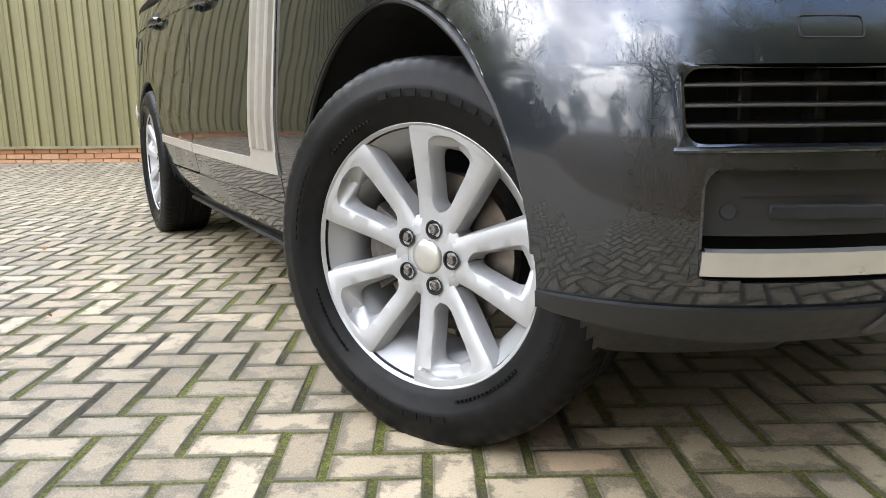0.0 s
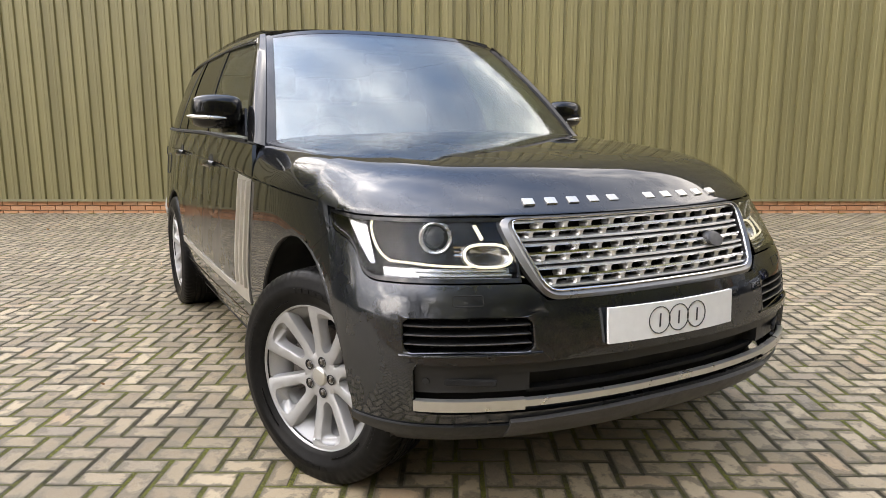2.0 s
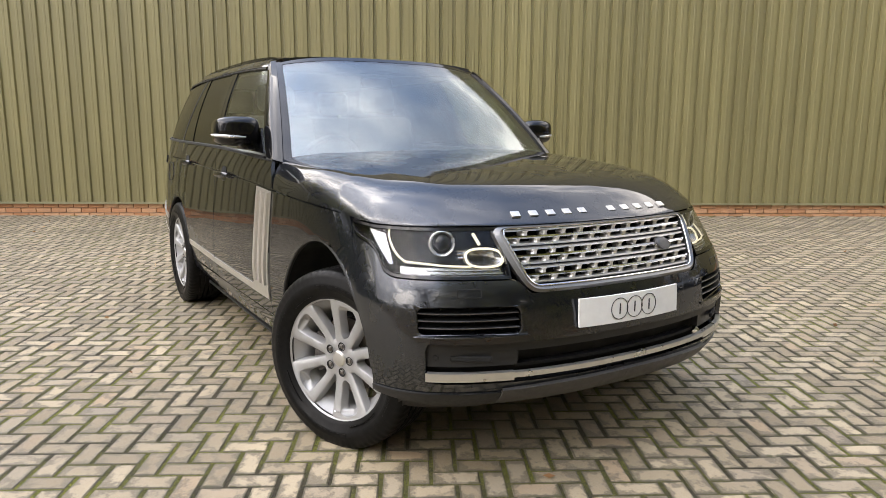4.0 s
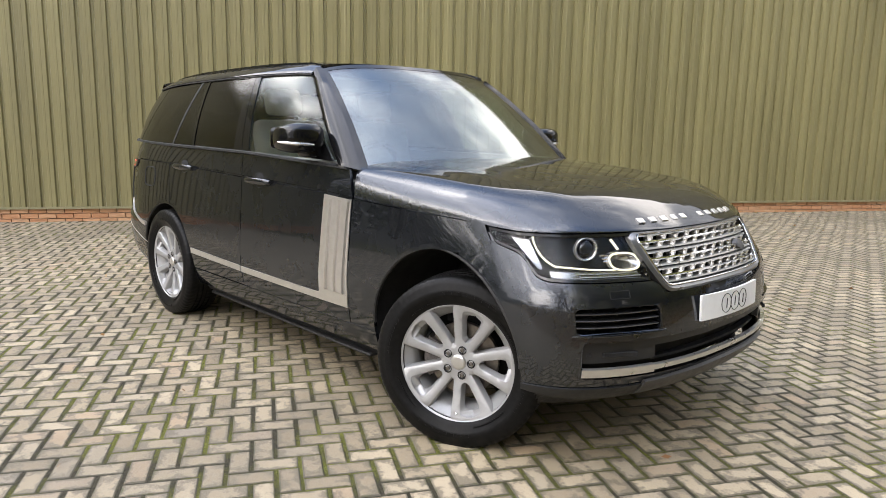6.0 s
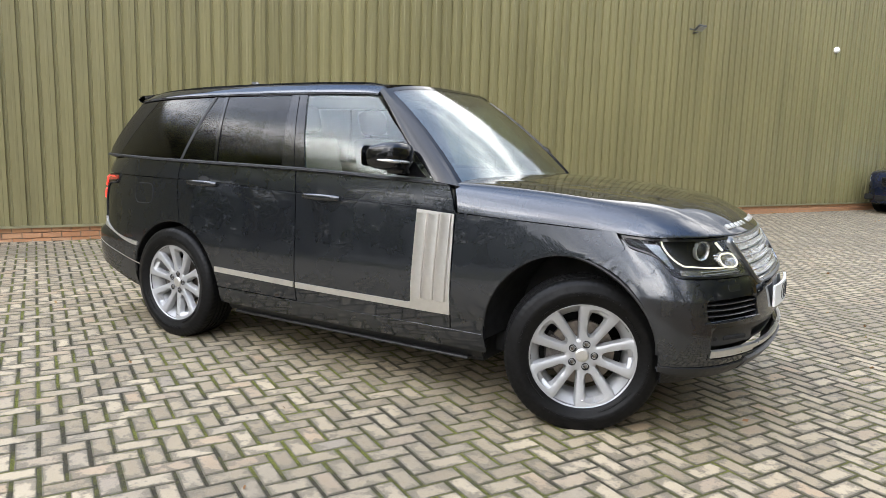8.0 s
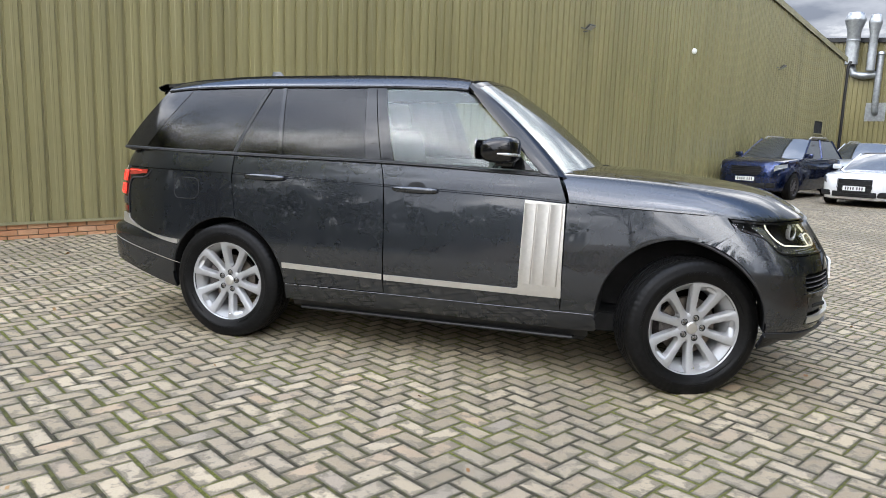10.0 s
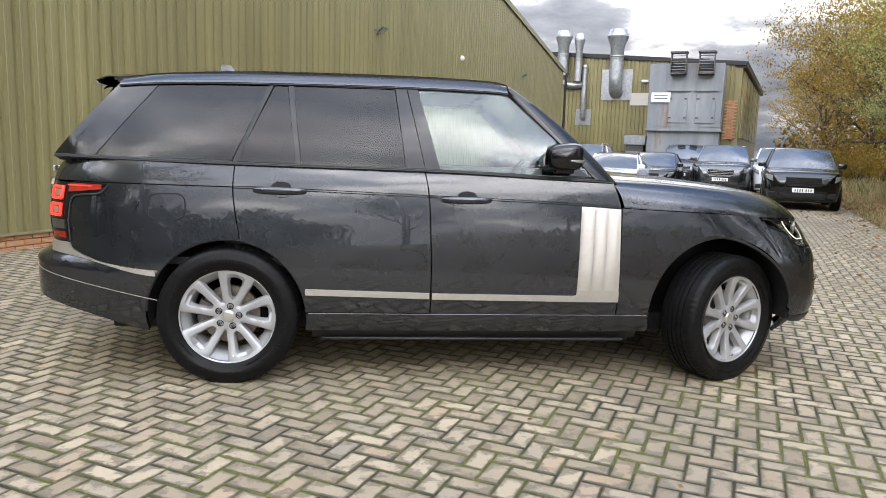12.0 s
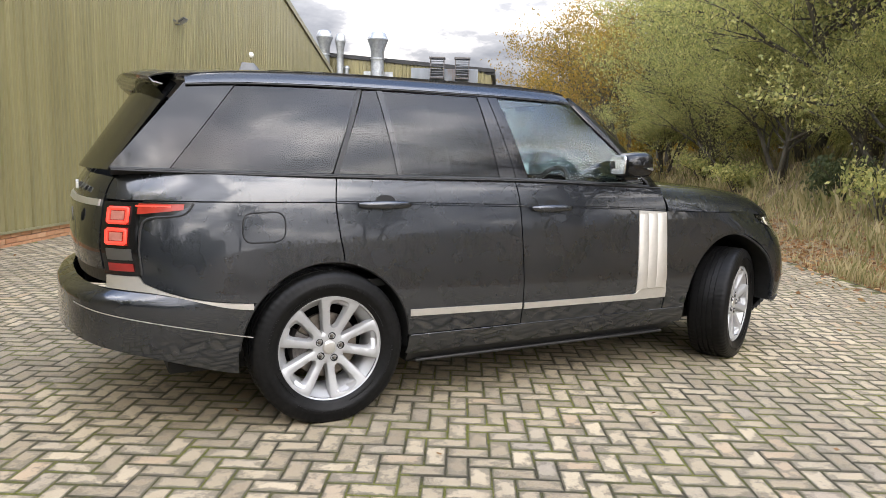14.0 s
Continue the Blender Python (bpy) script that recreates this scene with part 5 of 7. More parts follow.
for band in range(3):
    z = 0.820 + band * 0.0645
    e = grille_edge(z) - 0.004
    lv = part("louvre", bar_strip(z, -e, e, 0.0052), CHROME, grille)
    part("louvre_rail", bar_strip(z - 0.0245, -e + 0.006, e - 0.006, 0.0040), SILVER, lv)
    part("louvre_rail", bar_strip(z + 0.0245, -e - 0.004, e + 0.004, 0.0040), SILVER, lv)
    for row in (0, 1):
        zc = z + (0.0128 if row else -0.0128)
        n = 11
        for k in range(n + 1):
            y = lerp(-e, e, (k + (0.0 if row else 0.5)) / n)
            if abs(y) > e - 0.006:
                continue
            b = slot_block(0.0098)
            p = grille_point(y, zc, 0.012)
            b.transform(Matrix.Translation(p) @ Matrix.Rotation(-math.asin(max(-1, min(1, y))) * 0.5, 4, "Z") @ Matrix.Rotation(radians(10), 4, "Y"))
            part("louvre_web", b, SILVER, lv)
bd = bmesh.new()
rows = []
for t in range(32):
    a = 2 * math.pi * t / 32
    rows.append([grille_point(0.285 + 0.040 * math.cos(a) * q, 0.882 + 0.024 * math.sin(a) * q, i) for q, i in ((1.0, 0.02), (1.0, -0.001), (0.9, -0.005), (0.5, -0.006), (0.02, -0.006))])
part("badge", grid_bm(rows, close_u=True), GREY_TRIM, grille, "plain dark oval badge")
# ten plain blocks where the name stands on the bonnet's lip
for k in range(11):
    if k == 5:
        continue
    y = -0.395 + k * 0.079
    z = 1.030
    s = s_at_y(abs(y))
    best = min((bonnet_point(s, r / 400) for r in range(120)), key=lambda p: abs(p.z - z))
    q = min((bonnet_point(s, r / 400) for r in range(120)), key=lambda p: abs(p.z - z - 0.02))
    lean = math.atan2(best.x - q.x, 0.02)
    b = boxes([((-0.006, -0.0185, -0.0150), (0.0030, 0.0185, 0.0150))], bevel=0.0014)
    yaw = math.atan2(plan_y(s + 0.01) - plan_y(s), plan_x(s) - plan_x(s + 0.01))
    b.transform(Matrix.Translation((best.x, y, z)) @ Matrix.Rotation(-(math.pi / 2 - yaw) if y < 0 else (math.pi / 2 - yaw), 4, "Z") @ Matrix.Rotation(-lean, 4, "Y"))
    part("letter_block", b, SILVER, bonnet, "bright raised block")

# headlamps
for side in (1, -1):
    def on(b):
        return b if side == 1 else mirrored(b)

    def lens_top(s):
        return bonnet_edge(s) - 0.006
    n = 46
    bm = round_panel(S_LAMP0, S_LAMP1, lens_foot, lens_top, n, 14, inset=0.10, thick=0.01)
    hl = part("headlamp", on(bm), DARK, car, "clear headlamp, running light lit")
    ln = part("lens", on(round_panel(S_LAMP0, S_LAMP1, lens_foot, lens_top, n, 14, inset=0.002, thick=0.004)), LENS, hl, "clear lamp lens")
    ln.visible_shadow = False
    # black rim of the lens and walls of the housing
    for e in (lens_foot, lens_top):
        rows = []
        for k in range(n + 1):
            s = lerp(S_LAMP0, S_LAMP1, k / n)
            up = 0.011 if e is lens_foot else -0.009
            rows.append([skin(s, e(s), 0.0), skin(s, e(s) + up, 0.0005), skin(s, e(s) + up, 0.012), skin(s, e(s) + up * 0.2, 0.10)])
        part("lamp_rim", on(thicken(grid_bm(rows), 0.002)), GLOSS_BLACK, hl)
    rows = [[skin(S_LAMP0 + a, z, i) for a, i in ((0.0, 0.0), (0.006, 0.0), (0.012, 0.10))] for z in np.linspace(lens_foot(S_LAMP0), lens_top(S_LAMP0), 9)]
    part("lamp_rim", on(thicken(grid_bm(rows), 0.002)), GLOSS_BLACK, hl)
    # running light: sweeps down the outer side and along the foot
    def drl_path(off):
        p = []
        for s, z in ((s_where(3.336, 0.975), 0.975), (s_where(3.346, 0.95), 0.955), (s_where(3.366, 0.925), 0.928), (s_where(3.392, 0.90), 0.902), (s_where(3.420, 0.88), 0.882), (s_where(3.450, 0.866), 0.866), (s_at_y(0.76), 0.858),
                     (s_at_y(0.72), 0.855), (s_at_y(0.68), 0.854), (s_at_y(0.645), 0.853)):
            p.append(skin(s, z, off))
        return p
    part("running_light", on(tube(drl_path(0.026), 0.0038, 8)), DRL, hl, "lit white running light strip")
    for z, y0, y1 in ((0.8405, 0.545, 0.80), (0.829, 0.53, 0.79)):
        part("light_shelf", on(round_panel(s_at_y(y0), s_at_y(y1), const(z - 0.0016), const(z + 0.0016), 24, 1, inset=0.028, thick=0.03)), LAMP_GREY, hl)
    rows = []
    for k in range(13):
        t = k / 12
        s, z = lerp(s_where(3.31, 0.98), s_where(3.41, 0.86), t), lerp(0.982, 0.855, t)
        rows.append([skin(s + 0.004, z, 0.026), skin(s + 0.004 + lerp(0.086, 0.014, t), z, 0.018)])
    part("side_reflector", on(thicken(grid_bm(rows), 0.004)), LAMP_WHITE, hl)
    # inner ring light
    oval = [(math.copysign(0.073 * abs(math.cos(t)) ** 0.72, math.cos(t)), math.copysign(0.031 * abs(math.sin(t)) ** 0.8, math.sin(t))) for t in np.linspace(0, 2 * math.pi, 40, endpoint=False)]
    cs, cz = s_at_y(0.592), 0.882
    ring = [skin(cs + qx, cz + qz, 0.024) for qx, qz in oval]
    part("ring_light", on(tube(ring, 0.0046, 8, closed=True)), DRL, hl, "lit oval light ring")
    rows = [[skin(cs + qx * f, cz + qz * f, i) for f, i in ((1.20, 0.034), (1.10, 0.025), (0.94, 0.029), (0.7, 0.06), (0.02, 0.075))] for qx, qz in oval]
    part("reflector_bowl", on(thicken(grid_bm(rows, close_u=True), 0.002)), LAMP_WHITE, hl, "bright reflector bowl")
    part("lower_bezel", on(round_panel(s_at_y(0.535), s_where(3.44, 0.84), const(0.8225), const(0.8465), 30, 2, inset=0.034, thick=0.004)), LAMP_WHITE, hl, "bright ribbed bezel")
    part("running_light_tip", on(tube([skin(s_at_y(0.600), 0.926, 0.026), skin(s_at_y(0.606), 0.942, 0.028), skin(s_at_y(0.614), 0.964, 0.030)], 0.006, 8)), DRL, hl)
    for dz in (-0.012, 0.0, 0.012):
        part("reflector_fin", on(tube([skin(s_at_y(0.655), cz + 0.012 + dz, 0.03), skin(s_at_y(0.688), cz + 0.012 + dz, 0.03)], 0.0045, 6)), CHROME, hl)
    # projector
    c = skin(s_at_y(0.735), 0.930, 0.055)
    face = Matrix.Translation(c) @ Matrix.Rotation(radians(-28), 4, "Z") @ Matrix.Rotation(radians(-90), 4, "Z")
    b = revolve([(0.046, 0.0), (0.050, 0.012), (0.049, 0.022), (0.046, 0.024), (0.041, 0.021), (0.038, 0.014), (0.042, 0.0)], 40)
    b.transform(face)
    part("projector_ring", on(b), SILVER, hl)
    b = revolve([(0.0005, 0.030), (0.012, 0.029), (0.024, 0.024), (0.033, 0.014), (0.037, 0.0)], 32)
    b.transform(face)
    part("projector_lens", on(b), GLOSS_BLACK, hl, "dark projector lens")

# --- side vents with three blades, and the bright strip along the doors
gill_x0, gill_x1 = 2.020, 2.256
for side in (1, -1):
    def on(b):
        return b if side == 1 else mirrored(b)
    door = front_doors[0 if side == 1 else 1]
    plate = part("side_vent", on(side_panel(lambda z: gill_x0 - 0.012 * (1.04 - z) / 0.5, lambda z: gill_x1 + 0.004 * (1.04 - z) / 0.5, const(0.505), lambda x: crease_z(x) - 0.010, 10, 12, inset=-0.004, thick=0.01)), CHAMPAGNE, door, "satin silver three-blade vent panel")
    for k in range(3):
        a = lerp(gill_x0 + 0.004, gill_x1 - 0.004, k / 3)
        b = lerp(gill_x0 + 0.004, gill_x1 - 0.004, (k + 1) / 3) - 0.009
        rows = []
        for t in np.linspace(0.555, 1.026, 12):
            sh = -0.012 * (1.04 - t) / 0.5
            rows.append([skin_x(a + sh, t, -0.005), skin_x(lerp(a, b, 0.12) + sh, t, -0.009), skin_x(lerp(a, b, 0.8) + sh, t, -0.018), skin_x(b + sh, t, -0.017), skin_x(b + 0.003 + sh, t, -0.004)])
        part("vent_blade", on(grid_bm(rows)), CHAMPAGNE, plate)
    # strip
    low = side_panel(const(1.158), const(2.262), lambda x: 0.485 if x > 2.02 else lerp(0.494, 0.486, (x - 1.15) / 0.87), lambda x: lerp(0.529, 0.522, (x - 1.15) / 0.8) + (0.030 if x > 2.035 else 0.030 * max(0, (x - 2.0) / 0.035)), 60, 4, inset=-0.007, thick=0.012)
    part("door_strip", on(low), CHAMPAGNE, door, "satin silver strip along the door")
    part("door_strip", on(side_panel(const(0.440), const(1.142), lambda x: lerp(0.512, 0.496, (x - 0.44) / 0.7), lambda x: lerp(0.547, 0.531, (x - 0.44) / 0.7), 40, 4, inset=-0.007, thick=0.012)), CHAMPAGNE, rear_doors[0 if side == 1 else 1], "satin silver strip along the door")
    # fuel flap outline
    if side == 1:
        ring = [skin_x(q.x, q.y, -0.0004) for q in rounded([(-0.415, 0.920), (-0.213, 0.926), (-0.213, 1.066), (-0.415, 1.060)], 0.055, 6)]
        part("fuel_flap", tube(ring, 0.0038, 6, closed=True), DARK, rear_quarters[0], "fuel filler flap outline")
    # door handles
    for d, x0, x1, z in ((front_doors, 1.198, 1.484, 1.068), (rear_doors, 0.154, 0.442, 1.096)):
        rows = []
        for k in range(17):
            t = k / 16
            x = lerp(x0, x1, t)
            bow = math.sin(math.pi * t) ** 0.45 if 0 < t < 1 else 0
            c = skin_x(x, z, -0.012 - 0.026 * bow)
            h = 0.0195 * (0.6 + 0.4 * bow)
            rows.append([c + Vector((0, -0.010 * math.cos(2 * math.pi * j / 12) , h * math.sin(2 * math.pi * j / 12))) for j in range(12)])
        b = grid_bm(rows, close_v=True)
        b.verts.ensure_lookup_table()
        b.faces.new(b.verts[:12]); b.faces.new(b.verts[-12:])
        h = part("door_handle", on(b), PAINT, d[0 if side == 1 else 1])
        cx = lerp(x0, x1, 0.52)
        # flush black patch stands for the shade in the cup; no hollow is cut
        dome = [[skin_x(cx + 0.056 * q * math.cos(math.pi * t / 16), z + 0.004 + 0.044 * q * math.sin(math.pi * t / 16) ** 0.6, -0.0018) for t in range(17)] for q in (1.0, 0.55, 0.02)]
        part("handle_cup", on(grid_bm(dome)), DARK, h, "flat black patch drawn for the shaded hollow behind the handle")
        bowl = [skin_x(cx + 0.056 * math.cos(t), z - 0.004 - 0.036 * math.sin(t), -0.0003) for t in np.linspace(0.0, math.pi, 19)]
        part("cup_edge", on(tube(bowl, 0.0016, 5)), RUBBER, h)

    # mirror
    rows = []
    cx, cy, cz = 1.872, -1.000, 1.327
    for k in range(15):
        t = k / 14
        a = math.pi * t
        wx = 0.114 * math.sin(a) ** 0.34 if 0 < t < 1 else 0.0
        wz = 0.076 * math.sin(a) ** 0.30 if 0 < t < 1 else 0.0
        y = cy + 0.112 * math.cos(a) * -1
        ring = []
        for j in range(28):
            b = 2 * math.pi * j / 28
            ca, sa = math.cos(b), math.sin(b)
            px = math.copysign(abs(ca) ** 0.62, ca) * wx
            pz = math.copysign(abs(sa) ** 0.66, sa) * wz
            if px < 0:
                px *= 0.95
            ring.append((cx + px + 0.05 * (y - cy), y, cz + pz + (0.012 if pz > 0 else -0.004) * (px / 0.1)))
        rows.append(ring)
    b = grid_bm(rows, close_v=True)
    mir = part("door_mirror", on(b), GLOSS_BLACK, door, "black door mirror")
    pts = [Vector((1.985, -0.975, 1.298)), Vector((1.986, -1.02, 1.300)), Vector((1.970, -1.075, 1.303)), Vector((1.935, -1.112, 1.306)), Vector((1.885, -1.128, 1.309))]
    part("indicator", on(tube(pts, [0.004, 0.009, 0.010, 0.009, 0.004], 8)), SILVER, mir, "silver indicator strip")
    part("mirror_arm", on(boxes([((1.84, -0.99, 1.232), (1.95, -0.90, 1.272))], bevel=0.014, seg=2)), GLOSS_BLACK, mir)
    b = quad_patch((1.86, 1.222), (2.06, 1.214), (1.905, 1.345), (1.86, 1.345), nx=6, nz=6, out=0.005, thick=0.01)
    part("mirror_foot", on(b), GLOSS_BLACK, mir)
    pane = rounded([(-0.086, -0.056), (0.086, -0.056), (0.086, 0.056), (-0.086, 0.056)], 0.03, 5)
    b = grid_bm([[(q.x * f, d, q.y * f) for f, d in ((1.0, 0.006), (1.0, 0.0), (0.97, -0.001), (0.5, -0.001), (0.01, -0.001))] for q in pane], close_u=True)
    b.transform(Matrix.Translation((1.762, -1.008, 1.327)) @ Matrix.Rotation(-math.pi / 2 - radians(12), 4, "Z"))
    part("mirror_glass", on(b), CHROME, mir, "mirror glass")
    # wipers
for k, (y0, y1) in enumerate(((-0.62, 0.05), (-0.02, 0.60))):
    pts = [screen_point(lerp(y0, y1, t) / 0.80, 0.012 + 0.012 * math.sin(t * 3), 0.010) for t in (0, 0.25, 0.5, 0.75, 1)]
    wp = part("wiper", tube(pts, 0.0065, 6), TRIM_BLACK, ws, "black wiper")
    part("wiper_arm", tube([screen_point(y1 / 0.80, -0.03, 0.016), screen_point(lerp(y0, y1, 0.5) / 0.80, 0.022, 0.018)], [0.010, 0.006], 6), TRIM_BLACK, wp)

# --- wheels
TYRE_R, TYRE_W, RIM_R = 0.392, 0.262, 0.262


def tyre_mesh():
    prof, kind = [], []
    w = TYRE_W / 2
    side = [(RIM_R - 0.004, 0.098), (RIM_R + 0.006, 0.112), (RIM_R + 0.020, 0.121), (RIM_R + 0.045, 0.129), (RIM_R + 0.048, 0.1315), (RIM_R + 0.072, 0.1325), (RIM_R + 0.076, 0.1305),
            (RIM_R + 0.098, 0.126), (RIM_R + 0.108, 0.1215), (RIM_R + 0.118, 0.114), (RIM_R + 0.1255, 0.104)]
    for r, y in side:
        prof.append((r, -y)); kind.append("side" if r < RIM_R + 0.095 else "shoulder")
    ribs = [-0.090, -0.080, -0.056, -0.055, -0.046, -0.045, -0.022, -0.021, -0.012, -0.011, 0.011, 0.012, 0.021, 0.022, 0.045, 0.046, 0.055, 0.056, 0.080, 0.090]
    for n, y in enumerate(ribs):
        groove = any(a - 1e-6 <= y <= b + 1e-6 for a, b in ((-0.055, -0.046), (-0.021, -0.012), (0.012, 0.021), (0.046, 0.055)))
        prof.append((TYRE_R - 0.0025 * (y / 0.09) ** 2 - (0.007 if groove else 0), y)); kind.append("groove" if groove else "tread")
    for r, y in reversed(side):
        prof.append((r, y)); kind.append("side" if r < RIM_R + 0.095 else "shoulder")

    def bump(i, k):
        if kind[i] == "shoulder":
            return -0.0026 if k % 4 == 0 else 0
        if kind[i] == "tread":
            return -0.0035 if (k + int(abs(prof[i][1]) * 90)) % 4 == 0 and abs(prof[i][1]) > 0.03 else 0
        return 0
    bm = revolve(prof, 288, bump=bump)
    # the foot is pressed flat by the load, and the sidewall bulges over it
    for v in bm.verts:
        low = -0.377 - v.co.z
        if low > -0.03:
            v.co.y *= 1 + 0.06 * min(1, (low + 0.03) / 0.04)
        if low > 0:
            v.co.z = -0.377
    return bm


def rim_barrel():
    return revolve([(RIM_R - 0.004, -0.104), (RIM_R + 0.003, -0.110), (RIM_R + 0.0075, -0.1085), (RIM_R + 0.0085, -0.103), (RIM_R + 0.004, -0.098), (RIM_R + 0.004, 0.112), (RIM_R + 0.004, 0.118),
                    (RIM_R - 0.028, 0.104), (RIM_R - 0.048, 0.05), (RIM_R - 0.050, -0.02), (RIM_R - 0.044, -0.045), (RIM_R - 0.030, -0.066), (RIM_R - 0.014, -0.084), (RIM_R - 0.006, -0.097)], 96)


face_y = spline((0.03, -0.082), (0.075, -0.080), (0.12, -0.083), (0.18, -0.093), (0.235, -0.103), (0.262, -0.107))
# half angles, along the radius, of the closed pocket inside a pair of arms and of the open gap between pairs
pocket_lip = spline((0.050, 0.0), (0.096, 0.0), (0.100, 4.0), (0.107, 7.8), (0.118, 9.8), (0.15, 11.0), (0.20, 12.4), (0.230, 12.4), (0.241, 10.0), (0.247, 5.6), (0.2495, 0.0), (0.262, 0.0))
pocket_foot = spline((0.050, 0.0), (0.106, 0.0), (0.111, 4.0), (0.122, 6.8), (0.15, 8.3), (0.195, 9.6), (0.214, 8.6), (0.222, 5.5), (0.226, 0.0), (0.262, 0.0))
gap_lip = spline((0.050, 36.0), (0.068, 36.0), (0.074, 34.2), (0.086, 31.6), (0.11, 28.6), (0.15, 25.9), (0.20, 24.2), (0.246, 23.4), (0.262, 22.8))
gap_foot = spline((0.050, 36.0), (0.080, 36.0), (0.090, 33.8), (0.11, 31.0), (0.15, 28.0), (0.20, 26.2), (0.246, 25.2), (0.262, 24.8))


def spoke_mesh(sign):
    """One arm of a forked spoke, pointing along +z; sign leans it to one side of the fork."""
    rows = []
    stops = [0.050, 0.060, 0.068, 0.072, 0.076, 0.082, 0.088, 0.093, 0.096, 0.098, 0.100, 0.103, 0.107, 0.111, 0.115, 0.119, 0.124, 0.130, 0.138, 0.148, 0.160, 0.172, 0.184, 0.194,
             0.202, 0.208, 0.212, 0.216, 0.219, 0.222, 0.2245, 0.227, 0.231, 0.236, 0.241, 0.244, 0.247, 0.2485, 0.250, 0.254, 0.258, 0.2615]
    for r in stops:
        y, d = face_y(r), lerp(0.046, 0.034, (r - 0.05) / 0.21)
        ti, fi, to, fo = pocket_lip(r), pocket_foot(r), gap_lip(r), gap_foot(r)
        e = min(math.degrees(0.0025 / r), (to - ti) * 0.25)
        ei, eo = (e if ti > 0.2 else 0.0), (e if to < 35.8 else 0.0)
        sec = [(fi, d), (fi, d * 0.86), (lerp(fi, ti, 0.35), d * 0.60), (lerp(fi, ti, 0.75), d * 0.30), (ti, 0.0035), (ti + ei, 0.0008), (lerp(ti, to, 0.5), -0.0012),
               (to - eo, 0.0006), (to, 0.0028), (lerp(to, fo, 0.5), d * 0.45), (fo, d * 0.9), (fo, d)]
        rows.append([(r * math.sin(radians(t) * sign), y + dy, r * math.cos(radians(t) * sign)) for t, dy in sec])
    return grid_bm(rows, close_v=True)


NUT = plain("dull_steel_nut", (0.24, 0.22, 0.20), 0.28, metal=0.9, vary=0.15, scale=80)
WHEEL_DATA = {}


def wheel(name, at, label, turned=0):
    """A tyre on a forked ten-arm alloy wheel; its outer face looks to -y."""
    w = thing(name, "", "")
    w.parent = car
    w.matrix_world = at
    w["label"] = label
    roll = Matrix.Rotation(radians(turned), 4, "Y")

    def shared(key, make, material, parent, lab="", turn=None):
        if key not in WHEEL_DATA:
            WHEEL_DATA[key] = mesh_of(key, make(), material)
        ob = new(key.rstrip("0123456789"), WHEEL_DATA[key])
        ob.parent = parent
        if lab:
            ob["label"] = lab
        if turn is not None:
            ob.matrix_local = turn
        return ob
    tyre = shared("tyre", tyre_mesh, TYRE, w, "black rubber road tyre")
    # raised plain bars where the sidewall carries writing
    def letters():
        bm = bmesh.new()
        for start, count, step, h in ((58, 8, 6.2, 0.014), (238, 8, 6.2, 0.014), (148, 9, 3.6, 0.009), (328, 9, 3.6, 0.009), (20, 14, 2.1, 0.0051), (112, 12, 2.1, 0.0051), (200, 15, 2.1, 0.0051), (290, 16, 2.1, 0.0051)):
            for k in range(count):
                a = radians(start + k * step)
                wd = radians(step * 0.62) / 2
                r0 = (0.322 if h > 0.006 else 0.288) - h / 2
                vs = []
                for rr, aa in ((r0, a - wd), (r0, a + wd), (r0 + h, a + wd), (r0 + h, a - wd)):
                    vs.append((rr * math.cos(aa), rr * math.sin(aa)))
                y1 = -0.1338 if h > 0.006 else -0.1275
                top = [bm.verts.new((x, y1, z)) for x, z in vs]
                low = [bm.verts.new((x, y1 + 0.006, z)) for x, z in vs]
                bm.faces.new(top)
                for q in range(4):
                    bm.faces.new([top[q], low[q], low[(q + 1) % 4], top[(q + 1) % 4]])
        return bm
    tagged(shared("sidewall_lettering", letters, TYRE, tyre), kind="stuff")
    rim = shared("rim", rim_barrel, WHEEL, w, "silver alloy wheel with ten forked arms", turn=roll)
    for k in range(5):
        turn = Matrix.Rotation(radians(72 * k + 8), 4, "Y")
        shared("spoke1", lambda: spoke_mesh(1), WHEEL, rim, turn=turn).name = "spoke"
        shared("spoke2", lambda: spoke_mesh(-1), WHEEL, rim, turn=turn).name = "spoke"
        a = radians(72 * k + 8)
        shared("wheel_nut", lambda: revolve([(0.0005, -0.092), (0.0075, -0.092), (0.0105, -0.089), (0.0115, -0.070)], 6), NUT, rim,
               turn=Matrix.Translation((0.060 * math.sin(a), 0.004, 0.060 * math.cos(a))))
        shared("nut_well", lambda: revolve([(0.0195, -0.0830), (0.0165, -0.0832), (0.0150, -0.079), (0.012, -0.0785)], 20), DARK, rim,
               turn=Matrix.Translation((0.060 * math.sin(a), -0.0016, 0.060 * math.cos(a))))
    shared("hub_disc", lambda: revolve([(0.0005, -0.078), (0.040, -0.080), (0.078, -0.080), (0.086, -0.074), (0.088, -0.03), (0.0005, -0.03)], 60), WHEEL, rim)
    shared("hub_cap", lambda: revolve([(0.0005, -0.0885), (0.022, -0.088), (0.031, -0.0865), (0.0345, -0.083), (0.036, -0.079)], 40), SILVER, rim, "plain silver hub cap")
    bd = shared("brake_disc", lambda: revolve([(0.06, -0.02), (0.165, -0.02), (0.165, 0.008), (0.06, 0.008)], 48), STEEL, w, "worn steel brake disc")
    shared("brake_hub", lambda: revolve([(0.0005, -0.045), (0.07, -0.04), (0.085, -0.02), (0.085, 0.03)], 32), CAST, bd)

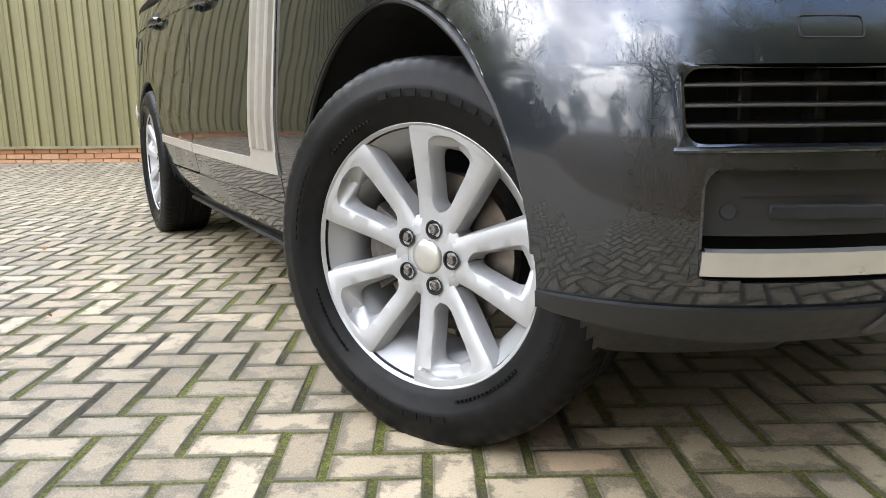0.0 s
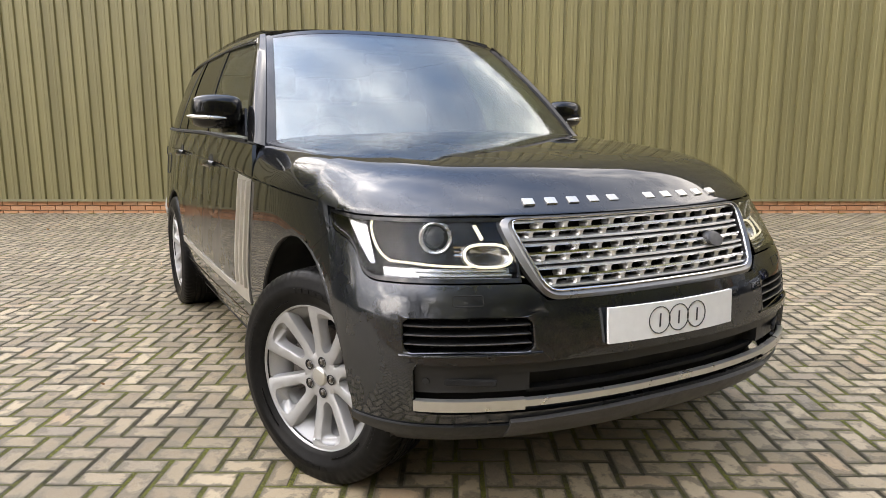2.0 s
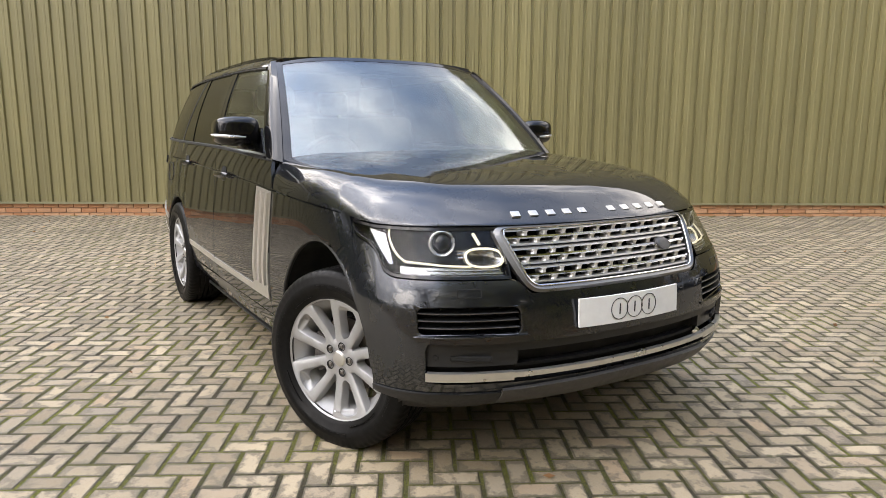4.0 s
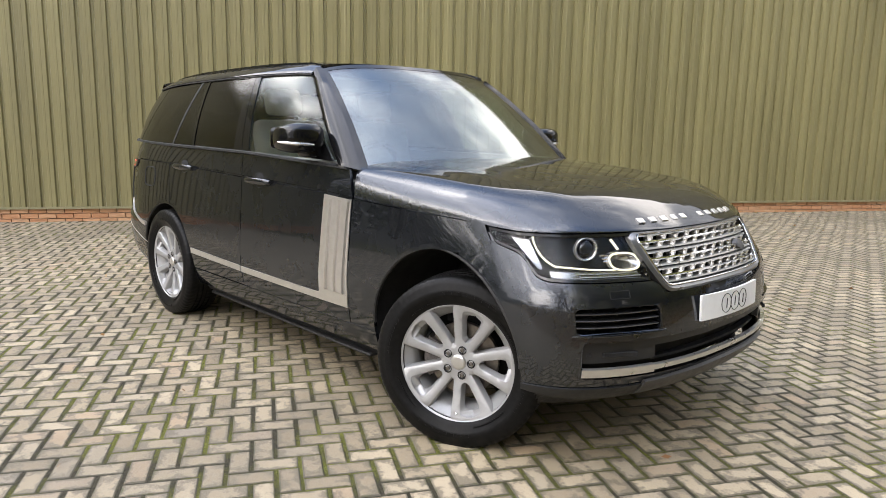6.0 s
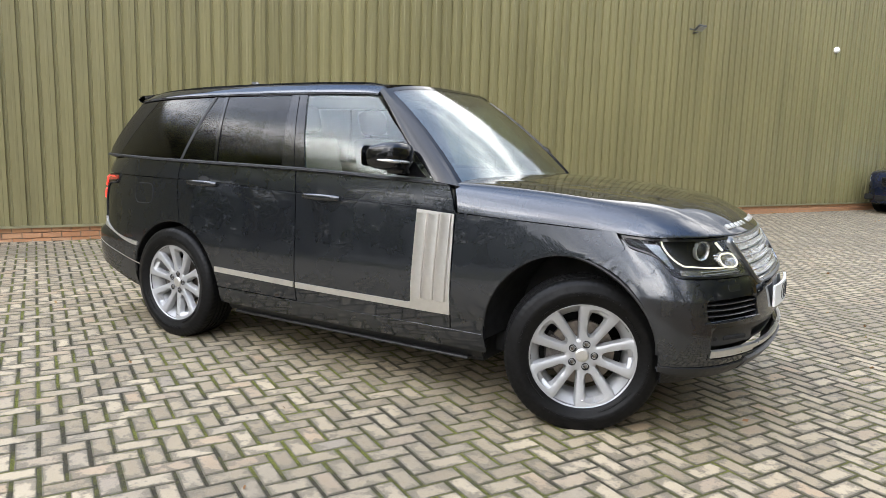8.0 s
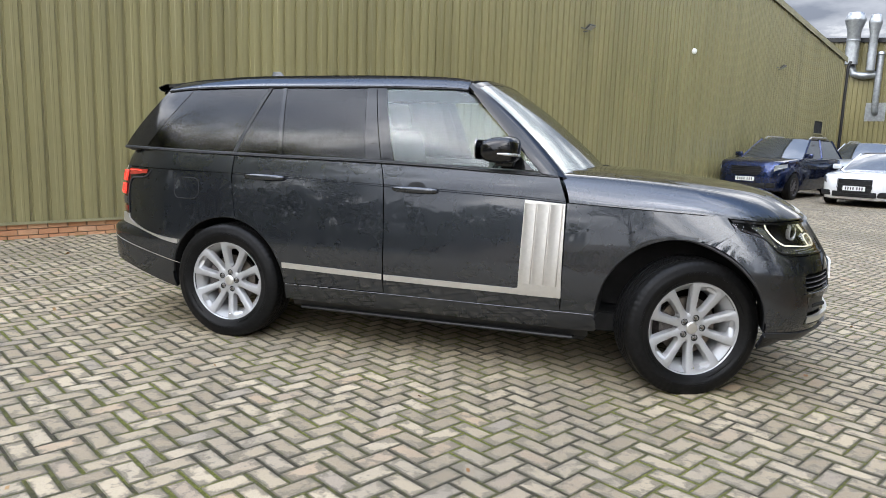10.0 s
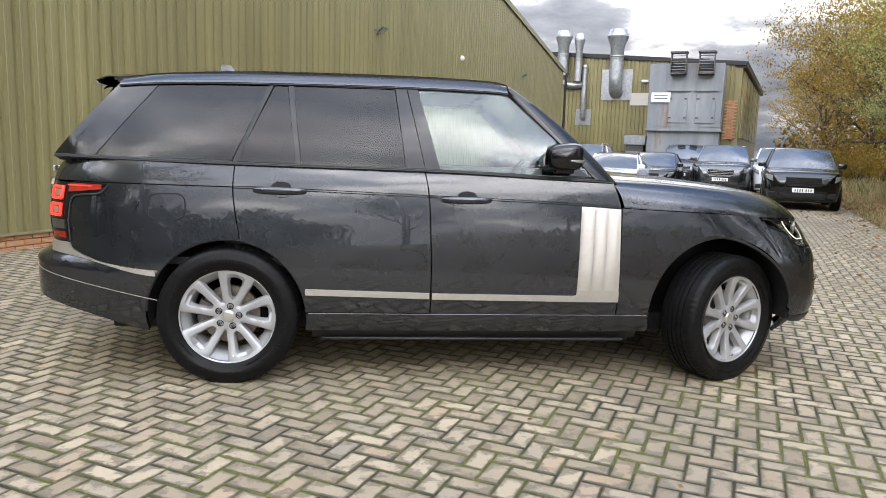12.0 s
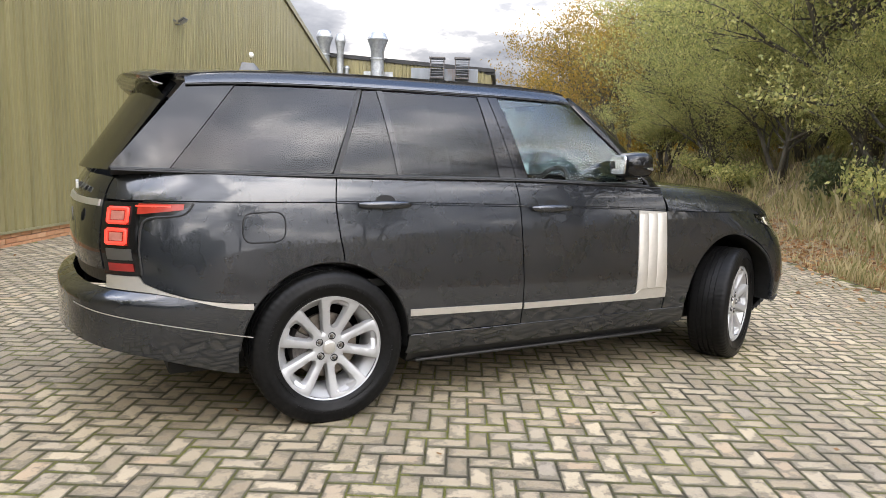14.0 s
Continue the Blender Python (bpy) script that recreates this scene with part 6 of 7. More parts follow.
    def caliper():
        rows = []
        for k in range(9):
            a = radians(150 + 62 * k / 8)
            rows.append([(r * math.cos(a), y, r * math.sin(a)) for r, y in ((0.10, -0.045), (0.178, -0.045), (0.185, -0.02), (0.185, 0.03), (0.10, 0.03))])
        b = grid_bm(rows, close_v=True)
        b.verts.ensure_lookup_table()
        b.faces.new(b.verts[:5]); b.faces.new(b.verts[-5:])
        return b
    shared("brake_caliper", caliper, CAST, w, "grey cast brake caliper")
    shared("valve", lambda: tube([(0.05, -0.100, -0.228), (0.048, -0.125, -0.215)], [0.005, 0.0035], 8), CHROME, rim)
    return w


STEER = radians(25)
for x, y, z, a, turned in ((0.010, -0.864, 0.379, 0, 4), (2.962, -0.824, 0.377, STEER, 10), (0.010, 0.862, 0.379, math.pi, 15), (2.91, 0.845, 0.377, math.pi + STEER, 70)):
    m = Matrix.Translation((x, y, z)) @ Matrix.Rotation(a, 4, "Z")
    wheel("wheel", m, "road wheel with silver alloy rim" + (", steered" if a not in (0, math.pi) else ""), turned)

# --- cabin: pale seats, dark dash, wheel
def seat(x, y, wide=0.50):
    st = thing("seat", "", "")
    st.parent = car
    st["label"] = "cream leather seat"
    part("seat_base", boxes([((x - 0.26, y - wide / 2, 0.72), (x + 0.26, y + wide / 2, 0.90))], bevel=0.05, seg=3), LEATHER, st)
    m = Matrix.Translation((x - 0.24, y, 0.88)) @ Matrix.Rotation(radians(-14), 4, "Y")
    part("seat_back", boxes([((-0.07, -wide / 2, -0.05), (0.07, wide / 2, 0.56))], bevel=0.05, seg=3, m=m), LEATHER, st)
    part("headrest", boxes([((-0.055, -0.13, 0.60), (0.055, 0.13, 0.78))], bevel=0.04, seg=3, m=m), LEATHER, st)


seat(1.12, -0.40), seat(1.12, 0.40)
seat(0.18, -0.42), seat(0.18, 0.42)
part("dashboard", boxes([((1.75, -0.80, 0.95), (2.22, 0.80, 1.16))], bevel=0.05, seg=3), DASH, car, "black dashboard")
part("cabin_floor", boxes([((-0.9, -0.86, 0.66), (2.25, 0.86, 0.70))]), DASH, car)
bm = boxes([((-0.65, -0.64, 1.675), (1.45, 0.64, 1.69))])
part("headliner", bm, HEADLINER, car, "pale roof lining")
for side in (1, -1):
    bm = boxes([((0.50, -0.885, 0.70), (2.2, -0.865, 1.13)), ((-0.5, -0.850, 0.88), (2.2, -0.830, 1.215))], bevel=0.005)
    part("door_card", bm if side == 1 else mirrored(bm), LEATHER, car, "cream leather door lining")
m = Matrix.Translation((1.70, -0.40, 1.13)) @ Matrix.Rotation(radians(-62), 4, "Y")
ring = [m @ Vector((0.185 * math.cos(2 * math.pi * t / 32), 0.185 * math.sin(2 * math.pi * t / 32), 0)) for t in range(32)]
sw = part("steering_wheel", tube(ring, 0.016, 8, closed=True), DASH, car, "black leather steering wheel")
part("wheel_boss", boxes([((-0.07, -0.17, -0.02), (0.05, 0.17, 0.02)), ((-0.06, -0.06, -0.03), (0.06, 0.06, 0.03))], bevel=0.012, m=m), DASH, sw)
bm = boxes([((1.52, -0.11, 1.60), (1.55, 0.11, 1.66))], bevel=0.012)
part("rear_view_mirror", bm, DASH, car, "black rear view mirror")

# ------------------------------------------------------------------ fittings on the cladding wall
def at_site(u, v, z, turn=0.0):
    return SITE @ Matrix.Translation((u, v, z)) @ Matrix.Rotation(turn, 4, "Z")


LAMP_GREY = plain("lamp_housing_grey", (0.09, 0.09, 0.088), 0.4, metal=0.5)
LAMP_GLASS = plain("lamp_front", (0.45, 0.46, 0.46), 0.12, coat=0.8)
WHITE_PLASTIC = plain("white_plastic", (0.75, 0.75, 0.72), 0.4)
for u, z in ((12.1, 3.92), (22.9, 4.05)):
    fl = thing("floodlight", "small grey floodlight on a bracket on the wall", "floodlight", "wall floodlights", at=at_site(u, 0.0, z) @ Matrix.Scale(0.74, 4))
    part("bracket", boxes([((-0.16, 0.03, -0.03), (0.02, 0.06, 0.01)), ((-0.02, 0.03, -0.12), (0.02, 0.20, -0.09))], bevel=0.004), LAMP_GREY, fl)
    m = Matrix.Translation((0.08, 0.22, 0.02)) @ Matrix.Rotation(radians(35), 4, "X")
    part("housing", boxes([((-0.15, -0.11, -0.03), (0.15, 0.11, 0.03))], bevel=0.012, m=m), LAMP_GREY, fl)
    part("lamp_glass", boxes([((-0.13, -0.09, -0.036), (0.13, 0.09, -0.031))], m=m), LAMP_GLASS, fl)
cam_dome = part("wall_lamp", revolve([(0.0005, 0.10), (0.05, 0.085), (0.075, 0.05), (0.08, 0.0)], 20), WHITE_PLASTIC)
cam_dome.matrix_world = at_site(17.15, 0.03, 3.95)
tagged(cam_dome, "small round white lamp on the cladding wall", "wall lamp")
vent = thing("wall_vent", "dark recessed vent in the olive cladding", "vent", at=at_site(27.0, 0.0, 2.25))
part("frame", boxes([((-0.48, 0.0, 0.22), (0.48, 0.07, 0.27)), ((-0.48, 0.0, -0.27), (0.48, 0.07, -0.22)), ((-0.48, 0.0, -0.22), (-0.43, 0.07, 0.22)), ((0.43, 0.0, -0.22), (0.48, 0.07, 0.22))]), FLASHING, vent)
part("opening", boxes([((-0.43, 0.02, -0.22), (0.43, 0.045, 0.22))]), DARK, vent)
pipe = part("downpipe", tube([(0, 0, 0.1), (0, 0, 2.5), (0, 0, 4.6), (0.05, 0.06, 4.85)], 0.055, 10), TRIM_BLACK)
pipe.matrix_world = at_site(WALL_END + 0.08, 0.12, 0)
tagged(pipe, "black downpipe at the corner of the green wall", "downpipe")
# roof and far side of the green building
bm = bmesh.new()
ridge = roof_at(RIDGE_U)
corners = [(-13, roof_at(-13)), (RIDGE_U, ridge), (WALL_END + 0.1, roof_at(WALL_END))]
f = [bm.verts.new(site(u, -0.25, z + 0.03)) for u, z in corners]
b = [bm.verts.new(site(u, -28, z + 0.03)) for u, z in corners]
for k in range(2):
    bm.faces.new([f[k], f[k + 1], b[k + 1], b[k]])
roof_g = part("roof_green", bm, FLASHING, smooth=0)
tagged(roof_g, "pitched steel roof of the green building", "roof", kind="structure")
side = part("wall_east", boxes([((WALL_END - 0.2, -28, 0), (WALL_END, -0.26, 5.0))], m=SITE), CLAD, smooth=0)
tagged(side, "olive side wall of the green building", "wall", kind="structure")

# ------------------------------------------------------------------ the far building with its plant
FAR_U = 34.0


def far_top(v):
    """The low unit's roofline falls towards its far corner."""
    return lerp(6.20, 5.62, (v + 1.0) / 8.3)


def slab(corners, u0, u1):
    """A wall between u0 and u1 whose (v, z) outline is given."""
    b = bmesh.new()
    a, c = [[b.verts.new(site(u, v, z)) for v, z in corners] for u in (u0, u1)]
    b.faces.new(a)
    b.faces.new(list(reversed(c)))
    for k in range(len(corners)):
        j = (k + 1) % len(corners)
        b.faces.new([a[k], c[k], c[j], a[j]])
    return b


far = part("wall_far", slab([(-9, 0), (7.3, 0), (7.3, far_top(7.3)), (-9, far_top(-9))], FAR_U + 0.03, FAR_U + 0.3), CLAD_FAR, smooth=0)
tagged(far, "yellowed olive cladding wall of a low industrial unit", "wall", kind="structure")
for k in range(16):
    v0 = -9 + k
    one = cladding_sheet(v0, 5, 0.3, lambda v: far_top(v) - 0.02, pitch=0.2)
    one.transform(SITE @ Matrix.Translation((FAR_U, 0, 0)) @ Matrix.Rotation(math.pi / 2, 4, "Z") @ Matrix.Diagonal((1, 1, 1, 1)))
    part("cladding_sheet", one, CLAD_FAR, far, smooth=30)
part("coping", slab([(-9, far_top(-9) - 0.02), (7.42, far_top(7.42) - 0.02), (7.42, far_top(7.42) + 0.17), (-9, far_top(-9) + 0.17)], FAR_U - 0.12, FAR_U + 0.5), TRIM_BLACK, far, "dark roof coping", smooth=0)
# the side wall splays outwards as it recedes, in alternate pale and dark bays under a dark eave
SPLAY = Matrix.Translation((FAR_U + 0.3, 7.3, 0)) @ Matrix.Rotation(radians(3.2), 4, "Z")
CLAD_PALE = make_cladding("pale_bay_panel", (0.33, 0.27, 0.13))
part("side_wall", boxes([((0, -0.25, 0), (16, 0, 5.55))], m=SITE @ SPLAY), CLAD_FAR, far, smooth=0)
part("eave", boxes([((-0.3, -0.25, 5.5), (16, 0.22, 5.78))], m=SITE @ SPLAY), TRIM_BLACK, far, "dark eave", smooth=0)
for k in range(6):
    part("bay_panel", boxes([((0.5 + k * 2.5, 0.0, 2.3), (2.6 + k * 2.5, 0.06, 5.45))], m=SITE @ SPLAY), CLAD_PALE if k == 0 else CLAD_FAR, far, smooth=0)
for k in range(24):
    for j in range(2):
        ob = new("brick", me_b)
        ob.parent = far
        ob.matrix_world = at_site(FAR_U - 0.02, 6.75 + j * 0.23 + 0.11 * (k % 2), 2.2 + k * 0.075, -math.pi / 2)
far_roof = part("roof_far", slab([(-9, far_top(-9) - 0.1), (7.3, far_top(7.3) - 0.1), (7.3, far_top(7.3)), (-9, far_top(-9))], FAR_U, FAR_U + 16), TRIM_BLACK, smooth=0)
tagged(far_roof, "flat dark roof of the low industrial unit", "roof", kind="structure")

GALV = plain("galvanised_steel", (0.36, 0.375, 0.385), 0.38, metal=0.75, vary=0.22, scale=8)


def make_weathered_grey():
    n = Nodes("weathered_grey_steel")
    c = n.ramp(n.noise(1.5, 6, 0.6, stretch=(1.2, 1.2, 0.25)), (0.3, (0.17, 0.185, 0.20)), (0.7, (0.27, 0.285, 0.30)))
    rust = n.range(n.noise(1.1, 6, 0.65, stretch=(1.6, 1.6, 0.22)), 0.60, 0.72, 0, 0.8)
    n.color(n.mix(rust, c, (0.22, 0.085, 0.03)))
    n.set(Roughness=0.55, Metallic=0.3)
    return n.m


GREY_STEEL = make_weathered_grey()


def flue(u, v, z0, z1, r, plate=True):
    f = thing("flue", "galvanised steel extractor flue with a flared cowl", "flue", "roof flues", at=at_site(u, v, z0))
    h = z1 - z0
    part("flue_pipe", revolve([(r, 0), (r, h * 0.30), (r * 1.05, h * 0.30), (r * 1.05, h * 0.33), (r, h * 0.33), (r, h * 0.62), (r * 1.05, h * 0.63), (r * 1.05, h * 0.66), (r, h * 0.66)], 20, "Z"), GALV, f)
    part("cowl", revolve([(r, h * 0.62), (r * 1.1, h * 0.68), (r * 1.55, h * 0.84), (r * 1.6, h * 0.86), (r * 1.2, h * 0.99), (r * 1.1, h), (r * 0.9, h * 0.9)], 20, "Z"), GALV, f)
    part("clamp_ring", revolve([(r * 1.02, h * 0.45), (r * 1.1, h * 0.455), (r * 1.1, h * 0.475), (r * 1.02, h * 0.48)], 20, "Z"), GALV, f)
    if plate:
        part("elbow", tube([(0, 0, 0.02), (0.02, 0, -0.30), (0.18, 0, -0.50), (0.36, 0, -0.55)], r * 0.98, 16), GALV, f)
        part("wall_plate", boxes([((0.40, -0.75, -0.95), (0.42, 0.75, 0.55))]), GALV, f)
    return f


flue(FAR_U - 0.48, 1.55, 4.95, 7.35, 0.33)
flue(FAR_U - 0.4, -1.15, 5.2, 7.4, 0.27, False)
flue(FAR_U - 0.4, -0.35, 4.9, 7.25, 0.17, False)
dt = thing("duct", "galvanised duct elbow down the yellowed wall", "duct", at=at_site(FAR_U - 0.18, -0.05, 0))
part("pipe", tube([(0, 0, 5.6), (0, 0, 4.2), (0, 0, 3.35), (0.05, 0, 3.15), (0.16, 0, 3.1)], 0.13, 14), GALV, dt)
part("cap", revolve([(0.0005, 5.75), (0.12, 5.72), (0.17, 5.6), (0.14, 5.55)], 16, "Z"), GALV, dt)
part("side_duct", tube([(0, -0.1, 4.75), (0, -0.6, 4.7), (0, -1.0, 4.8), (0.1, -1.15, 5.2)], 0.16, 12), GALV, dt)
part("wall_plate", boxes([((0.14, -0.4, 2.75), (0.16, 0.4, 3.55))]), GALV, dt)
vb = part("vent_board", boxes([((FAR_U - 0.06, 2.25, 3.75), (FAR_U - 0.02, 3.2, 4.35))], m=SITE), plain("pale_board", (0.50, 0.47, 0.40), 0.6))
tagged(vb, "pale louvred board on the yellowed wall", "vent board")
ws_l = part("bulkhead_lamp", boxes([((FAR_U - 0.18, 2.75, 4.85), (FAR_U - 0.03, 3.1, 4.98))], bevel=0.03, m=SITE), WHITE_PLASTIC)
tagged(ws_l, "small white bulkhead lamp high on the wall", "lamp")

plant = thing("plant_unit", "weathered grey steel plant housing raised on the wall", "plant unit", at=at_site(32.2, 3.35, 0))
part("housing", boxes([((0, 0, 2.55), (1.75, 3.25, 5.52))], bevel=0.02), GREY_STEEL, plant)
part("base", boxes([((0.15, 0.05, 0.0), (1.75, 3.2, 2.5))]), GREY_STEEL, plant)
part("floor_rail", boxes([((-0.04, -0.04, 2.48), (1.75, 3.29, 2.60)), ((-0.03, -0.03, 2.68), (1.7, 3.28, 2.73))]), GREY_STEEL, plant)
for v in (0.72, 1.95, 3.2):
    part("seam", boxes([((-0.025, v - 0.03, 2.6), (0.0, v + 0.03, 5.52))]), GREY_STEEL, plant)
for v in (0.92, 2.12):
    hatch = part("hatch", boxes([((-0.045, v, 2.85), (-0.005, v + 0.85, 4.15))], bevel=0.012), GREY_STEEL, plant)
    for z in (3.05, 3.9):
        part("hinge", boxes([((-0.08, v + 0.02, z), (-0.045, v + 0.16, z + 0.06))]), CAST, hatch)
        part("latch", boxes([((-0.09, v + 0.70, z), (-0.045, v + 0.80, z + 0.08))]), CAST, hatch)
    part("drip_rail", boxes([((-0.10, v - 0.1, 4.28), (0.0, v + 0.95, 4.33))]), GREY_STEEL, hatch)
    cowl = part("intake_cowl", boxes([((-0.52, v + 0.02, 5.0), (0.05, v + 0.70, 5.06)), ((-0.52, v + 0.02, 5.0), (-0.0, v + 0.06, 5.95)), ((-0.52, v + 0.66, 5.0), (-0.0, v + 0.70, 5.95)), ((-0.56, v - 0.02, 5.93), (0.02, v + 0.74, 6.0))]), CAST, plant, "dark louvred intake cowl")
    for k in range(7):
        part("louvre", boxes([((-0.50, v + 0.06, 5.08 + k * 0.12), (-0.30, v + 0.66, 5.10 + k * 0.12))], m=Matrix.Identity(4)), GREY_STEEL, cowl)
sign = thing("notice", "white notice with unreadable grey lines", "notice", at=at_site(32.15, 3.5, 4.0))
part("board", boxes([((-0.05, 0.0, -0.22), (-0.02, 0.85, 0.22))]), WHITE_PLASTIC, sign)
for k in range(2):
    part("text_bar", boxes([((-0.056, 0.12, 0.05 - k * 0.12), (-0.051, 0.72, 0.09 - k * 0.12))]), LAMP_GREY, sign)
unit = part("cabinet", boxes([((32.6, 2.3, 1.80), (33.6, 3.3, 2.25))], bevel=0.02, m=SITE), GALV)
tagged(unit, "grey galvanised cabinet on the roof beside the plant", "cabinet")
part("cabinet_stand", boxes([((32.7, 2.4, 0.0), (33.5, 3.2, 1.8))], m=SITE), CAST, unit)

# ------------------------------------------------------------------ parked cars
SMOKE = plain("car_glass_dark", (0.020, 0.024, 0.028), 0.04, coat=1.0, vary=0.05)
SMOKE.node_tree.nodes["Principled BSDF"].inputs["Coat IOR"].default_value = 2.1
LAMP_CLEAR = plain("lamp_clear", (0.55, 0.57, 0.58), 0.10, metal=0.6, coat=1.0)


def parked_car(name, label, paint, u, v, length, width, height, style, rails=False, turn=0.0):
    """A car nose towards -u. Local axes: x to the nose, y to its left."""
    c = thing(name, label, "car", "cars parked in the yard", at=SITE @ Matrix.Translation((u, v, 0)) @ Matrix.Diagonal((1, -1, 1, 1)) @ Matrix.Rotation(math.pi + turn, 4, "Z"))
    c.matrix_world = Matrix.Translation(site(u, v)) @ Matrix.Rotation(ANG + math.pi + turn, 4, "Z")
    L, W, H = length / 2, width / 2, height
    suv = style == "suv"
    belt = H * (0.665 if suv else 0.66)
    hood = H * (0.655 if suv else 0.63)
    low = 0.24 if suv else 0.17
    top_front = spline((-L, belt * 0.97), (-L * 0.3, belt), (L * 0.32, belt * 0.985), (L * 0.5, hood), (L * 0.85, hood * 0.93), (L * 0.97, hood * 0.82), (L, hood * 0.66))
    plan = spline((-L, W * 0.70), (-L * 0.94, W * 0.90), (-L * 0.6, W), (L * 0.55, W), (L * 0.86, W * 0.90), (L * 0.97, W * 0.74), (L, W * 0.60))
    r_w = 0.365 if suv else 0.32
    axles = (-L * 0.575, L * 0.605)
    rows = []
    for i in range(61):
        x = lerp(-L, L, i / 60)
        w, t = plan(x), top_front(x)
        end = min((L - abs(x)) / 0.10, 1)
        lo = lerp(low + 0.22, low, max(end, 0) ** 0.5)
        arch = 0.0
        for a in axles:
            d = abs(x - a)
            if d < r_w + 0.07:
                arch = max(arch, r_w * 0.93 + math.sqrt((r_w + 0.07) ** 2 - d * d))
        side_lo = max(lo, arch)
        mid = lerp(side_lo, t, 0.55)
        row = [(0, lo)] + [(w * 0.72, lo), (w * 0.93, max(lo + 0.02, side_lo)), (w * 0.985, max(side_lo + 0.02, lerp(lo, t, 0.3))), (w, max(mid, side_lo + 0.03)), (w * 0.985, lerp(mid, t, 0.6)), (w * 0.955, t - 0.03), (w * 0.90, t), (w * 0.5, t + 0.022), (0, t + 0.03)]
        rows.append([(x, y, z) for y, z in row])
    bm = grid_bm(rows)
    both(bm)
    bmesh.ops.remove_doubles(bm, verts=bm.verts[:], dist=0.001)
    bmesh.ops.holes_fill(bm, edges=[e for e in bm.edges if len(e.link_faces) == 1], sides=0)
    body = part("body", bm, paint, c, smooth=35)
    # cabin
    xr, xs, xt, xb = L * (0.34 if suv else 0.30), -L * (0.02 if suv else 0.10), -L * (0.72 if suv else 0.45), -L * (0.93 if suv else 0.78)
    wb, wt = W * 0.905, W * 0.70

    def cab(x, z, k=1.0):
        q = (z - belt) / (H - belt)
        return lerp(wb, wt, min(max(q, 0), 1)) * k
    foot = [(xr, belt - 0.04), (xs + 0.02, H - 0.05), (lerp(xs, xt, 0.5), H), (xt, H - 0.05), (xb, belt)]
    rows = []
    for x, z in foot:
        w = cab(x, z)
        rows.append([(x, -w, z), (x, -w * 0.5, z + 0.012), (x, 0, z + 0.016), (x, w * 0.5, z + 0.012), (x, w, z)])
    curved = []
    for k in range(7):
        t = k / 6
        x, z = lerp(foot[0][0], foot[1][0], t), lerp(foot[0][1], foot[1][1], t) + 0.035 * 4 * t * (1 - t)
        w = cab(x, lerp(belt, H, t)) * 0.985
        curved.append([(x + 0.11 * (1 - (j / 6) ** 2) - 0.02, w * j / 6, z + 0.03 * (1 - (j / 6) ** 2)) for j in range(-6, 7)])
    part("windscreen", thicken(grid_bm(curved), 0.01, (0, 0, 0.8)), SMOKE, c, "dark reflecting windscreen")
    rr = []
    for k in range(9):
        x = lerp(xs + 0.02, xt, k / 8)
        z = H - 0.05 + 0.05 * math.sin(math.pi * k / 8) ** 0.7 if 0 < k < 8 else H - 0.05
        w = wt + 0.015
        rr.append([(x, -w, z - 0.02), (x, -w * 0.9, z + 0.005), (x, 0, z + 0.018), (x, w * 0.9, z + 0.005), (x, w, z - 0.02)])
    part("roof", thicken(grid_bm(rr), 0.03, (0, 0, 0.8)), paint if style != "soft" else RUBBER, c, "black fabric roof" if style == "soft" else "")
    part("rear_window", thicken(grid_bm(rows[3:5]), 0.01, (0, 0, 0.8)), SMOKE, c)
    for sgn in (1, -1):
        pts = [(xr - 0.06, belt - 0.02), (xs - 0.02, H - 0.07), (xt + 0.02, H - 0.07), (xb + 0.08, belt)]
        g = bmesh.new()
        g.faces.new([g.verts.new((x, sgn * cab(x, z), z)) for x, z in pts])
        part("side_glass", thicken(g, 0.012, (0, 0, 0.8)), SMOKE, c)
        for a, b in (((xr, belt - 0.03), (xs + 0.01, H - 0.05)), ((lerp(xr, xb, 0.46), belt), (lerp(xs, xt, 0.42), H - 0.05)), ((xb, belt), (xt, H - 0.05))):
            part("pillar", tube([(a[0], sgn * cab(*a), a[1]), (b[0], sgn * cab(*b), b[1])], 0.026, 8), paint, c)
        mx = L * 0.30
        mi = part("door_mirror", boxes([((mx - 0.06, sgn * W * 0.93 - 0.02, belt + 0.00), (mx + 0.06, sgn * W * 0.93 + 0.20 * (1 if sgn > 0 else 0) + (0 if sgn > 0 else 0.0), belt + 0.14))] if sgn > 0 else [((mx - 0.06, -W * 0.93 - 0.20, belt), (mx + 0.06, -W * 0.93 + 0.02, belt + 0.14))], bevel=0.035, seg=2), paint, c)
        # headlamp
        rows_l = []
        for k in range(7):
            t = k / 6
            x = L * lerp(0.965, 0.80, t ** 1.4)
            y = sgn * plan(x) * 0.995
            zz = hood * lerp(0.76, 0.83, t)
            hh = lerp(0.080, 0.050, t)
            rows_l.append([(x + 0.012, y * lerp(0.98, 1.0, t) + sgn * 0.006, zz - hh), (x + 0.018, y + sgn * 0.010, zz), (x - 0.01, y + sgn * 0.002, zz + hh)])
        part("headlamp", thicken(grid_bm(rows_l), 0.012, (0, 0, 0.6)), LAMP_CLEAR, c, "clear headlamp")
        bm = boxes([((L * 0.955, sgn * W * 0.70 - 0.13, low + 0.10), (L * 0.992, sgn * W * 0.70 + 0.10, low + 0.24))], bevel=0.02)
        part("side_intake", bm, DARK, c)
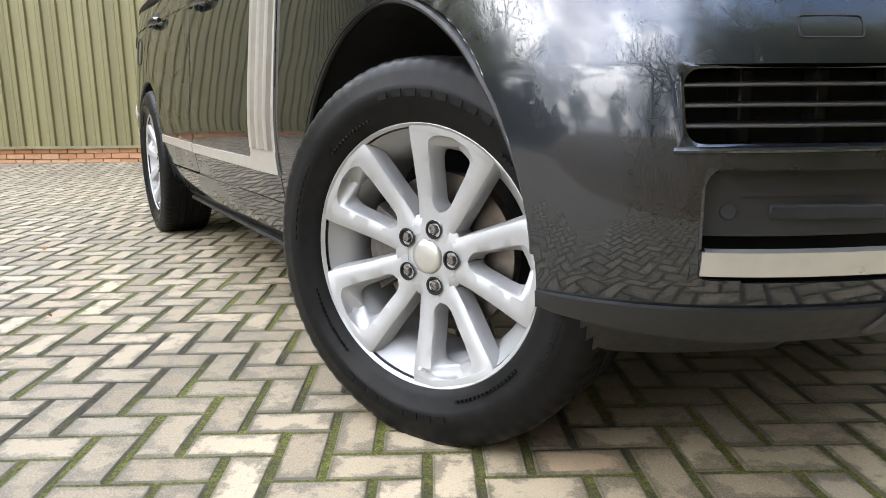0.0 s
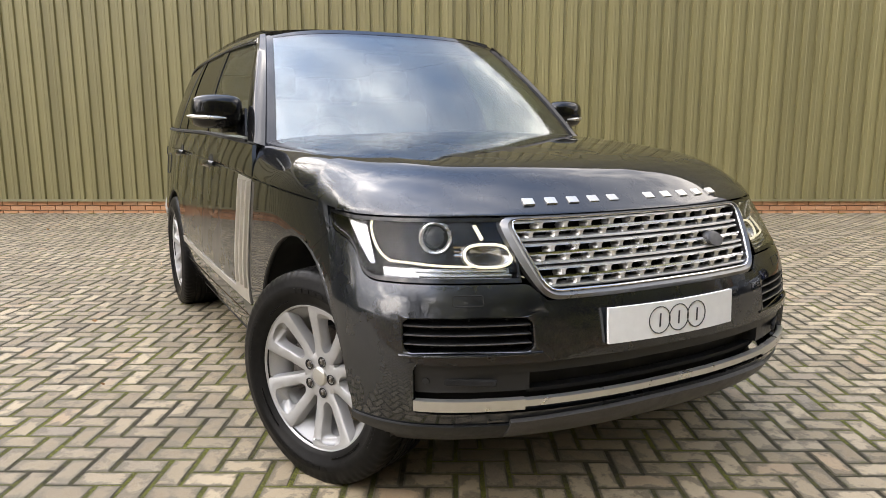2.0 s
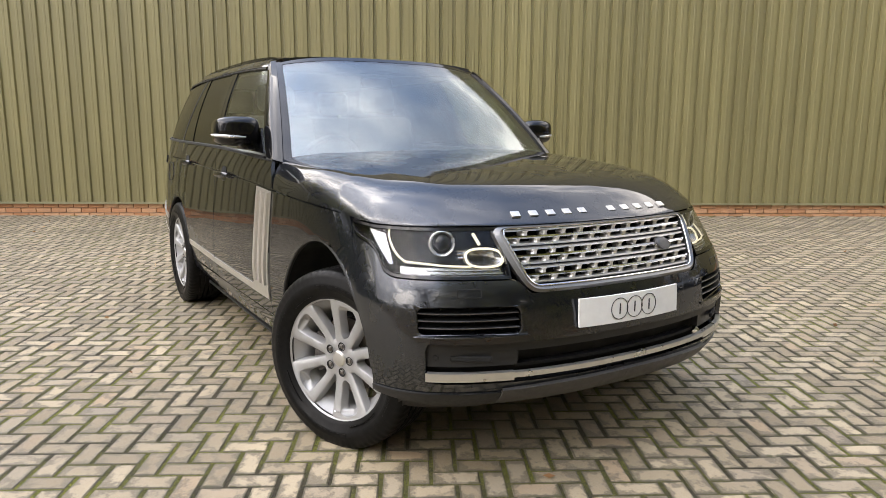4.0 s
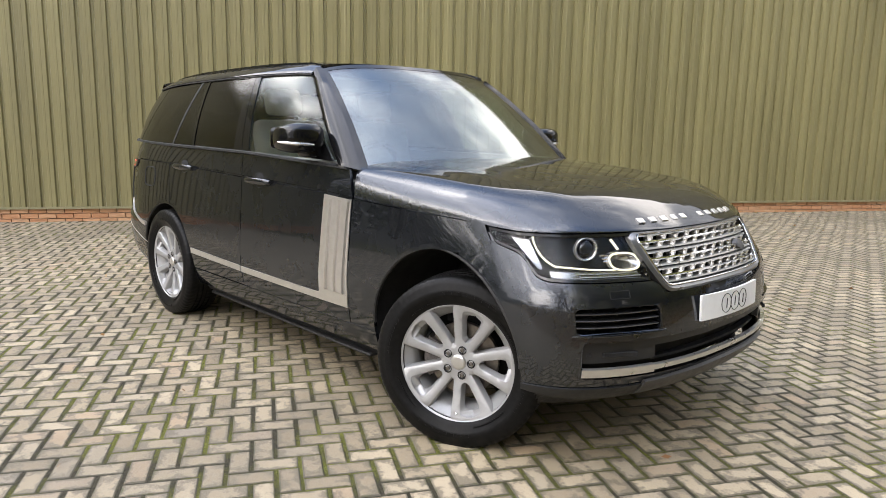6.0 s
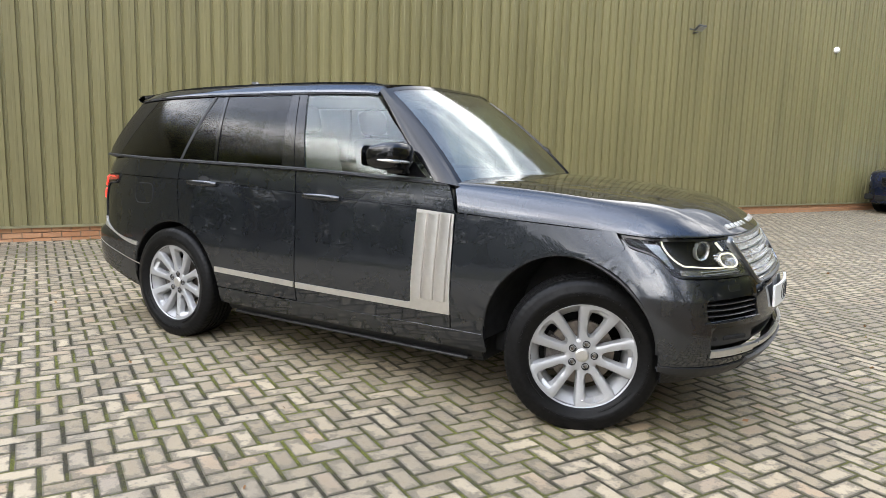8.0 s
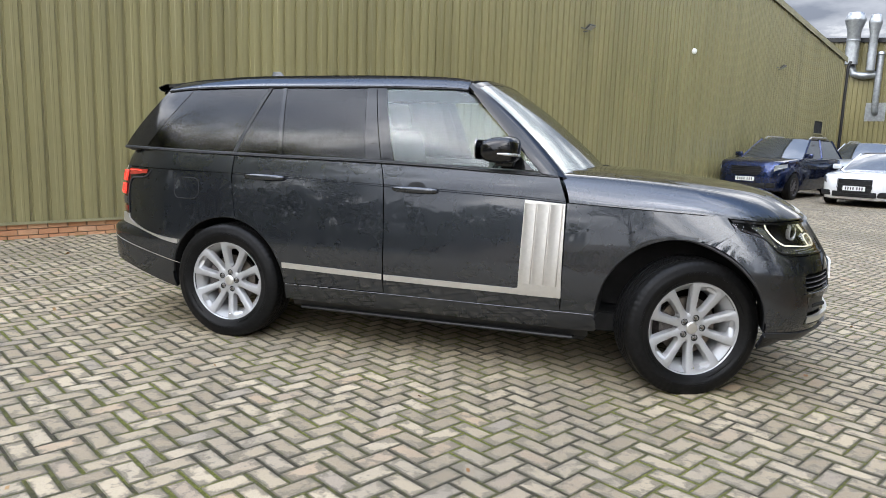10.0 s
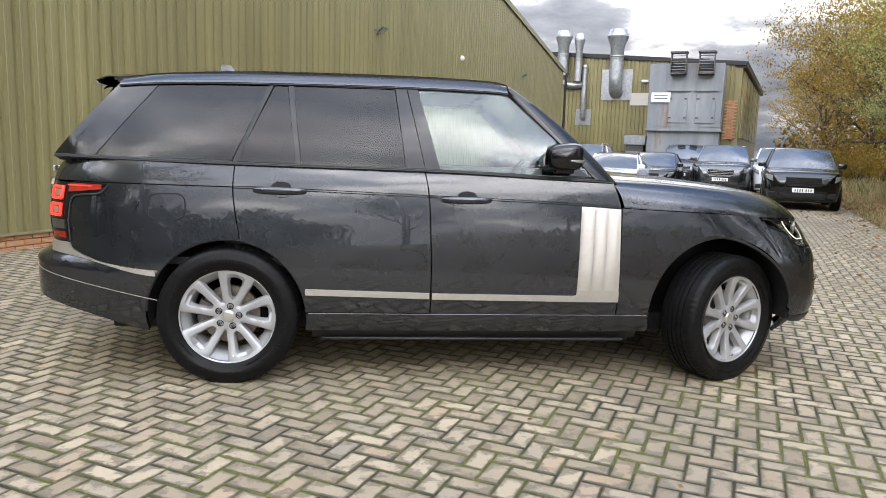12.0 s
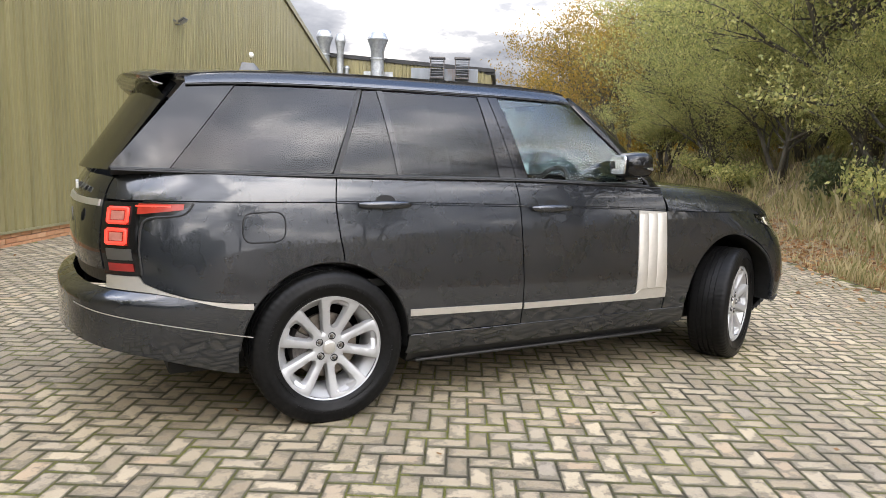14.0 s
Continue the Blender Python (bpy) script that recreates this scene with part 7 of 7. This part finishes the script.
        if rails:
            part("roof_rail", tube([(xs - 0.1, sgn * (wt - 0.05), H - 0.03), (xs - 0.28, sgn * (wt - 0.05), H + 0.035), (xt + 0.28, sgn * (wt - 0.05), H + 0.035), (xt + 0.1, sgn * (wt - 0.05), H - 0.03)], 0.022, 8), SILVER, c, "silver roof rail")
        for a in axles:
            w = part("wheel", revolve([(r_w * 0.62, -0.10), (r_w * 0.72, -0.115), (r_w * 0.92, -0.115), (r_w, -0.09), (r_w, 0.09), (r_w * 0.9, 0.11), (r_w * 0.6, 0.10)], 28), TYRE, c, "black tyre with alloy rim")
            w.location = (a, sgn * (W - 0.13), r_w * 0.985)
            rm = bmesh.new()
            for k in range(10):
                one = boxes([((-0.018, -0.012, 0.03), (0.018, 0.02, r_w * 0.66))])
                one.transform(Matrix.Rotation(2 * math.pi * k / 10, 4, "Y"))
                join(rm, one)
            join(rm, revolve([(r_w * 0.60, 0.0), (r_w * 0.70, -0.03), (r_w * 0.71, 0.03)], 28))
            join(rm, disc(r_w * 0.2, -0.02, 16, 0.03))
            if sgn > 0:
                rm.transform(Matrix.Rotation(math.pi, 4, "Z"))
            ro = part("rim", rm, WHEEL if suv and paint is not NAVY else CAST, w)
            ro.location = (0, sgn * 0.085, 0)
    # grille, intake, plate
    gz0, gz1 = (low + 0.17, hood * 0.80) if style == "soft" else (hood * 0.60, hood * 0.79)
    gx = L - 0.012
    pz = gz0 + 0.13 if style == "soft" else gz0 - 0.12
    part("grille", boxes([((gx - 0.03, -W * 0.42, gz0), (gx + 0.022, W * 0.42, gz1))], bevel=0.02, seg=2), DARK, c, "black grille")
    for k in range(4):
        z = lerp(gz0 + 0.03, gz1 - 0.03, k / 3)
        part("grille_bar", boxes([((gx + 0.018, -W * 0.40, z - 0.007), (gx + 0.032, W * 0.40, z + 0.007))], bevel=0.003), SILVER if paint is GREY_CAR else TRIM_BLACK, c)
    part("lower_intake", boxes([((L - 0.05, -W * 0.55, low + 0.08), (L + 0.012, W * 0.55, low + 0.22))], bevel=0.02, seg=2), DARK, c)
    part("grille_frame", tube([(gx + 0.024, y, z) for y, z in ((-W * 0.43, gz1), (W * 0.43, gz1), (W * 0.43, lerp(gz0, gz1, 0.4)), (W * 0.34, gz0), (-W * 0.34, gz0), (-W * 0.43, lerp(gz0, gz1, 0.4)))], 0.011, 6, closed=True), SILVER if paint is GREY_CAR else TRIM_BLACK, c)
    pl = part("number_plate", boxes([((gx + 0.03, -0.26, pz - 0.058), (gx + 0.045, 0.26, pz + 0.058))], bevel=0.004), PLATE_WHITE, c, "white number plate with plain bars")
    for k in range(7):
        y = -0.20 + k * 0.058 + (0.03 if k > 3 else 0)
        part("plate_bar", boxes([((gx + 0.0455, y, pz - 0.036), (gx + 0.0475, y + 0.026, pz + 0.036))]), INK, pl)
    part("underbody", boxes([((-L * 0.9, -W * 0.75, low - 0.02), (L * 0.9, W * 0.75, low + 0.12))]), DARK, c)
    for k in range(2):
        part("wiper", tube([(xr - 0.02, -0.55 + k * 0.6, belt - 0.01), (xr - 0.10, 0.0 + k * 0.55, belt + 0.05)], 0.012, 5), RUBBER, c)
    return c


NAVY = make_paint("navy_paint", (0.012, 0.024, 0.085))
WHITE_CAR = plain("white_paint", (0.72, 0.73, 0.74), 0.25, coat=1.0, vary=0.03)
BLACK_CAR = make_paint("black_paint", (0.008, 0.009, 0.010))
GREY_CAR = make_paint("mid_grey_paint", (0.075, 0.080, 0.085))
SILVER_CAR = plain("silver_paint", (0.42, 0.43, 0.44), 0.3, metal=0.6, coat=1.0, vary=0.05)
parked_car("suv_car", "dark blue estate-like off-road car parked by the green wall", NAVY, 20.9, 1.25, 5.05, 1.97, 1.74, "suv", True)
parked_car("convertible_car", "white convertible with a black fabric roof", WHITE_CAR, 20.9, 3.95, 4.62, 1.85, 1.38, "soft")
parked_car("hatchback_car", "black hatchback parked behind the white convertible", BLACK_CAR, 24.9, 4.75, 4.30, 1.80, 1.46, "saloon")
parked_car("suv_car", "grey compact off-road car facing the yard", GREY_CAR, 26.2, 7.05, 4.60, 2.0, 1.80, "suv")
parked_car("suv_car", "black compact off-road car with a dark grille", BLACK_CAR, 21.0, 9.3, 4.37, 2.0, 1.68, "suv")
parked_car("suv_car", "white off-road car half hidden behind the black one", WHITE_CAR, 26.6, 8.95, 4.6, 1.85, 1.75, "suv")
parked_car("suv_car", "silver off-road car with silver roof rails", SILVER_CAR, 27.0, 1.7, 4.7, 1.88, 1.72, "suv", True)
parked_car("suv_car", "grey off-road car parked by the plant housing", GREY_CAR, 30.2, 5.35, 4.8, 1.92, 1.85, "suv")
parked_car("saloon_car", "dark saloon at the foot of the far wall", BLACK_CAR, 31.4, 2.7, 4.5, 1.80, 1.50, "saloon")

# ------------------------------------------------------------------ verge, grass, leaf litter and trees
def bank_z(u, v):
    k = min(max((v - YARD_V - 0.4) / 5.5, 0), 1)
    k = k * k * (3 - 2 * k)
    return -0.02 + 1.6 * k + 0.10 * k * (noise.noise(Vector((u * 0.5, v * 0.5, 0))) + 0.5 * noise.noise(Vector((u * 1.7, v * 1.7, 3))))


rows = [[site(u, v, bank_z(u, v)) for v in [YARD_V + 0.02 + 0.28 * j for j in range(34)] + [YARD_V + 10 + 2.5 * j for j in range(9)]] for u in [-40 + 1.0 * i for i in range(40)] + [0.5 * i for i in range(100)] + [50 + 2.5 * i for i in range(17)]]
verge = part("verge", grid_bm(rows), SOIL)
tagged(verge, "overgrown earth bank with fallen leaves beside the paving", "verge", kind="structure")


def leaf_material(name, lo, mid, hi):
    n = Nodes(name)
    rnd = n.t.nodes.new("ShaderNodeNewGeometry").outputs["Random Per Island"]
    n.color(n.ramp(rnd, (0.0, lo), (0.5, mid), (1.0, hi)))
    n.set(Roughness=0.6, Transmission_Weight=0.0, Subsurface_Weight=0.0)
    tr = n.node("ShaderNodeBsdfTranslucent")
    n.link(n.b.inputs["Base Color"].links[0].from_socket, tr.inputs["Color"])
    mx = n.node("ShaderNodeMixShader", Fac=0.5)
    n.link(n.b.outputs[0], mx.inputs[1]); n.link(tr.outputs[0], mx.inputs[2])
    n.link(mx.outputs[0], n.out.inputs["Surface"])
    return n.m


LEAF_GREEN = leaf_material("olive_leaves", (0.20, 0.22, 0.066), (0.37, 0.38, 0.125), (0.58, 0.52, 0.19))
LEAF_GOLD = leaf_material("golden_leaves", (0.15, 0.125, 0.025), (0.31, 0.215, 0.032), (0.46, 0.27, 0.036))
LEAF_DARK = leaf_material("dark_green_leaves", (0.035, 0.050, 0.018), (0.065, 0.085, 0.030), (0.11, 0.125, 0.05))
LITTER = leaf_material("fallen_leaves", (0.16, 0.075, 0.030), (0.34, 0.18, 0.075), (0.50, 0.33, 0.16))
GRASS = leaf_material("dry_grass", (0.17, 0.19, 0.055), (0.42, 0.35, 0.17), (0.60, 0.51, 0.30))


def make_bark():
    n = Nodes("bark")
    n.color(n.ramp(n.noise(9, 6, 0.6, stretch=(1, 1, 0.25)), (0.3, (0.030, 0.025, 0.018)), (0.7, (0.105, 0.092, 0.068))))
    n.set(Roughness=0.9)
    n.bump(n.noise(14, 6, 0.6, stretch=(1, 1, 0.2)), 0.7, 0.03)
    return n.m


BARK = make_bark()


def blades(points, rng, size, tilt=1.0, quad=True):
    """Vertices and faces of small leaves at points."""
    verts, faces = [], []
    for p in points:
        a, b = rng.random() * 2 * math.pi, (rng.random() - 0.5) * math.pi * tilt
        s = size * (0.6 + 0.8 * rng.random())
        d = Vector((math.cos(a) * math.cos(b), math.sin(a) * math.cos(b), math.sin(b)))
        e = d.cross(Vector((rng.random() - 0.5, rng.random() - 0.5, rng.random() - 0.5))).normalized()
        k = len(verts)
        verts += [p - d * s * 0.5, p + e * s * 0.28, p + d * s * 0.5, p - e * s * 0.28]
        faces.append((k, k + 1, k + 2, k + 3))
    return verts, faces


def mesh_from(name, verts, faces, material):
    me = bpy.data.meshes.new(name)
    me.from_pydata([v[:] for v in verts], [], faces)
    me.materials.append(material)
    return me


def tree_meshes(seed, height, spread, stems, leaf, leaves, leaf_size, bare=0.0):
    """Trunk and crown of one tree about its foot."""
    rng = random.Random(seed)
    wood = bmesh.new()
    tips = []

    def grow(p, d, length, r, level):
        pts, rad = [p], [r]
        n = 5 if level < 3 else 3
        q = p
        for k in range(n):
            d = (d + Vector((rng.gauss(0, 0.13), rng.gauss(0, 0.13), rng.gauss(0.03, 0.08)))).normalized()
            q = q + d * length / n
            pts.append(q); rad.append(r * (1 - 0.62 * (k + 1) / n))
            if level >= 2:
                tips.append((q, level))
        join(wood, tube(pts, rad, 7 if level < 2 else (5 if level < 3 else 3), cap=False))
        if level < 4:
            for c in range((6, 5, 5, 3)[level]):
                t = 0.30 + 0.70 * (c + rng.random()) / (6, 5, 5, 3)[level]
                i = min(int(t * n), n - 1)
                base = pts[i].lerp(pts[i + 1], t * n - i)
                side = Vector((rng.gauss(0, 1), rng.gauss(0, 1), rng.gauss(0.15, 0.5))).normalized()
                nd = (d * 0.55 + side * spread * 0.75).normalized()
                grow(base, nd, length * (0.52 + 0.22 * rng.random()), rad[i] * 0.58, level + 1)
    for s in range(stems):
        a = 2 * math.pi * (s + rng.random()) / stems
        lean = 0.30 if stems > 1 else 0.05
        grow(Vector((0.16 * math.cos(a), 0.16 * math.sin(a), -0.15)), Vector((lean * math.cos(a), lean * math.sin(a), 1)).normalized(), height * 0.52, 0.15 if stems > 1 else 0.2, 0)
    trunk = mesh_of("trunk", wood, BARK, 60)
    pts = []
    while len(pts) < leaves:
        q, level = tips[rng.randrange(len(tips))]
        pts.append(q + Vector((rng.gauss(0, 0.16), rng.gauss(0, 0.16), rng.gauss(0, 0.13))))
    crown = mesh_from("crown", *blades(pts, rng, leaf_size), leaf)
    return trunk, crown


def plant_tree(meshes, label, u, v, scale=1.0, turn=0.0, group="trees along the bank"):
    t = thing("tree", label, "tree", group)
    for name, me in zip(("trunk", "crown"), meshes):
        ob = new(name, me)
        ob.parent = t
    t.matrix_world = Matrix.Translation(site(u, v, bank_z(u, v))) @ Matrix.Rotation(turn, 4, "Z") @ Matrix.Scale(scale, 4)
    return t


KIND_GREEN = [tree_meshes(11, 8.5, 1.0, 4, LEAF_GREEN, 52000, 0.085), tree_meshes(12, 9.5, 1.0, 3, LEAF_GREEN, 52000, 0.085)]
KIND_GOLD = [tree_meshes(21, 9.5, 0.9, 2, LEAF_GOLD, 17000, 0.105), tree_meshes(22, 8.0, 1.0, 3, LEAF_GOLD, 16000, 0.105)]
KIND_DARK = [tree_meshes(31, 9.0, 0.95, 2, LEAF_DARK, 12000, 0.13)]
KIND_BARE = [tree_meshes(41, 9.0, 0.95, 2, LEAF_GOLD, 900, 0.12)]
GREEN_L, GOLD_L, DARK_L, BARE_L = "many-stemmed tree with olive green autumn leaves", "tree with golden yellow autumn leaves", "dense dark green tree on the bank", "nearly bare tree with thin branches"
for n, (kind, label, u, v, s) in enumerate([
        (KIND_GREEN[0], GREEN_L, 13.6, 15.2, 1.0), (KIND_GREEN[1], GREEN_L, 18.0, 15.8, 1.0), (KIND_GREEN[0], GREEN_L, 22.5, 14.6, 0.95), (KIND_GREEN[1], GREEN_L, 9.0, 16.4, 1.0),
        (KIND_GREEN[1], GREEN_L, 15.5, 19.5, 1.15), (KIND_GREEN[0], GREEN_L, 21.0, 20.0, 1.2), (KIND_GREEN[0], GREEN_L, 5.0, 15.6, 0.95), (KIND_GREEN[1], GREEN_L, 11.0, 20.5, 1.1),
        (KIND_GOLD[0], GOLD_L, 28.5, 14.8, 0.95), (KIND_GOLD[1], GOLD_L, 33.0, 14.2, 1.0), (KIND_GOLD[0], GOLD_L, 38.5, 14.0, 1.1), (KIND_GOLD[1], GOLD_L, 27.0, 19.5, 1.2), (KIND_GOLD[0], GOLD_L, 44.5, 14.5, 1.15),
        (KIND_GOLD[1], GOLD_L, 35.5, 18.5, 1.2), (KIND_GOLD[0], GOLD_L, 52.0, 13.0, 1.0), (KIND_BARE[0], BARE_L, 40.0, 17.5, 1.25), (KIND_GOLD[1], GOLD_L, 48.0, 18.0, 1.1), (KIND_GOLD[1], GOLD_L, 60.0, 13.0, 1.1),
        (KIND_GREEN[0], GREEN_L, -15.5, -6.5, 1.5), (KIND_GREEN[1], GREEN_L, -19.5, -9.0, 1.6), (KIND_DARK[0], DARK_L, -27.0, 7.0, 0.9), (KIND_BARE[0], BARE_L, -25.0, -1.0, 1.0), (KIND_DARK[0], DARK_L, -29.0, 1.0, 1.1),
        (KIND_DARK[0], DARK_L, -22.0, 21.0, 0.75), (KIND_DARK[0], DARK_L, -14.0, 24.0, 0.65), (KIND_DARK[0], DARK_L, -6.0, 26.0, 0.6), (KIND_DARK[0], DARK_L, 2.0, 26.0, 0.7),
        (KIND_GREEN[1], GREEN_L, -14.0, 3.2, 1.1), (KIND_BARE[0], BARE_L, -15.0, -2.2, 1.9), (KIND_BARE[0], BARE_L, -17.5, 0.6, 2.0), (KIND_BARE[0], BARE_L, -18.0, -5.0, 2.0), (KIND_GREEN[0], GREEN_L, 11.6, 14.3, 0.48), (KIND_GREEN[1], GREEN_L, 15.6, 14.0, 0.50), (KIND_GREEN[0], GREEN_L, 19.8, 13.9, 0.55), (KIND_GREEN[1], GREEN_L, 24.4, 13.6, 0.5), (KIND_BARE[0], BARE_L, 0.5, 17.5, 1.3), (KIND_BARE[0], BARE_L, -3.5, 19.0, 1.3)]):
    plant_tree(kind, label, u, v, s, n * 2.1)


def scatter_grass():
    rng = random.Random(8)
    verts, faces = [], []
    for k in range(80000):
        u = 3 + 44 * rng.random() ** 1.3 if k % 6 else rng.uniform(-12, 3)
        v = YARD_V + 0.05 + 6.0 * rng.random() ** 1.4
        clump = noise.noise(Vector((u * 0.8, v * 0.8, 7)))
        if clump < -0.10 + (0.25 if v < YARD_V + 1.2 else 0) and rng.random() < 0.85:
            continue
        p = site(u, v, bank_z(u, v) - 0.02)
        h = (0.08 + 0.38 * rng.random() ** 1.8) * (0.35 if v < YARD_V + 1.2 else 0.72) * (1.2 + clump)
        a = rng.random() * 2 * math.pi
        lean = 0.5 * rng.random() * h
        w = 0.0022 + 0.0028 * rng.random()
        side = Vector((-math.sin(a), math.cos(a), 0)) * w
        tip = p + Vector((math.cos(a) * lean, math.sin(a) * lean, h))
        mid = p + Vector((math.cos(a) * lean * 0.3, math.sin(a) * lean * 0.3, h * 0.6))
        i = len(verts)
        verts += [p - side, p + side, mid + side * 0.8, tip, mid - side * 0.8]
        faces.append((i, i + 1, i + 2, i + 3, i + 4))
    ob = new("grass", mesh_from("grass", verts, faces, GRASS))
    tagged(ob, "dry straw-coloured and green grass on the bank", "grass", kind="stuff")
    pts = []
    while len(pts) < 20000:
        u, d = (2 + 40 * rng.random() ** 1.2 if rng.random() < 0.85 else rng.uniform(-12, 2)), rng.gauss(0.9, 0.9)
        v = YARD_V + d
        if d < -1.6 or (d < 0 and rng.random() < 0.75):
            continue
        pts.append(site(u, v, (bank_z(u, v) if d > 0 else 0.0) + 0.012))
    verts, faces = blades(pts, rng, 0.075, 0.22)
    ob = new("leaf_litter", mesh_from("leaf_litter", verts, faces, LITTER))
    tagged(ob, "brown fallen leaves strewn along the edge of the paving", "leaves", kind="stuff")
    # a few leaves and twigs on the paving
    pts = []
    for k in range(110):
        u, v = rng.uniform(-6, 18), rng.uniform(0.3, YARD_V)
        pts.append(site(u, v, 0.010))
    verts, faces = blades(pts, rng, 0.04, 0.2)
    ob = new("stray_leaves", mesh_from("stray_leaves", verts, faces, LITTER))
    tagged(ob, "a few stray dry leaves on the paving", "leaves", kind="stuff")


scatter_grass()


def bush(u, v, size, seed, leaf, count, label):
    rng = random.Random(seed)
    pts, wood = [], bmesh.new()
    for k in range(16):
        a, lean = rng.random() * 2 * math.pi, 0.2 + 0.7 * rng.random()
        d = Vector((math.cos(a) * lean, math.sin(a) * lean, 1)).normalized()
        l = size * (0.6 + 0.6 * rng.random())
        stem = [Vector((0, 0, -0.1)), d * l * 0.5 + Vector((0, 0, 0.02)), d * l + Vector((math.cos(a) * l * 0.25, math.sin(a) * l * 0.25, -0.1 * l))]
        join(wood, tube(stem, [0.018, 0.012, 0.004], 4, cap=False))
        for j in range(count // 16):
            t = 0.25 + 0.75 * rng.random()
            pts.append(stem[1].lerp(stem[2], t) + Vector((rng.gauss(0, 0.12), rng.gauss(0, 0.12), rng.gauss(0, 0.12))) * size)
    b = thing("bush", label, "bush", "bushes on the bank")
    part("stem", wood, BARK, b)
    ob = new("foliage", mesh_from("foliage", *blades(pts, rng, 0.085), leaf))
    ob.parent = b
    b.matrix_world = Matrix.Translation(site(u, v, bank_z(u, v)))


for k, (u, v, s, leaf, lab) in enumerate([(9.5, 13.0, 1.0, LEAF_GREEN, "low green bramble bush on the bank"), (11.5, 13.4, 0.9, LEAF_DARK, "low green bramble bush on the bank"), (16.2, 13.2, 0.8, LEAF_GREEN, "low green bramble bush on the bank"), (25.0, 13.0, 1.3, LEAF_GOLD, "yellowing bush beneath the trees"),
                                       (31.0, 13.0, 1.5, LEAF_GOLD, "yellowing bush beneath the trees"), (36.0, 12.6, 1.6, LEAF_GOLD, "yellowing bush beneath the trees"), (41.0, 12.2, 1.8, LEAF_GOLD, "yellowing bush beneath the trees"), (20.0, 13.6, 0.9, LEAF_GREEN, "low green bramble bush on the bank"),
                                       (46.0, 11.5, 2.0, LEAF_GOLD, "yellowing bush beneath the trees"), (54.0, 11.0, 2.0, LEAF_GOLD, "yellowing bush beneath the trees"), (6.5, 13.4, 0.9, LEAF_GREEN, "low green bramble bush on the bank")] + [(12.0 + 2.6 * k, 18.2 + 0.9 * math.sin(k * 2.3), 1.7 + 0.3 * math.sin(k * 1.7), LEAF_GREEN, "tall olive green bush under the trees") for k in range(6)]
                                      + [(-20.5 + 0.8 * math.sin(k * 2.9), 4.5 + 1.15 * k, 1.7 + 0.3 * math.sin(k * 1.3), LEAF_DARK, "dark hedge bush at the end of the yard") for k in range(10)]):
    bush(u, v, s, 60 + k, leaf, 1500 if s < 1.4 else 2600, lab)


def far_woods():
    """A thick hedge of foliage behind the nearer trees."""
    rng = random.Random(77)
    for name, label, leaf, u0, u1, v0, count, size, h in (("woods", "dense olive undergrowth and woods behind the trees", LEAF_GREEN, 2, 30, 19.5, 26000, 0.24, 5.0),
                                                           ("woods", "yellow green hedge behind the parked cars", LEAF_GOLD, 37, 43, 9.5, 9000, 0.22, 3.6),
                                                           ("woods", "golden autumn woods in the distance", LEAF_GOLD, 26, 75, 17.0, 26000, 0.30, 6.0)):
        pts = []
        while len(pts) < count:
            u, q = rng.uniform(u0, u1), rng.random()
            top = h * (0.75 + 0.5 * noise.noise(Vector((u * 0.35, 1.5, 0))) + 0.25 * noise.noise(Vector((u * 1.3, 4.0, 0))))
            z = top * rng.random() ** 0.8
            v = v0 + rng.uniform(0, 4 if u0 != 37 else 9) + 1.2 * noise.noise(Vector((u * 0.6, z * 0.7, 5)))
            pts.append(site(u, v, bank_z(u, v) + z))
        ob = new(name, mesh_from(name, *blades(pts, rng, size), leaf))
        tagged(ob, label, "woods", kind="stuff")
    pts = []
    while len(pts) < 14000:
        u, v = rng.uniform(-31, -25), rng.uniform(-8, 20)
        top = 3.4 + 1.6 * noise.noise(Vector((v * 0.3, 2.5, 0))) + 0.8 * noise.noise(Vector((v * 1.1, 7.0, 0)))
        pts.append(site(u, v, top * rng.random() ** 0.8))
    ob = new("woods", mesh_from("woods", *blades(pts, rng, 0.34), LEAF_DARK))
    tagged(ob, "dark thicket across the far end of the yard", "woods", kind="stuff")


far_woods()

# ------------------------------------------------------------------ the paving blocks
lay_paving()
